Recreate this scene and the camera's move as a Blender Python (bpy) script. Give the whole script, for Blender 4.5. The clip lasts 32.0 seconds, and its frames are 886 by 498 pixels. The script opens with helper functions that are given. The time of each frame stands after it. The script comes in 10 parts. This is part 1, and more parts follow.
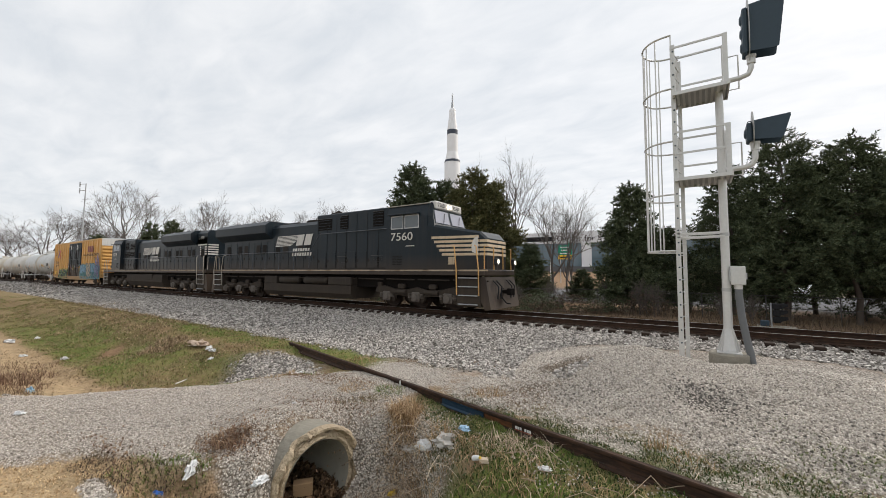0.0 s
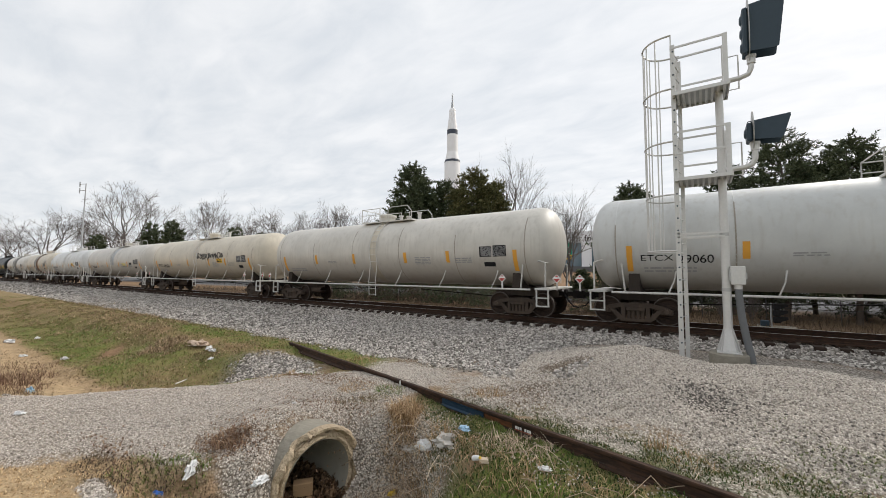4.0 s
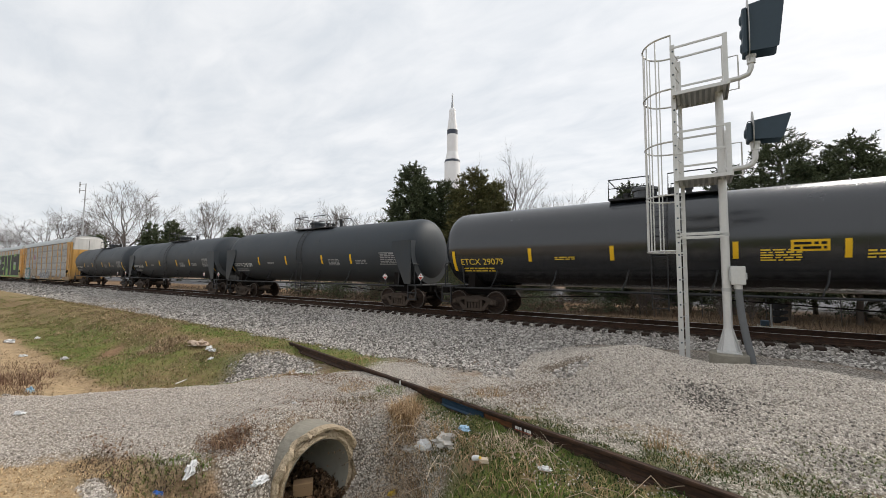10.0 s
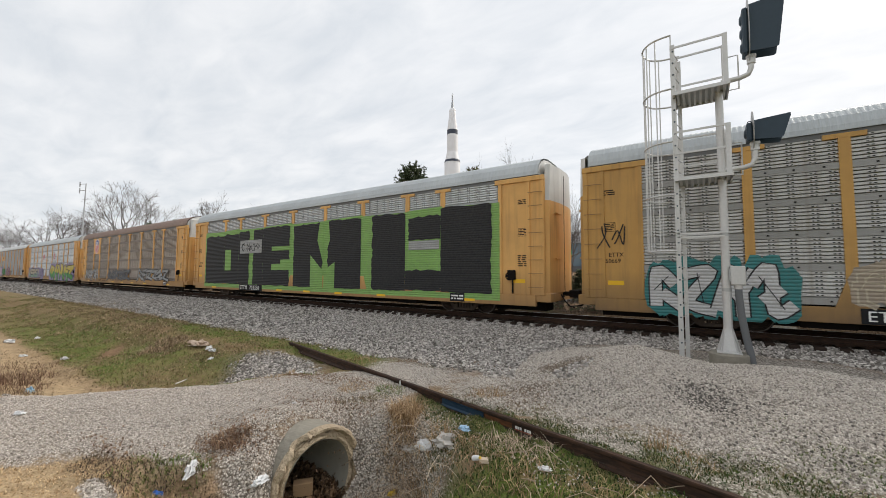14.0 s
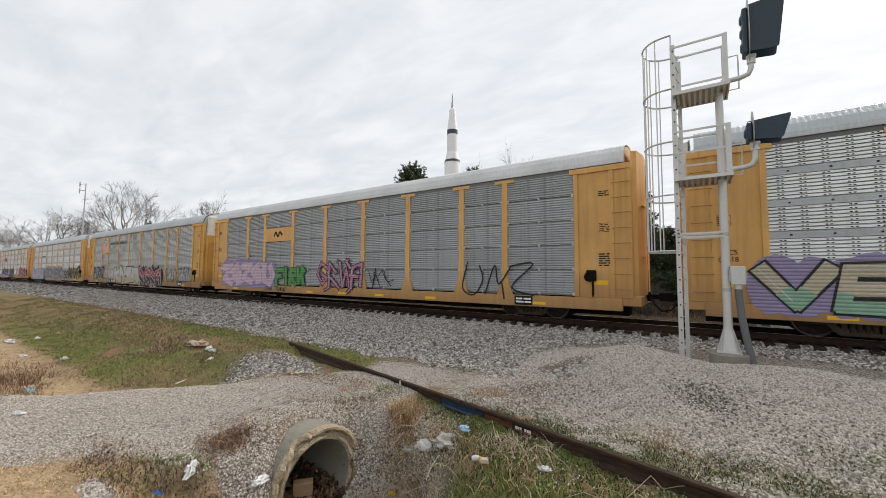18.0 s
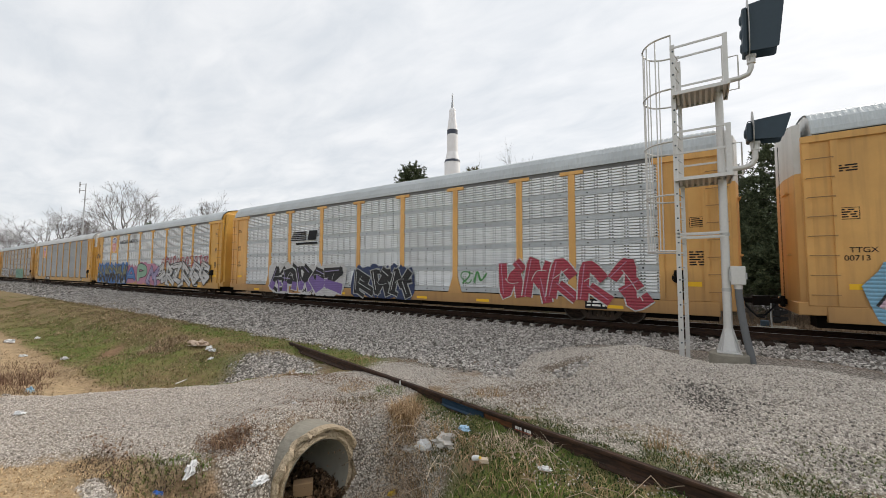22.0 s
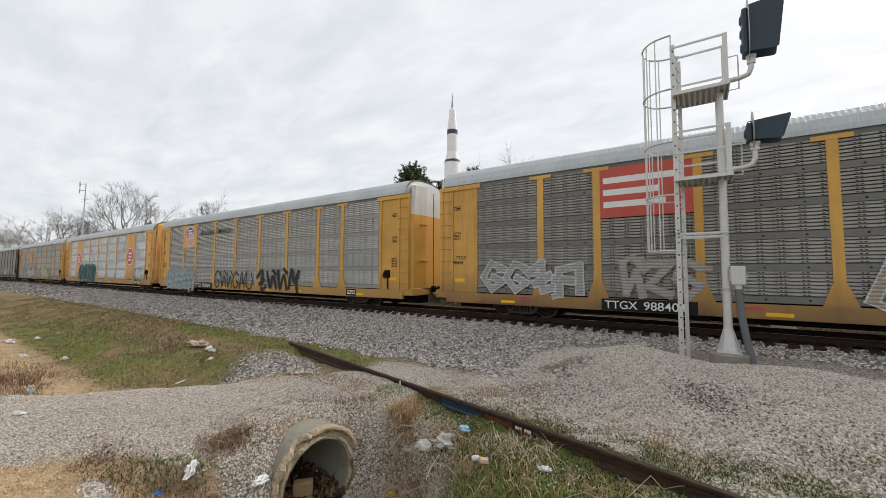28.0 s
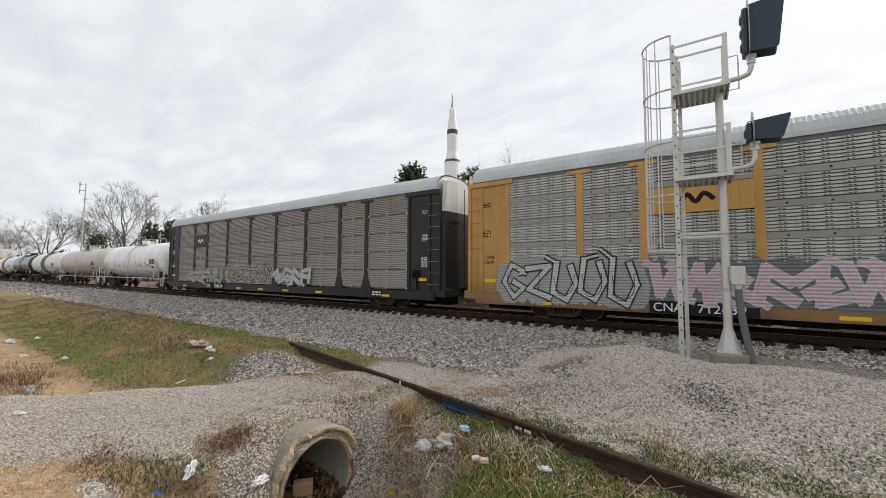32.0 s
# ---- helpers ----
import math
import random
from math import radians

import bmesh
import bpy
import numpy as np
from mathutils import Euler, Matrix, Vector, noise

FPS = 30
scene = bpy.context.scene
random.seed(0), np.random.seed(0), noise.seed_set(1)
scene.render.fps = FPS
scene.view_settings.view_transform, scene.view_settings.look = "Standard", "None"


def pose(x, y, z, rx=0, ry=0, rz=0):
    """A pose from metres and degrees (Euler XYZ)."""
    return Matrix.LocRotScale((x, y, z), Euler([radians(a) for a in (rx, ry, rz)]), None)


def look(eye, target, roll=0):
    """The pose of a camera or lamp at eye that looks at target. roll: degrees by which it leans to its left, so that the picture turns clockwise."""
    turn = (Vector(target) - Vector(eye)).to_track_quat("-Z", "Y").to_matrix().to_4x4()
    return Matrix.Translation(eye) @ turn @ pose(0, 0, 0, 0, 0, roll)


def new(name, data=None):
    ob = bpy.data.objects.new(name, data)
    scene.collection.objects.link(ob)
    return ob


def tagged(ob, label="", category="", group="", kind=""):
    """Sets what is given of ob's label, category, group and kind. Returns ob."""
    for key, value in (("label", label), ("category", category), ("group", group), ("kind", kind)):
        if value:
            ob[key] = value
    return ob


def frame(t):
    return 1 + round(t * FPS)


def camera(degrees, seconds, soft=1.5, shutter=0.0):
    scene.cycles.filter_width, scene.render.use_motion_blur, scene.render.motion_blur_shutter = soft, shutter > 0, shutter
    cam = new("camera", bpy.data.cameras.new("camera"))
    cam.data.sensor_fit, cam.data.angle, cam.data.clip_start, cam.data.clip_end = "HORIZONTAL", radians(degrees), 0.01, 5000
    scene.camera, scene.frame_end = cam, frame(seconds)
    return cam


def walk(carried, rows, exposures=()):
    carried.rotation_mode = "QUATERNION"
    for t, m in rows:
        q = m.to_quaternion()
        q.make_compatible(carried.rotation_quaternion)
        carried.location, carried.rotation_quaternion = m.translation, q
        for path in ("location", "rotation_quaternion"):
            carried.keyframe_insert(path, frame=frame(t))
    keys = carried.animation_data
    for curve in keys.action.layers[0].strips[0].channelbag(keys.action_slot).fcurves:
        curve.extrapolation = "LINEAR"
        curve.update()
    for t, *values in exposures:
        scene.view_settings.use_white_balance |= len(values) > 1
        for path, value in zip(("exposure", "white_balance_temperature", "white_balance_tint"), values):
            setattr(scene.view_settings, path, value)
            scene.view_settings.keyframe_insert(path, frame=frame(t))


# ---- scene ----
cam = camera(98.49, 32.0, soft=0.6, shutter=0.03)
STAND = pose(0, 0, 1.681, 93.508, 0, 33.989) @ pose(0, 0, 0, 0, 0, 0.258)
walk(cam, [(0.0, STAND), (32.0, STAND)])

# ---- light: a bright, thinly overcast sky with the sun behind the clouds ----
SUN_ELEVATION, SUN_TURN = radians(38), radians(28)


def make_sky():
    world = bpy.data.worlds.new("overcast_sky")
    scene.world = world
    world.use_nodes = True
    nt = world.node_tree
    nt.nodes.clear()
    N, L = nt.nodes.new, nt.links.new
    out, bg = N("ShaderNodeOutputWorld"), N("ShaderNodeBackground")
    sky = N("ShaderNodeTexSky")
    sky.sky_type, sky.sun_disc = "NISHITA", False
    sky.sun_elevation, sky.sun_rotation = SUN_ELEVATION, SUN_TURN
    sky.dust_density = 3.0
    dim = N("ShaderNodeVectorMath")
    dim.operation = "SCALE"
    dim.inputs["Scale"].default_value = 0.10
    L(sky.outputs[0], dim.inputs[0])
    # cloud sheet: the view direction laid on a flat layer overhead
    co, sep = N("ShaderNodeTexCoord"), N("ShaderNodeSeparateXYZ")
    L(co.outputs["Generated"], sep.inputs[0])
    up = N("ShaderNodeMath"); up.operation = "MAXIMUM"; up.inputs[1].default_value = 0.0
    L(sep.outputs["Z"], up.inputs[0])
    lift = N("ShaderNodeMath"); lift.operation = "ADD"; lift.inputs[1].default_value = 0.16
    L(up.outputs[0], lift.inputs[0])
    px, py = N("ShaderNodeMath"), N("ShaderNodeMath")
    px.operation = py.operation = "DIVIDE"
    L(sep.outputs["X"], px.inputs[0]); L(lift.outputs[0], px.inputs[1])
    L(sep.outputs["Y"], py.inputs[0]); L(lift.outputs[0], py.inputs[1])
    flat = N("ShaderNodeCombineXYZ")
    L(px.outputs[0], flat.inputs[0]); L(py.outputs[0], flat.inputs[1])
    turn = N("ShaderNodeMapping")
    turn.inputs["Rotation"].default_value = (0, 0, radians(35))
    turn.inputs["Scale"].default_value = (1.0, 1.9, 1.0)
    L(flat.outputs[0], turn.inputs[0])
    big, small = N("ShaderNodeTexNoise"), N("ShaderNodeTexNoise")
    big.inputs["Scale"].default_value, big.inputs["Detail"].default_value = 1.6, 4
    big.inputs["Distortion"].default_value = 0.6
    small.inputs["Scale"].default_value, small.inputs["Detail"].default_value = 3.4, 8
    small.inputs["Roughness"].default_value, small.inputs["Distortion"].default_value = 0.55, 0.4
    L(turn.outputs[0], big.inputs["Vector"]); L(turn.outputs[0], small.inputs["Vector"])
    ramp = N("ShaderNodeValToRGB")
    e = ramp.color_ramp.elements
    e[0].position, e[0].color = 0.30, (0.66, 0.70, 0.745, 1)
    e[1].position, e[1].color = 0.64, (0.87, 0.88, 0.895, 1)
    mixf = N("ShaderNodeMix")
    mixf.data_type = "FLOAT"
    mixf.inputs[0].default_value = 0.55
    L(big.outputs[0], mixf.inputs[2]); L(small.outputs[0], mixf.inputs[3])
    L(mixf.outputs[0], ramp.inputs[0])
    # brighter towards the hidden sun
    toward = N("ShaderNodeVectorMath"); toward.operation = "DOT_PRODUCT"
    L(co.outputs["Generated"], toward.inputs[0])
    s = (math.sin(SUN_TURN) * math.cos(SUN_ELEVATION), math.cos(SUN_TURN) * math.cos(SUN_ELEVATION), math.sin(SUN_ELEVATION))
    toward.inputs[1].default_value = s
    glow = N("ShaderNodeMapRange")
    glow.inputs["From Min"].default_value, glow.inputs["From Max"].default_value = 0.1, 1.0
    glow.inputs["To Min"].default_value, glow.inputs["To Max"].default_value = 1.0, 1.05
    L(toward.outputs["Value"], glow.inputs["Value"])
    lit = N("ShaderNodeVectorMath"); lit.operation = "SCALE"
    L(ramp.outputs[0], lit.inputs[0]); L(glow.outputs[0], lit.inputs["Scale"])
    mix = N("ShaderNodeMix")
    mix.data_type = "RGBA"
    mix.inputs[0].default_value = 0.9
    L(dim.outputs[0], mix.inputs[6]); L(lit.outputs[0], mix.inputs[7])
    L(mix.outputs[2], bg.inputs[0]); L(bg.outputs[0], out.inputs[0])
    bg.inputs[1].default_value = 1.10


make_sky()
sun = new("sun", bpy.data.lights.new("sun", "SUN"))
sun.data.energy, sun.data.angle, sun.data.color = 2.4, radians(24), (1.0, 0.94, 0.86)
_d = Vector((math.sin(SUN_TURN) * math.cos(SUN_ELEVATION), math.cos(SUN_TURN) * math.cos(SUN_ELEVATION), math.sin(SUN_ELEVATION)))
sun.matrix_world = look(_d * 200, (0, 0, 0))
scene.view_settings.exposure = 0.0

# ---- materials ----
class Nodes:
    """A small helper that wires one node material."""

    def __init__(self, name):
        self.mat = bpy.data.materials.new(name)
        self.mat.use_nodes = True
        self.nt = self.mat.node_tree
        self.bsdf = self.nt.nodes["Principled BSDF"]

    def n(self, kind, **inputs):
        node = self.nt.nodes.new("ShaderNode" + kind)
        for k, v in inputs.items():
            node.inputs[k.replace("_", " ")].default_value = v
        return node

    def l(self, a, b):
        self.nt.links.new(a, b)

    def noise(self, scale, detail=4, rough=0.55, coord="Object", stretch=None, dist=0.0):
        tex = self.n("TexNoise", Scale=scale, Detail=detail, Roughness=rough, Distortion=dist)
        if coord == "World":
            src = self.n("NewGeometry").outputs["Position"]
        else:
            src = self.n("TexCoord").outputs[coord]
        if stretch:
            m = self.n("Mapping")
            m.inputs["Scale"].default_value = stretch
            self.l(src, m.inputs[0])
            src = m.outputs[0]
        self.l(src, tex.inputs["Vector"])
        return tex.outputs[0]

    def ramp(self, fac, stops):
        r = self.n("ValToRGB")
        e = r.color_ramp.elements
        while len(e) < len(stops):
            e.new(0.5)
        for k, (p, c) in enumerate(stops):
            e[k].position = p
            e[k].color = (*c, 1) if len(c) == 3 else c
        self.l(fac, r.inputs[0])
        return r.outputs[0]

    def mix(self, fac, a, b, how="MIX"):
        m = self.n("Mix")
        m.data_type, m.blend_type = "RGBA", how
        for slot, v in ((0, fac), (6, a), (7, b)):
            if isinstance(v, (int, float)):
                m.inputs[slot].default_value = v
            elif isinstance(v, tuple):
                m.inputs[slot].default_value = (*v, 1)
            else:
                self.l(v, m.inputs[slot])
        return m.outputs[2]

    def math(self, op, a, b=0.0):
        m = self.n("Math")
        m.operation = op
        for k, v in enumerate((a, b)):
            if isinstance(v, (int, float)):
                m.inputs[k].default_value = v
            else:
                self.l(v, m.inputs[k])
        return m.outputs[0]

    def bump(self, height, strength=0.3, distance=0.02):
        b = self.n("Bump", Strength=strength, Distance=distance)
        self.l(height, b.inputs["Height"])
        self.l(b.outputs[0], self.bsdf.inputs["Normal"])

    def done(self, colour, rough=0.7, metal=0.0, spec=0.4):
        if isinstance(colour, tuple):
            self.bsdf.inputs["Base Color"].default_value = (*colour, 1)
        else:
            self.l(colour, self.bsdf.inputs["Base Color"])
        if isinstance(rough, (int, float)):
            self.bsdf.inputs["Roughness"].default_value = rough
        else:
            self.l(rough, self.bsdf.inputs["Roughness"])
        self.bsdf.inputs["Metallic"].default_value = metal
        self.bsdf.inputs["Specular IOR Level"].default_value = spec
        return self.mat


def shade(c, k):
    return tuple(min(1.0, x * k) for x in c)


def paint(name, c, dirt=(0.16, 0.12, 0.085), amount=0.5, rough=0.45, metal=0.0, streak=0.35, low=None, spec=0.4):
    """Weathered paint: fine grain, blotches, run-down streaks and road dirt spreading from below (low: z from, z to)."""
    m = Nodes(name)
    blot = m.noise(0.9, 5)
    fine = m.noise(14, 6)
    runs = m.noise(3.0, 4, stretch=(2.2, 2.2, 0.12))
    info = m.n("ObjectInfo")
    k = m.math("MULTIPLY_ADD", info.outputs["Random"], 0.14)
    m.nt.nodes[-1].inputs[2].default_value = 0.93
    base = m.mix(m.ramp(blot, [(0.35, (0, 0, 0)), (0.7, (1, 1, 1))]), shade(c, 0.88), shade(c, 1.08))
    base = m.mix(m.math("MULTIPLY", fine, 0.22), base, shade(c, 0.7))
    f = m.ramp(runs, [(0.5, (0, 0, 0)), (0.75, (1, 1, 1))])
    base = m.mix(m.math("MULTIPLY", f, streak), base, dirt)
    if low:
        sep = m.n("SeparateXYZ")
        m.l(m.n("TexCoord").outputs["Object"], sep.inputs[0])
        r = m.n("MapRange")
        r.inputs["From Min"].default_value, r.inputs["From Max"].default_value = low[1], low[0]
        m.l(sep.outputs["Z"], r.inputs["Value"])
        g = m.math("MULTIPLY", r.outputs[0], m.math("ADD", blot, 0.35))
        base = m.mix(m.math("MULTIPLY", g, amount), base, dirt)
    scale = m.n("VectorMath")
    scale.operation = "SCALE"
    m.l(base, scale.inputs[0])
    m.l(k, scale.inputs["Scale"])
    m.bump(fine, 0.06, 0.01)
    r = m.math("MULTIPLY_ADD", blot, 0.25)
    m.nt.nodes[-1].inputs[2].default_value = rough - 0.1
    return m.done(scale.outputs[0], r, metal, spec)


def plain(name, c, rough=0.6, metal=0.0, grain=0.25, scale=20, bump=0.08, deep=0.01):
    m = Nodes(name)
    n1, n2 = m.noise(scale, 5), m.noise(scale * 0.12, 3)
    col = m.mix(m.math("MULTIPLY", n1, grain * 1.6), c, shade(c, 0.55))
    col = m.mix(m.math("MULTIPLY", n2, grain), col, shade(c, 1.25))
    m.bump(n1, bump, deep)
    return m.done(col, rough, metal, 0.12 if max(c) < 0.06 else 0.4)


def rust(name, a=(0.055, 0.032, 0.022), b=(0.13, 0.065, 0.035), rough=0.75, metal=0.2):
    m = Nodes(name)
    n1, n2 = m.noise(30, 6, stretch=(0.25, 1, 1)), m.noise(2.2, 4)
    col = m.mix(m.ramp(n1, [(0.35, (0, 0, 0)), (0.7, (1, 1, 1))]), a, b)
    col = m.mix(m.math("MULTIPLY", n2, 0.5), col, shade(a, 0.6))
    m.bump(n1, 0.25, 0.01)
    return m.done(col, rough, metal, 0.2)


def stone_mat(name, stops, rough=0.9):
    """Loose stones: each takes its own shade."""
    m = Nodes(name)
    g = m.n("NewGeometry")
    col = m.ramp(g.outputs["Random Per Island"], stops)
    n1 = m.noise(60, 4, coord="World")
    n2 = m.noise(0.5, 4, coord="World")
    col = m.mix(m.math("MULTIPLY", n1, 0.30), col, (0.15, 0.135, 0.118))
    col = m.mix(m.math("MULTIPLY", n2, 0.3), col, (0.28, 0.245, 0.205))
    return m.done(col, rough, spec=0.25)


def blade_mat(name, stops, rough=0.7):
    m = Nodes(name)
    g = m.n("NewGeometry")
    col = m.ramp(g.outputs["Random Per Island"], stops)
    n = m.noise(0.8, 3, coord="World")
    col = m.mix(m.math("MULTIPLY", n, 0.3), col, shade(stops[0][1], 0.7))
    return m.done(col, rough, spec=0.2)


def glass(name, tint=(0.02, 0.025, 0.03)):
    m = Nodes(name)
    m.bump(m.noise(3, 2), 0.02, 0.01)
    return m.done(tint, 0.06, 0.0, 0.7)


def ground_mat():
    """Ground sheet: gravel, ballast, green and dry grass, bare soil and asphalt by the plan's zones."""
    m = Nodes("ground_surface")

    def zone(name):
        a = m.n("Attribute")
        a.attribute_name = name
        return a.outputs["Fac"]

    fine = m.noise(55, 6, 0.7, "World")
    mid = m.noise(9, 5, 0.6, "World")
    wide = m.noise(0.55, 5, 0.6, "World")
    vor = m.n("TexVoronoi", Scale=38.0)
    m.l(m.n("NewGeometry").outputs["Position"], vor.inputs["Vector"])
    vor2 = m.n("TexVoronoi", Scale=22.0)
    m.l(m.n("NewGeometry").outputs["Position"], vor2.inputs["Vector"])
    sep = m.n("SeparateColor")
    m.l(vor.outputs["Color"], sep.inputs[0])
    sep2 = m.n("SeparateColor")
    m.l(vor2.outputs["Color"], sep2.inputs[0])
    gravel = m.ramp(sep.outputs[0], [(0.0, (0.20, 0.175, 0.15)), (0.45, (0.52, 0.47, 0.415)), (1.0, (0.78, 0.71, 0.64))])
    gravel = m.mix(m.ramp(wide, [(0.45, (0, 0, 0)), (0.75, (0.55, 0.55, 0.55))]), gravel, (0.44, 0.375, 0.30))
    # shade between stones, multiplied into the colour towards the cell edges
    gap_shade = m.ramp(vor.outputs["Distance"], [(0.30, (0.85, 0.85, 0.85)), (0.7, (0.34, 0.32, 0.30))])
    gap_shade2 = m.ramp(vor2.outputs["Distance"], [(0.30, (0.9, 0.9, 0.9)), (0.68, (0.34, 0.33, 0.32))])
    gravel = m.mix(1.0, gravel, gap_shade, "MULTIPLY")
    ballast = m.ramp(sep2.outputs[0], [(0.0, (0.12, 0.108, 0.097)), (0.5, (0.42, 0.388, 0.355)), (1.0, (0.74, 0.69, 0.64))])
    ballast = m.mix(1.0, ballast, gap_shade2, "MULTIPLY")
    # oil stain, with the shade under the train put into the same dark tone
    oily_shade = m.mix(mid, (0.030, 0.025, 0.021), (0.085, 0.068, 0.055))
    tan = m.mix(m.ramp(mid, [(0.3, (0, 0, 0)), (0.7, (1, 1, 1))]), (0.35, 0.25, 0.15), (0.62, 0.47, 0.29))
    tan = m.mix(m.math("MULTIPLY", wide, 0.6), tan, (0.42, 0.29, 0.17))
    green = m.mix(m.ramp(mid, [(0.3, (0, 0, 0)), (0.7, (1, 1, 1))]), (0.066, 0.108, 0.016), (0.16, 0.215, 0.042))
    green = m.mix(m.ramp(wide, [(0.48, (0, 0, 0)), (0.72, (0.8, 0.8, 0.8))]), green, (0.17, 0.135, 0.066))
    soil = m.mix(mid, (0.15, 0.08, 0.048), (0.31, 0.185, 0.11))
    asphalt = m.mix(fine, (0.10, 0.10, 0.105), (0.18, 0.18, 0.185))
    col = m.mix(zone("dry"), soil, tan)
    col = m.mix(zone("grass"), col, green)
    clump = m.noise(2.6, 6, 0.68, "World", dist=0.8)
    thatch = m.noise(22, 5, 0.75, "World", stretch=(1.0, 0.35, 1.0))
    col = m.mix(m.ramp(clump, [(0.46, (0, 0, 0)), (0.70, (0.55, 0.55, 0.55))]), col, (0.11, 0.082, 0.04))
    col = m.mix(m.ramp(thatch, [(0.46, (0, 0, 0)), (0.66, (0.40, 0.40, 0.40))]), col, (0.30, 0.24, 0.12))
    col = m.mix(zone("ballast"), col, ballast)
    col = m.mix(zone("track"), col, oily_shade)
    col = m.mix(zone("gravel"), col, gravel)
    col = m.mix(zone("asphalt"), col, asphalt)
    h = m.math("ADD", m.math("MULTIPLY", vor.outputs["Distance"], -0.8), m.math("MULTIPLY", mid, 0.7))
    m.bump(h, 0.7, 0.02)
    return m.done(col, 0.95, spec=0.15)


GROUND = ground_mat()
STONE_BALLAST = stone_mat("ballast_stone", [(0.0, (0.07, 0.062, 0.055)), (0.25, (0.26, 0.24, 0.218)), (0.62, (0.54, 0.50, 0.46)), (1.0, (0.86, 0.81, 0.75))])
STONE_OILY_SHADE = stone_mat("oil_and_shade_dark_ballast", [(0.0, (0.018, 0.015, 0.013)), (0.5, (0.055, 0.044, 0.036)), (1.0, (0.14, 0.112, 0.09))])
STONE_GRAVEL = stone_mat("limestone_gravel", [(0.0, (0.18, 0.158, 0.134)), (0.16, (0.50, 0.445, 0.388)), (0.55, (0.76, 0.69, 0.61)), (1.0, (0.95, 0.885, 0.80))])
STONE_FINES = stone_mat("packed_limestone_fines", [(0.0, (0.36, 0.315, 0.272)), (0.2, (0.56, 0.495, 0.435)), (0.6, (0.71, 0.64, 0.57)), (1.0, (0.88, 0.81, 0.735))])
STONE_SHADE_DARK = stone_mat("shade_dark_stone", [(0.0, (0.05, 0.046, 0.042)), (1.0, (0.17, 0.155, 0.14))])
SOIL_CRUMB = stone_mat("brown_soil_crumb", [(0.0, (0.16, 0.12, 0.09)), (1.0, (0.40, 0.32, 0.24))])
RAIL_RUST = rust("rail_rust", (0.035, 0.024, 0.019), (0.095, 0.05, 0.03))
FRESH_RUST = rust("fresh_orange_rust", (0.10, 0.045, 0.022), (0.22, 0.09, 0.04))
RAIL_HEAD = plain("worn_rail_head", (0.55, 0.54, 0.53), 0.28, 0.9, 0.15)
TIE = plain("creosote_timber", (0.045, 0.032, 0.025), 0.85, 0, 0.4, 12, 0.3)
BLUE_STEEL = plain("blue_painted_steel", (0.016, 0.042, 0.075), 0.5, 0.1, 0.4, 25)
ALU = plain("weathered_aluminium", (0.63, 0.62, 0.60), 0.42, 0.35, 0.3, 18)
ALU_GRATE = plain("aluminium_grating", (0.48, 0.48, 0.47), 0.5, 0.4, 0.3, 30)
SIGNAL_BLACK = plain("faded_black_signal_paint", (0.030, 0.052, 0.074), 0.5, 0, 0.3, 10)
CONDUIT = plain("grey_plastic_conduit", (0.14, 0.145, 0.15), 0.55, 0, 0.2, 10)
CONCRETE = plain("stained_concrete", (0.29, 0.265, 0.215), 0.92, 0, 0.9, 11, 0.9, 0.03)
CONCRETE_IN = plain("grey_pipe_interior", (0.37, 0.35, 0.30), 0.85, 0, 0.8, 6, 0.2)
RIM = plain("broken_concrete_rim", (0.47, 0.37, 0.255), 0.95, 0, 1.4, 15, 1.0, 0.07)
LITTER_LEAF = blade_mat("dead_leaves", [(0.0, (0.045, 0.026, 0.016)), (0.5, (0.11, 0.065, 0.036)), (1.0, (0.22, 0.14, 0.08))])
RUSTY_WEED = blade_mat("reddish_dead_weed", [(0.0, (0.10, 0.055, 0.035)), (0.5, (0.22, 0.13, 0.08)), (1.0, (0.38, 0.26, 0.16))])
CARD = plain("brown_cardboard", (0.40, 0.26, 0.145), 0.8, 0, 0.3, 15)
CARD_PALE = plain("bleached_wood", (0.55, 0.47, 0.38), 0.8, 0, 0.3, 15)
WHITE_LITTER = plain("white_plastic_litter", (0.74, 0.74, 0.74), 0.5, 0, 0.3, 12, 0.2)
GREY_LITTER = plain("crumpled_grey_paper", (0.50, 0.47, 0.43), 0.8, 0, 0.4, 12, 0.3)
BLUE_LITTER = plain("blue_printed_wrapper", (0.06, 0.20, 0.65), 0.4, 0, 0.3, 12)
YELLOW_LITTER = plain("yellow_wrapper", (0.75, 0.52, 0.08), 0.5, 0, 0.3, 12)
GRASS_GREEN = blade_mat("green_grass_blade", [(0.0, (0.065, 0.11, 0.018)), (0.5, (0.135, 0.195, 0.036)), (1.0, (0.27, 0.26, 0.085))])
BANK_OLIVE = blade_mat("olive_bank_grass", [(0.0, (0.09, 0.07, 0.028)), (0.4, (0.165, 0.135, 0.048)), (0.75, (0.29, 0.225, 0.105)), (1.0, (0.52, 0.39, 0.21))])
STRAW_DULL = blade_mat("dull_straw_blade", [(0.0, (0.13, 0.085, 0.05)), (0.5, (0.33, 0.235, 0.14)), (1.0, (0.58, 0.44, 0.27))])
DITCH_GREEN = blade_mat("ditch_grass_blade", [(0.0, (0.022, 0.036, 0.009)), (0.4, (0.052, 0.090, 0.018)), (0.65, (0.085, 0.115, 0.028)), (0.82, (0.15, 0.115, 0.055)), (1.0, (0.28, 0.21, 0.115))])
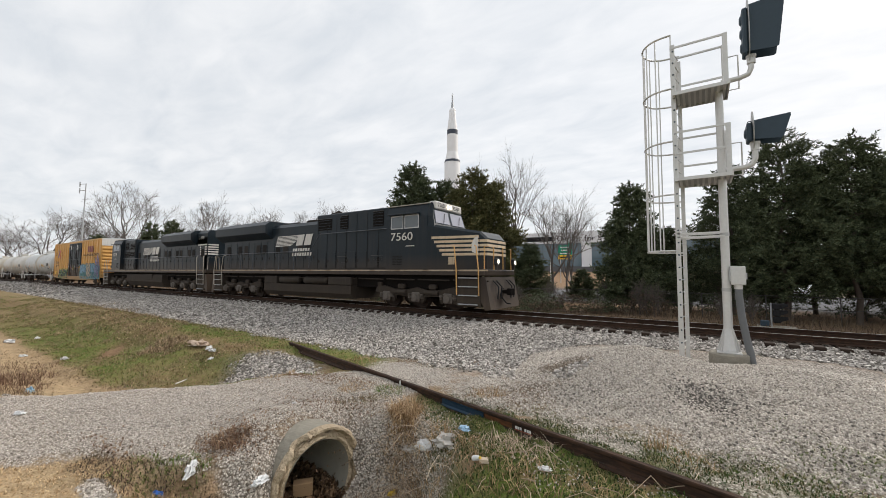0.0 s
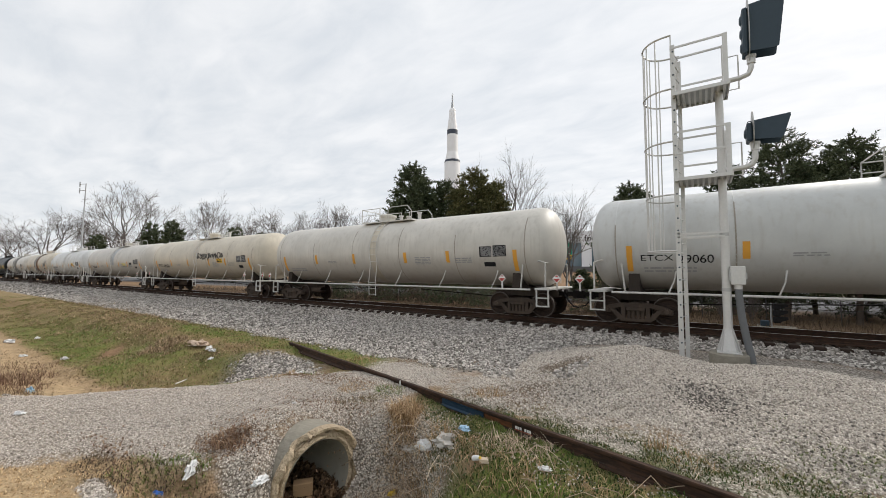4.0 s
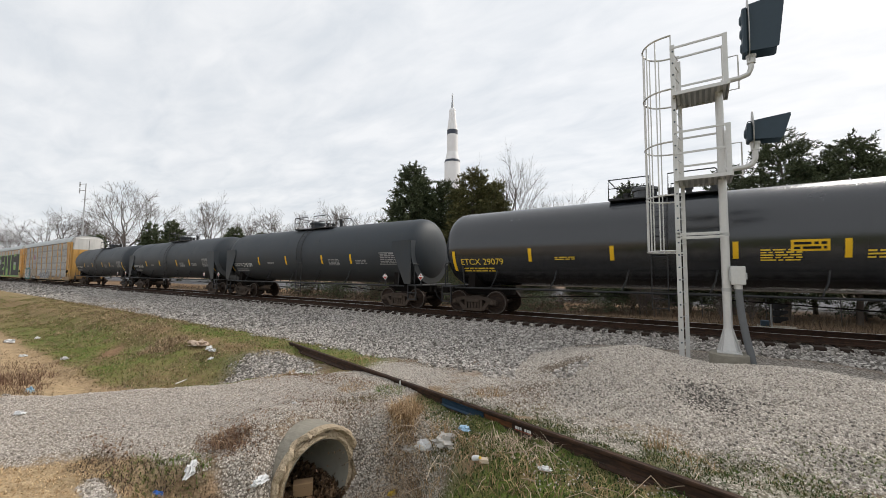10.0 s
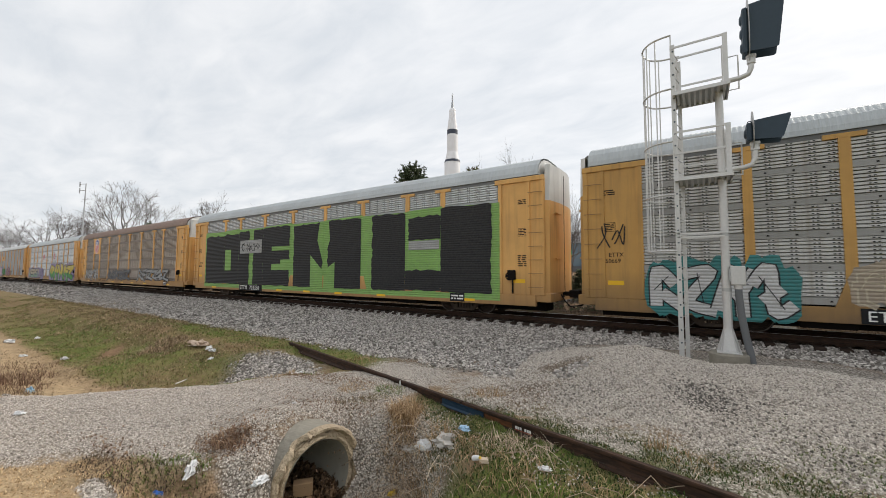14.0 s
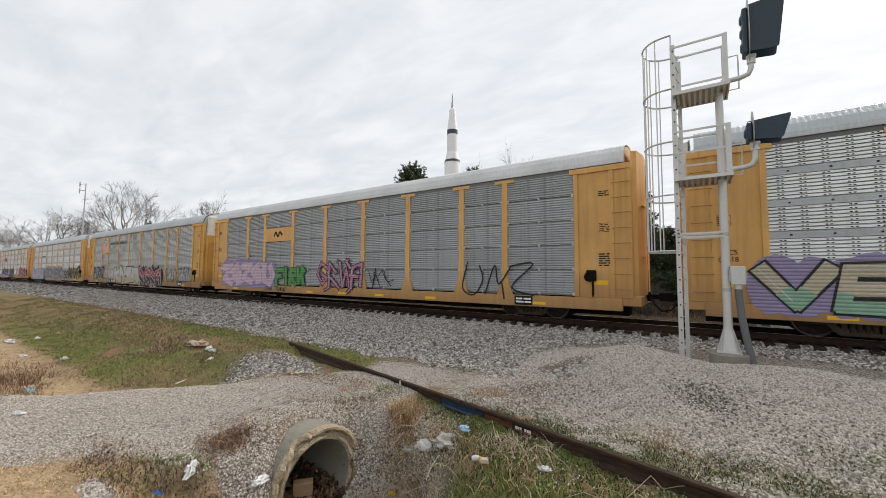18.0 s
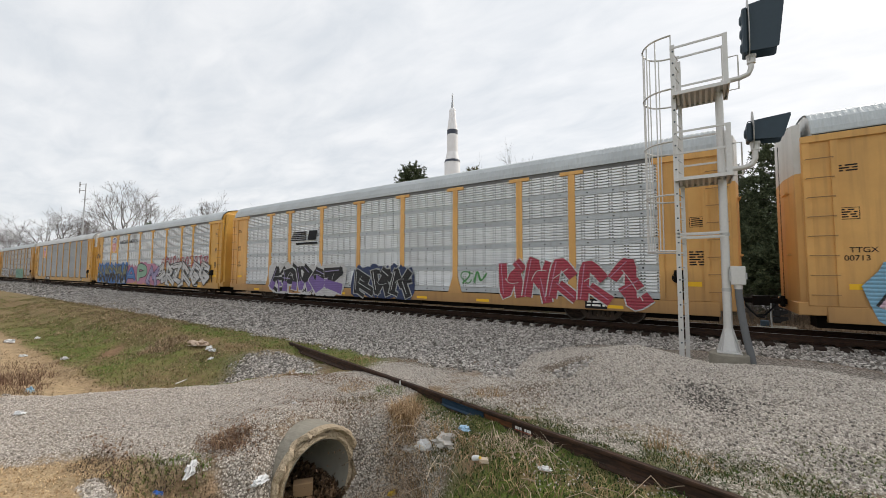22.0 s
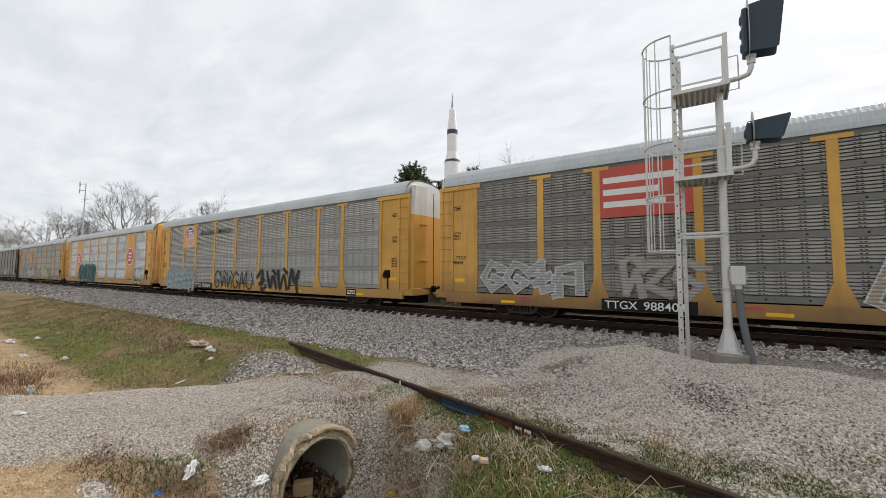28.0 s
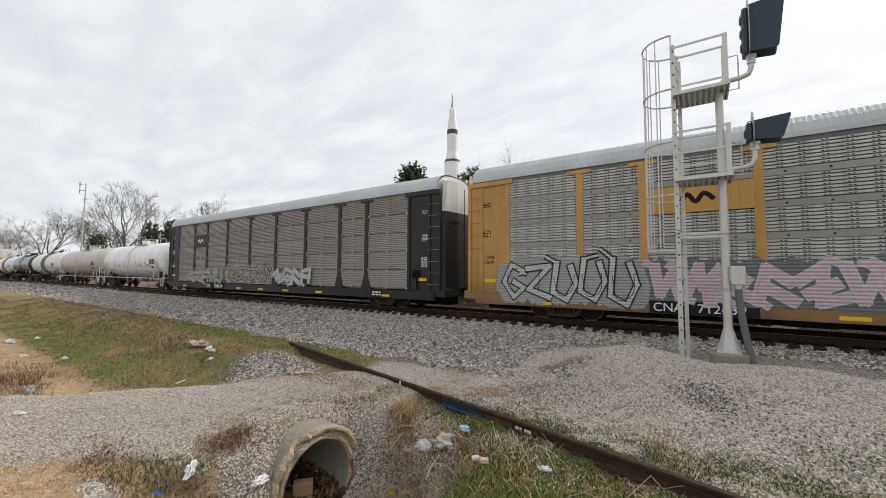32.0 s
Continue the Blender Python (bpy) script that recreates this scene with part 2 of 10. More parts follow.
LEAFY = blade_mat("leafy_weed_green", [(0.0, (0.022, 0.055, 0.014)), (0.6, (0.05, 0.11, 0.026)), (1.0, (0.11, 0.17, 0.045))])
TUFT = blade_mat("bleached_tuft_blade", [(0.0, (0.22, 0.135, 0.07)), (0.5, (0.43, 0.285, 0.155)), (1.0, (0.64, 0.47, 0.28))])
DEAD_WEED = blade_mat("grey_brown_dead_weed", [(0.0, (0.30, 0.22, 0.155)), (0.5, (0.55, 0.43, 0.315)), (1.0, (0.80, 0.67, 0.51))])
GRASS_DRY = blade_mat("dry_grass_blade", [(0.0, (0.30, 0.195, 0.10)), (0.5, (0.56, 0.385, 0.21)), (1.0, (0.76, 0.58, 0.35))])
WEED_DARK = blade_mat("dark_dead_weed", [(0.0, (0.035, 0.025, 0.018)), (0.5, (0.085, 0.058, 0.036)), (1.0, (0.15, 0.11, 0.06))])
CEDAR = blade_mat("cedar_foliage", [(0.0, (0.036, 0.048, 0.026)), (0.5, (0.088, 0.110, 0.056)), (1.0, (0.175, 0.195, 0.105))])
CEDAR_OLIVE = blade_mat("olive_cedar_foliage", [(0.0, (0.05, 0.055, 0.022)), (0.5, (0.125, 0.125, 0.05)), (1.0, (0.23, 0.20, 0.085))])
BARK = plain("grey_brown_bark", (0.115, 0.092, 0.075), 0.9, 0, 0.5, 8, 0.4)
TWIG = plain("bare_twig_bark", (0.125, 0.105, 0.092), 0.9, 0, 0.3, 5)
BRUSH = blade_mat("brown_brush_stem", [(0.0, (0.045, 0.033, 0.024)), (0.5, (0.11, 0.082, 0.058)), (1.0, (0.26, 0.19, 0.125))])
VERGE = blade_mat("dead_verge_grass", [(0.0, (0.06, 0.042, 0.028)), (0.5, (0.15, 0.105, 0.066)), (1.0, (0.34, 0.25, 0.15))])
ROCKET_WHITE = plain("white_rocket_paint", (0.80, 0.80, 0.80), 0.5, 0, 0.12, 0.4)
ROCKET_BLACK = plain("black_rocket_paint", (0.05, 0.06, 0.085), 0.5, 0, 0.2, 0.4)
GALV = plain("galvanised_steel", (0.45, 0.46, 0.47), 0.5, 0.5, 0.2, 8)
FENCE = plain("dark_weathered_fence", (0.07, 0.065, 0.06), 0.8, 0, 0.3, 9)
BLDG_WHITE = plain("light_metal_cladding", (0.80, 0.81, 0.83), 0.5, 0, 0.15, 0.3)
BLDG_GLASS = glass("blue_grey_glazing", (0.12, 0.17, 0.20))
BLDG_DARK = plain("dark_plinth", (0.12, 0.12, 0.125), 0.7, 0, 0.2, 0.5)
SIGN_GREEN = plain("green_sign_sheet", (0.01, 0.26, 0.15), 0.5, 0, 0.1, 3)
SIGN_YELLOW = plain("yellow_sign_sheet", (0.80, 0.50, 0.02), 0.5, 0, 0.1, 3)
WHITE = plain("white_lettering", (0.80, 0.80, 0.78), 0.6, 0, 0.15, 10)
BLACK = plain("black_lettering", (0.018, 0.018, 0.02), 0.55, 0, 0.15, 10)
CAR_WHITE = plain("white_car_paint", (0.78, 0.79, 0.80), 0.25, 0, 0.08, 4)
GLASS_DARK = glass("dark_window_glass")
RUBBER = plain("black_rubber", (0.022, 0.022, 0.023), 0.8, 0, 0.2, 10)

# ---- paints of the train ----
DUST = (0.17, 0.135, 0.10)
LOCO_BLACK = paint("weathered_black_locomotive_paint", (0.015, 0.023, 0.030), (0.11, 0.070, 0.043), 0.65, 0.34, 0, 0.12, (1.3, 2.5), 0.2)
LOCO_GRIME = paint("grimy_black_running_gear", (0.030, 0.026, 0.023), (0.085, 0.064, 0.046), 0.6, 0.75, 0, 0.4, (0.0, 2.2), 0.2)
LOCO_ROOF = paint("dusty_black_roof", (0.05, 0.05, 0.052), (0.14, 0.12, 0.10), 0.3, 0.6, 0, 0.3)
# dusty steel, paler than TRUCK: highlights on axle boxes and springs as colour
TRUCK_HIGHLIT = paint("dusty_highlit_cast_steel", (0.11, 0.10, 0.092), (0.20, 0.155, 0.115), 0.5, 0.8, 0.1, 0.4, (0.0, 1.2))
TRUCK = paint("brown_grimed_cast_steel", (0.042, 0.032, 0.026), (0.115, 0.08, 0.055), 0.5, 0.8, 0.1, 0.4, (0.0, 1.2))
WHEEL = rust("dark_wheel_steel", (0.024, 0.018, 0.015), (0.07, 0.045, 0.033), 0.6, 0.5)
WHEEL_RIM = plain("worn_wheel_rim", (0.11, 0.095, 0.085), 0.5, 0.5, 0.4, 14)
SEAM = plain("rust_stained_seam", (0.34, 0.30, 0.25), 0.8, 0, 0.6, 5)
ORANGE_TAPE = plain("faded_orange_reflective_tape", (0.74, 0.36, 0.05), 0.5, 0, 0.2, 8)
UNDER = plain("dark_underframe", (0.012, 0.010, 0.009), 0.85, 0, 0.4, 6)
SAFETY = paint("worn_yellow_safety_paint", (0.70, 0.40, 0.13), DUST, 0.5, 0.55, 0, 0.3)
LOGO_WHITE = paint("dusty_white_logo_paint", (0.66, 0.64, 0.60), DUST, 0.3, 0.6, 0, 0.35)
WINDOW = glass("cab_window_glass", (0.09, 0.105, 0.115))
WINDSHIELD = glass("pale_windshield", (0.36, 0.36, 0.42))
LAMP = Nodes("lit_headlight")
LAMP.bsdf.inputs["Emission Color"].default_value = (1.0, 0.82, 0.62, 1)
LAMP.bsdf.inputs["Emission Strength"].default_value = 2.2
LAMP = LAMP.done((0.9, 0.85, 0.75), 0.2)
AMBER = plain("amber_lamp", (0.75, 0.3, 0.12), 0.4)
TANK_WHITE = paint("dirty_white_tank_paint", (0.58, 0.555, 0.505), (0.22, 0.18, 0.14), 1.0, 0.42, 0, 0.24, (1.0, 2.6))
TANK_PALE = paint("pale_blue_grey_tank_paint", (0.60, 0.61, 0.60), (0.30, 0.25, 0.19), 1.0, 0.42, 0, 0.24, (1.0, 2.3))
TANK_CREAM = paint("dirty_cream_tank_paint", (0.62, 0.565, 0.465), (0.22, 0.175, 0.12), 1.0, 0.45, 0, 0.22, (1.0, 2.6))
TANK_PATCH = paint("grey_repainted_patch", (0.40, 0.42, 0.44), (0.30, 0.27, 0.23), 0.4, 0.5, 0, 0.2)
TANK_GREY = paint("grey_lining_band", (0.165, 0.16, 0.15), (0.11, 0.10, 0.085), 0.5, 0.55, 0, 0.25)
TANK_RUST = paint("rust_brown_band", (0.20, 0.105, 0.06), (0.10, 0.06, 0.04), 0.5, 0.65, 0, 0.4)
TANK_BLACK = paint("black_tank_paint", (0.009, 0.0105, 0.012), (0.034, 0.029, 0.023), 0.4, 0.4, 0, 0.10, (1.0, 1.8), 0.25)
TANK_GLOSS = paint("glossy_black_tank_paint", (0.013, 0.015, 0.019), (0.036, 0.032, 0.025), 0.3, 0.20, 0, 0.08, (1.0, 2.0), 0.9)
TANK_SLATE = paint("dull_slate_grey_tank_paint", (0.036, 0.044, 0.053), (0.055, 0.05, 0.042), 0.7, 0.55, 0, 0.2, (1.0, 2.4))
TANK_FRESH = paint("clean_white_tank_paint", (0.86, 0.865, 0.87), (0.35, 0.32, 0.28), 0.5, 0.4, 0, 0.1, (1.0, 2.0))
FITTING_WHITE = paint("white_painted_railings", (0.62, 0.61, 0.58), (0.22, 0.16, 0.11), 0.5, 0.5, 0, 0.3)
FITTING_BLACK = paint("black_painted_railings", (0.025, 0.026, 0.028), (0.09, 0.07, 0.05), 0.5, 0.5, 0, 0.2)
REFLECTOR = plain("yellow_reflective_tape", (0.86, 0.50, 0.015), 0.45, 0, 0.12, 8)
REFLECTOR_PALE = plain("faded_yellow_sticker", (0.72, 0.62, 0.16), 0.5, 0, 0.3, 8)
PLACARD_RED = plain("red_placard", (0.45, 0.07, 0.06), 0.5, 0, 0.1, 8)
STENCIL_YELLOW = plain("yellow_stencil", (0.80, 0.55, 0.05), 0.6, 0, 0.15, 10)
STENCIL_GREY = plain("grey_stencil", (0.33, 0.33, 0.33), 0.7, 0, 0.2, 10)
RACK_YELLOW = paint("weathered_yellow_rack_paint", (0.68, 0.375, 0.085), (0.14, 0.085, 0.05), 1.0, 0.5, 0, 0.30, (0.4, 1.8))
RACK_MUSTARD = paint("mustard_rack_paint", (0.58, 0.325, 0.09), (0.13, 0.085, 0.05), 1.0, 0.5, 0, 0.36, (0.4, 1.8))
RACK_GOLD = paint("bright_yellow_rack_paint", (0.66, 0.36, 0.07), (0.22, 0.14, 0.075), 0.6, 0.45, 0, 0.15, (0.4, 1.5))
RACK_TAN = paint("faded_tan_yellow_paint", (0.74, 0.415, 0.135), (0.17, 0.10, 0.055), 0.8, 0.55, 0, 0.28, (0.4, 1.8))
RACK_BLACK = paint("black_rack_paint", (0.018, 0.018, 0.02), (0.07, 0.055, 0.045), 0.4, 0.5, 0, 0.15)
BOX_YELLOW = paint("boxcar_yellow_paint", (0.66, 0.37, 0.115), (0.22, 0.14, 0.08), 0.7, 0.5, 0, 0.2, (0.7, 2.0))
PANEL_SILVER = paint("bright_galvanised_panel", (0.84, 0.86, 0.87), (0.26, 0.24, 0.21), 0.6, 0.45, 0.25, 0.18)
PANEL_GREY = paint("dull_galvanised_panel", (0.62, 0.635, 0.635), (0.20, 0.155, 0.115), 0.8, 0.5, 0.1, 0.36)
PANEL_DARK = paint("dark_stained_panel", (0.55, 0.545, 0.52), (0.18, 0.125, 0.085), 0.9, 0.55, 0.1, 0.5)
PANEL_SOOT = paint("brown_grimed_panel", (0.36, 0.345, 0.32), (0.13, 0.09, 0.062), 0.9, 0.55, 0.1, 0.5)
PANEL_BROWN = paint("rust_stained_panel", (0.44, 0.375, 0.31), (0.13, 0.085, 0.06), 0.9, 0.55, 0.15, 0.5)
PANEL_DUSK = paint("brown_grey_ribbed_panel", (0.34, 0.31, 0.285), (0.13, 0.095, 0.07), 0.8, 0.55, 0.1, 0.4)
PANEL_STEEL = paint("steel_grey_ribbed_panel", (0.41, 0.43, 0.445), (0.10, 0.09, 0.078), 0.6, 0.5, 0.2, 0.5)
ROOF_GREY = paint("galvanised_roof", (0.50, 0.53, 0.54), (0.27, 0.25, 0.23), 0.5, 0.5, 0.2, 0.15)
ROOF_PALE = paint("pale_roof", (0.6, 0.61, 0.61), (0.35, 0.33, 0.30), 0.5, 0.5, 0.1, 0.15)
ROOF_RUST = paint("rusting_roof", (0.28, 0.20, 0.16), (0.16, 0.08, 0.055), 0.5, 0.6, 0.1, 0.6)
# near-black colour for seams and for the shade painted into openings
HOLE = plain("opening_shade_black", (0.024, 0.023, 0.022), 0.9, 0, 0.2, 10)
END_WHITE = paint("dirty_white_door_top", (0.66, 0.65, 0.62), DUST, 0.3, 0.5, 0, 0.2)
_spray = {}


def spray(c):
    """Spray paint in one colour, over the ribs of the sheet below, dulled and dusty."""
    if c not in _spray:
        m = Nodes("spray_paint")
        n = m.noise(1.6, 4)
        n2 = m.noise(11, 6, 0.65)
        col = m.mix(m.math("MULTIPLY", n, 0.8), shade(c, 1.1), shade(c, 0.6))
        col = m.mix(m.ramp(n2, [(0.35, (0.05, 0.05, 0.05)), (0.75, (0.42, 0.42, 0.42))]), col, shade((0.24, 0.225, 0.20), 0.3 + 0.7 * min(1.0, 1.6 * max(c))))
        wave = m.n("TexWave", Scale=3.29)
        wave.bands_direction, wave.wave_profile = "Z", "SIN"
        m.l(m.n("TexCoord").outputs["Object"], wave.inputs["Vector"])
        m.bump(m.math("POWER", wave.outputs["Fac"], 0.5), 0.55, 0.03)
        _spray[c] = m.done(col, 0.62, 0, 0.3)
    return _spray[c]


SP = dict(white=(0.66, 0.66, 0.66), black=(0.016, 0.017, 0.02), pink=(0.72, 0.52, 0.63), rose=(0.55, 0.22, 0.34), green=(0.07, 0.34, 0.08),
          lime=(0.26, 0.50, 0.12), mint=(0.28, 0.50, 0.36), teal=(0.04, 0.25, 0.25), aqua=(0.16, 0.36, 0.38), blue=(0.05, 0.20, 0.55), sky=(0.22, 0.48, 0.68),
          navy=(0.03, 0.05, 0.14), purple=(0.22, 0.13, 0.42), lilac=(0.36, 0.30, 0.52), red=(0.42, 0.035, 0.07), orange=(0.72, 0.30, 0.08), yellow=(0.74, 0.60, 0.08),
          cream=(0.60, 0.52, 0.38), beige=(0.45, 0.37, 0.28), grey=(0.20, 0.205, 0.22), silver=(0.42, 0.43, 0.43), olive=(0.26, 0.27, 0.18))

# ---- mesh helpers ----
class Shape:
    """Collects vertices and faces of one mesh."""

    def __init__(self):
        self.v, self.f = [], []

    def add(self, verts, faces):
        o = len(self.v)
        self.v.extend(tuple(p) for p in verts)
        self.f.extend(tuple(i + o for i in f) for f in faces)
        return self

    def box(self, x0, x1, y0, y1, z0, z1, c=0.0):
        """A box; c cuts its edges."""
        if c <= 0:
            vs = [(x, y, z) for z in (z0, z1) for y in (y0, y1) for x in (x0, x1)]
            return self.add(vs, [(0, 2, 3, 1), (4, 5, 7, 6), (0, 1, 5, 4), (2, 6, 7, 3), (0, 4, 6, 2), (1, 3, 7, 5)])
        bm = bmesh.new()
        bmesh.ops.create_cube(bm, size=1.0, matrix=Matrix.Translation(((x0 + x1) / 2, (y0 + y1) / 2, (z0 + z1) / 2)) @ Matrix.Diagonal((x1 - x0, y1 - y0, z1 - z0, 1)))
        bmesh.ops.bevel(bm, geom=bm.edges[:], offset=c, segments=1, affect="EDGES")
        bm.verts.index_update()
        self.add([v.co[:] for v in bm.verts], [tuple(v.index for v in f.verts) for f in bm.faces])
        bm.free()
        return self

    def prism(self, pts, a0, a1, axis="y"):
        """A flat outline (two coordinates) pushed along an axis from a0 to a1."""
        def at(p, a):
            return {"x": (a, p[0], p[1]), "y": (p[0], a, p[1]), "z": (p[0], p[1], a)}[axis]
        n = len(pts)
        vs = [at(p, a0) for p in pts] + [at(p, a1) for p in pts]
        fs = [tuple(range(n))[::-1], tuple(range(n, 2 * n))]
        fs += [(k, (k + 1) % n, n + (k + 1) % n, n + k) for k in range(n)]
        return self.add(vs, fs)

    def tube(self, path, r, n=8, caps=True):
        """A round bar along a path; r is one radius or one for each point."""
        path = [Vector(p) for p in path]
        rs = r if isinstance(r, (list, tuple)) else [r] * len(path)
        vs, fs, side = [], [], None
        for k, p in enumerate(path):
            d = (path[min(k + 1, len(path) - 1)] - path[max(k - 1, 0)]).normalized()
            if side is None:
                side = d.cross(Vector((0, 0, 1)) if abs(d.z) < 0.9 else Vector((1, 0, 0))).normalized()
            side = (side - d * side.dot(d)).normalized()
            up = d.cross(side)
            for j in range(n):
                a = 2 * math.pi * j / n
                vs.append(p + (side * math.cos(a) + up * math.sin(a)) * rs[k])
        for k in range(len(path) - 1):
            for j in range(n):
                a, b = k * n + j, k * n + (j + 1) % n
                fs.append((a, b, b + n, a + n))
        if caps:
            fs.append(tuple(range(n))[::-1])
            fs.append(tuple(range((len(path) - 1) * n, len(path) * n)))
        return self.add(vs, fs)

    def spin(self, profile, axis="z", n=24, origin=(0, 0, 0), close=False):
        """Turn a profile of (along, radius) about an axis."""
        vs, fs, m = [], [], len(profile)
        for j in range(n):
            a = 2 * math.pi * j / n
            for t, r in profile:
                c, s = r * math.cos(a), r * math.sin(a)
                p = {"z": (c, s, t), "x": (t, c, s), "y": (s, t, c)}[axis]
                vs.append((p[0] + origin[0], p[1] + origin[1], p[2] + origin[2]))
        for j in range(n):
            q = (j + 1) % n
            for k in range(m if close else m - 1):
                k2 = (k + 1) % m
                fs.append((j * m + k, q * m + k, q * m + k2, j * m + k2))
        return self.add(vs, fs)

    def bar(self, a, b, w, h):
        """A flat bar from a to b, w wide across and h thick."""
        a, b = Vector(a), Vector(b)
        d = (b - a).normalized()
        s = d.cross(Vector((0, 0, 1)) if abs(d.z) < 0.95 else Vector((0, 1, 0))).normalized()
        u = s.cross(d)
        vs = [p + s * w / 2 * i + u * h / 2 * j for p in (a, b) for i, j in ((-1, -1), (1, -1), (1, 1), (-1, 1))]
        return self.add(vs, [(3, 2, 1, 0), (4, 5, 6, 7), (0, 1, 5, 4), (1, 2, 6, 5), (2, 3, 7, 6), (3, 0, 4, 7)])

    def mesh(self, name, material, smooth=0):
        me = bpy.data.meshes.new(name)
        me.from_pydata(self.v, [], self.f)
        me.materials.append(material)
        if smooth:
            me.polygons.foreach_set("use_smooth", [True] * len(me.polygons))
            me.set_sharp_from_angle(angle=radians(smooth))
        me.update()
        return me


def part(name, shape, material, parent=None, label="", at=None, smooth=0):
    """One mesh object, under a thing or a part. shape: a Shape or a mesh that is shared."""
    me = shape.mesh(name, material, smooth) if isinstance(shape, Shape) else shape
    ob = new(name, me)
    if parent is not None:
        ob.parent = parent
    if at is not None:
        ob.matrix_basis = at
    if label:
        tagged(ob, label)
    return ob


def thing(name, label, category, at=None, group="", kind=""):
    ob = new(name)
    ob.empty_display_size = 0.2
    if at is not None:
        ob.matrix_basis = at
    return tagged(ob, label, category, group, kind)


def soup(name, verts, faces, material):
    """A mesh from arrays, for what nobody could count."""
    me = bpy.data.meshes.new(name)
    me.from_pydata(verts.tolist() if hasattr(verts, "tolist") else verts, [], faces.tolist() if hasattr(faces, "tolist") else faces)
    me.materials.append(material)
    me.update()
    return me


_texts = {}


def lettering(text, size, material, name="lettering"):
    """Flat letters as a mesh, about their lower left corner, in the local xy plane, `size` high in capitals."""
    key = (text, round(size, 3), material.name)
    if key not in _texts:
        cu = bpy.data.curves.new(name, "FONT")
        cu.body, cu.size, cu.extrude, cu.offset = text, size / 0.69, 0.0015, size * 0.004
        ob = new("text_source", cu)
        bpy.context.view_layer.update()
        me = bpy.data.meshes.new_from_object(ob.evaluated_get(bpy.context.evaluated_depsgraph_get()))
        me.materials.clear()
        me.materials.append(material)
        bpy.data.objects.remove(ob)
        bpy.data.curves.remove(cu)
        me.name = name
        _texts[key] = me
    return _texts[key]


SIDE = Matrix.Rotation(radians(90), 4, "X")  # letters that face -y


def write(text, size, material, parent, x, y, z, name="lettering", stretch=1.0, label=""):
    me = lettering(text, size, material, name)
    ob = part(name, me, material, parent, label, Matrix.Translation((x, y, z)) @ SIDE @ Matrix.Diagonal((stretch, 1, 1, 1)))
    return tagged(ob, kind="stuff")


def stones(rng, x, y, z, size, flat=0.75):
    """Angular stones, one crooked block for each place."""
    n = len(x)
    base = np.array([(i, j, k) for k in (-1, 1) for j in (-1, 1) for i in (-1, 1)], float)
    v = base[None] * (0.5 + 0.22 * (rng.random((n, 8, 3)) - 0.5) * 2)
    v *= (size[:, None] * (0.7 + 0.6 * rng.random((n, 3))))[:, None, :]
    v[:, :, 2] *= flat
    a, b = rng.random(n) * 6.283, (rng.random(n) - 0.5) * 1.6
    cb, sb, ca, sa = np.cos(b), np.sin(b), np.cos(a), np.sin(a)
    y1, z1 = v[:, :, 1] * cb[:, None] - v[:, :, 2] * sb[:, None], v[:, :, 1] * sb[:, None] + v[:, :, 2] * cb[:, None]
    x2, y2 = v[:, :, 0] * ca[:, None] - y1 * sa[:, None], v[:, :, 0] * sa[:, None] + y1 * ca[:, None]
    verts = np.stack([x2 + x[:, None], y2 + y[:, None], z1 + z[:, None]], -1).reshape(-1, 3)
    quad = np.array([(4, 5, 7, 6), (0, 1, 5, 4), (2, 6, 7, 3), (0, 4, 6, 2), (1, 3, 7, 5)])
    faces = (quad[None] + 8 * np.arange(n)[:, None, None]).reshape(-1, 4)
    return verts, faces


def pebbles(rng, x, y, z, size):
    """Small crooked stones: a tilted, uneven three-sided top over three slanting sides."""
    n = len(x)
    a = rng.random(n)[:, None] * 6.283 + np.array([0, 2.094, 4.189])[None] + (rng.random((n, 3)) - 0.5) * 1.1
    low, top = size[:, None] * (0.60 + 0.35 * rng.random((n, 3))), size[:, None] * (0.38 + 0.34 * rng.random((n, 3)))
    h = size[:, None] * (0.14 + 0.62 * rng.random((n, 3)))
    base = np.stack([x[:, None] + low * np.cos(a), y[:, None] + low * np.sin(a), np.repeat(z[:, None], 3, 1) - size[:, None] * 0.20], -1)
    lid = np.stack([x[:, None] + top * np.cos(a + 0.25), y[:, None] + top * np.sin(a + 0.25), z[:, None] + h], -1)
    verts = np.concatenate([base, lid], 1).reshape(-1, 3)
    o = 6 * np.arange(n)
    faces = [tuple(r) for r in np.stack([o + 3, o + 4, o + 5], -1).tolist()]
    for k in range(3):
        q = (k + 1) % 3
        faces += [tuple(r) for r in np.stack([o + k, o + q, o + 3 + q, o + 3 + k], -1).tolist()]
    return verts, faces


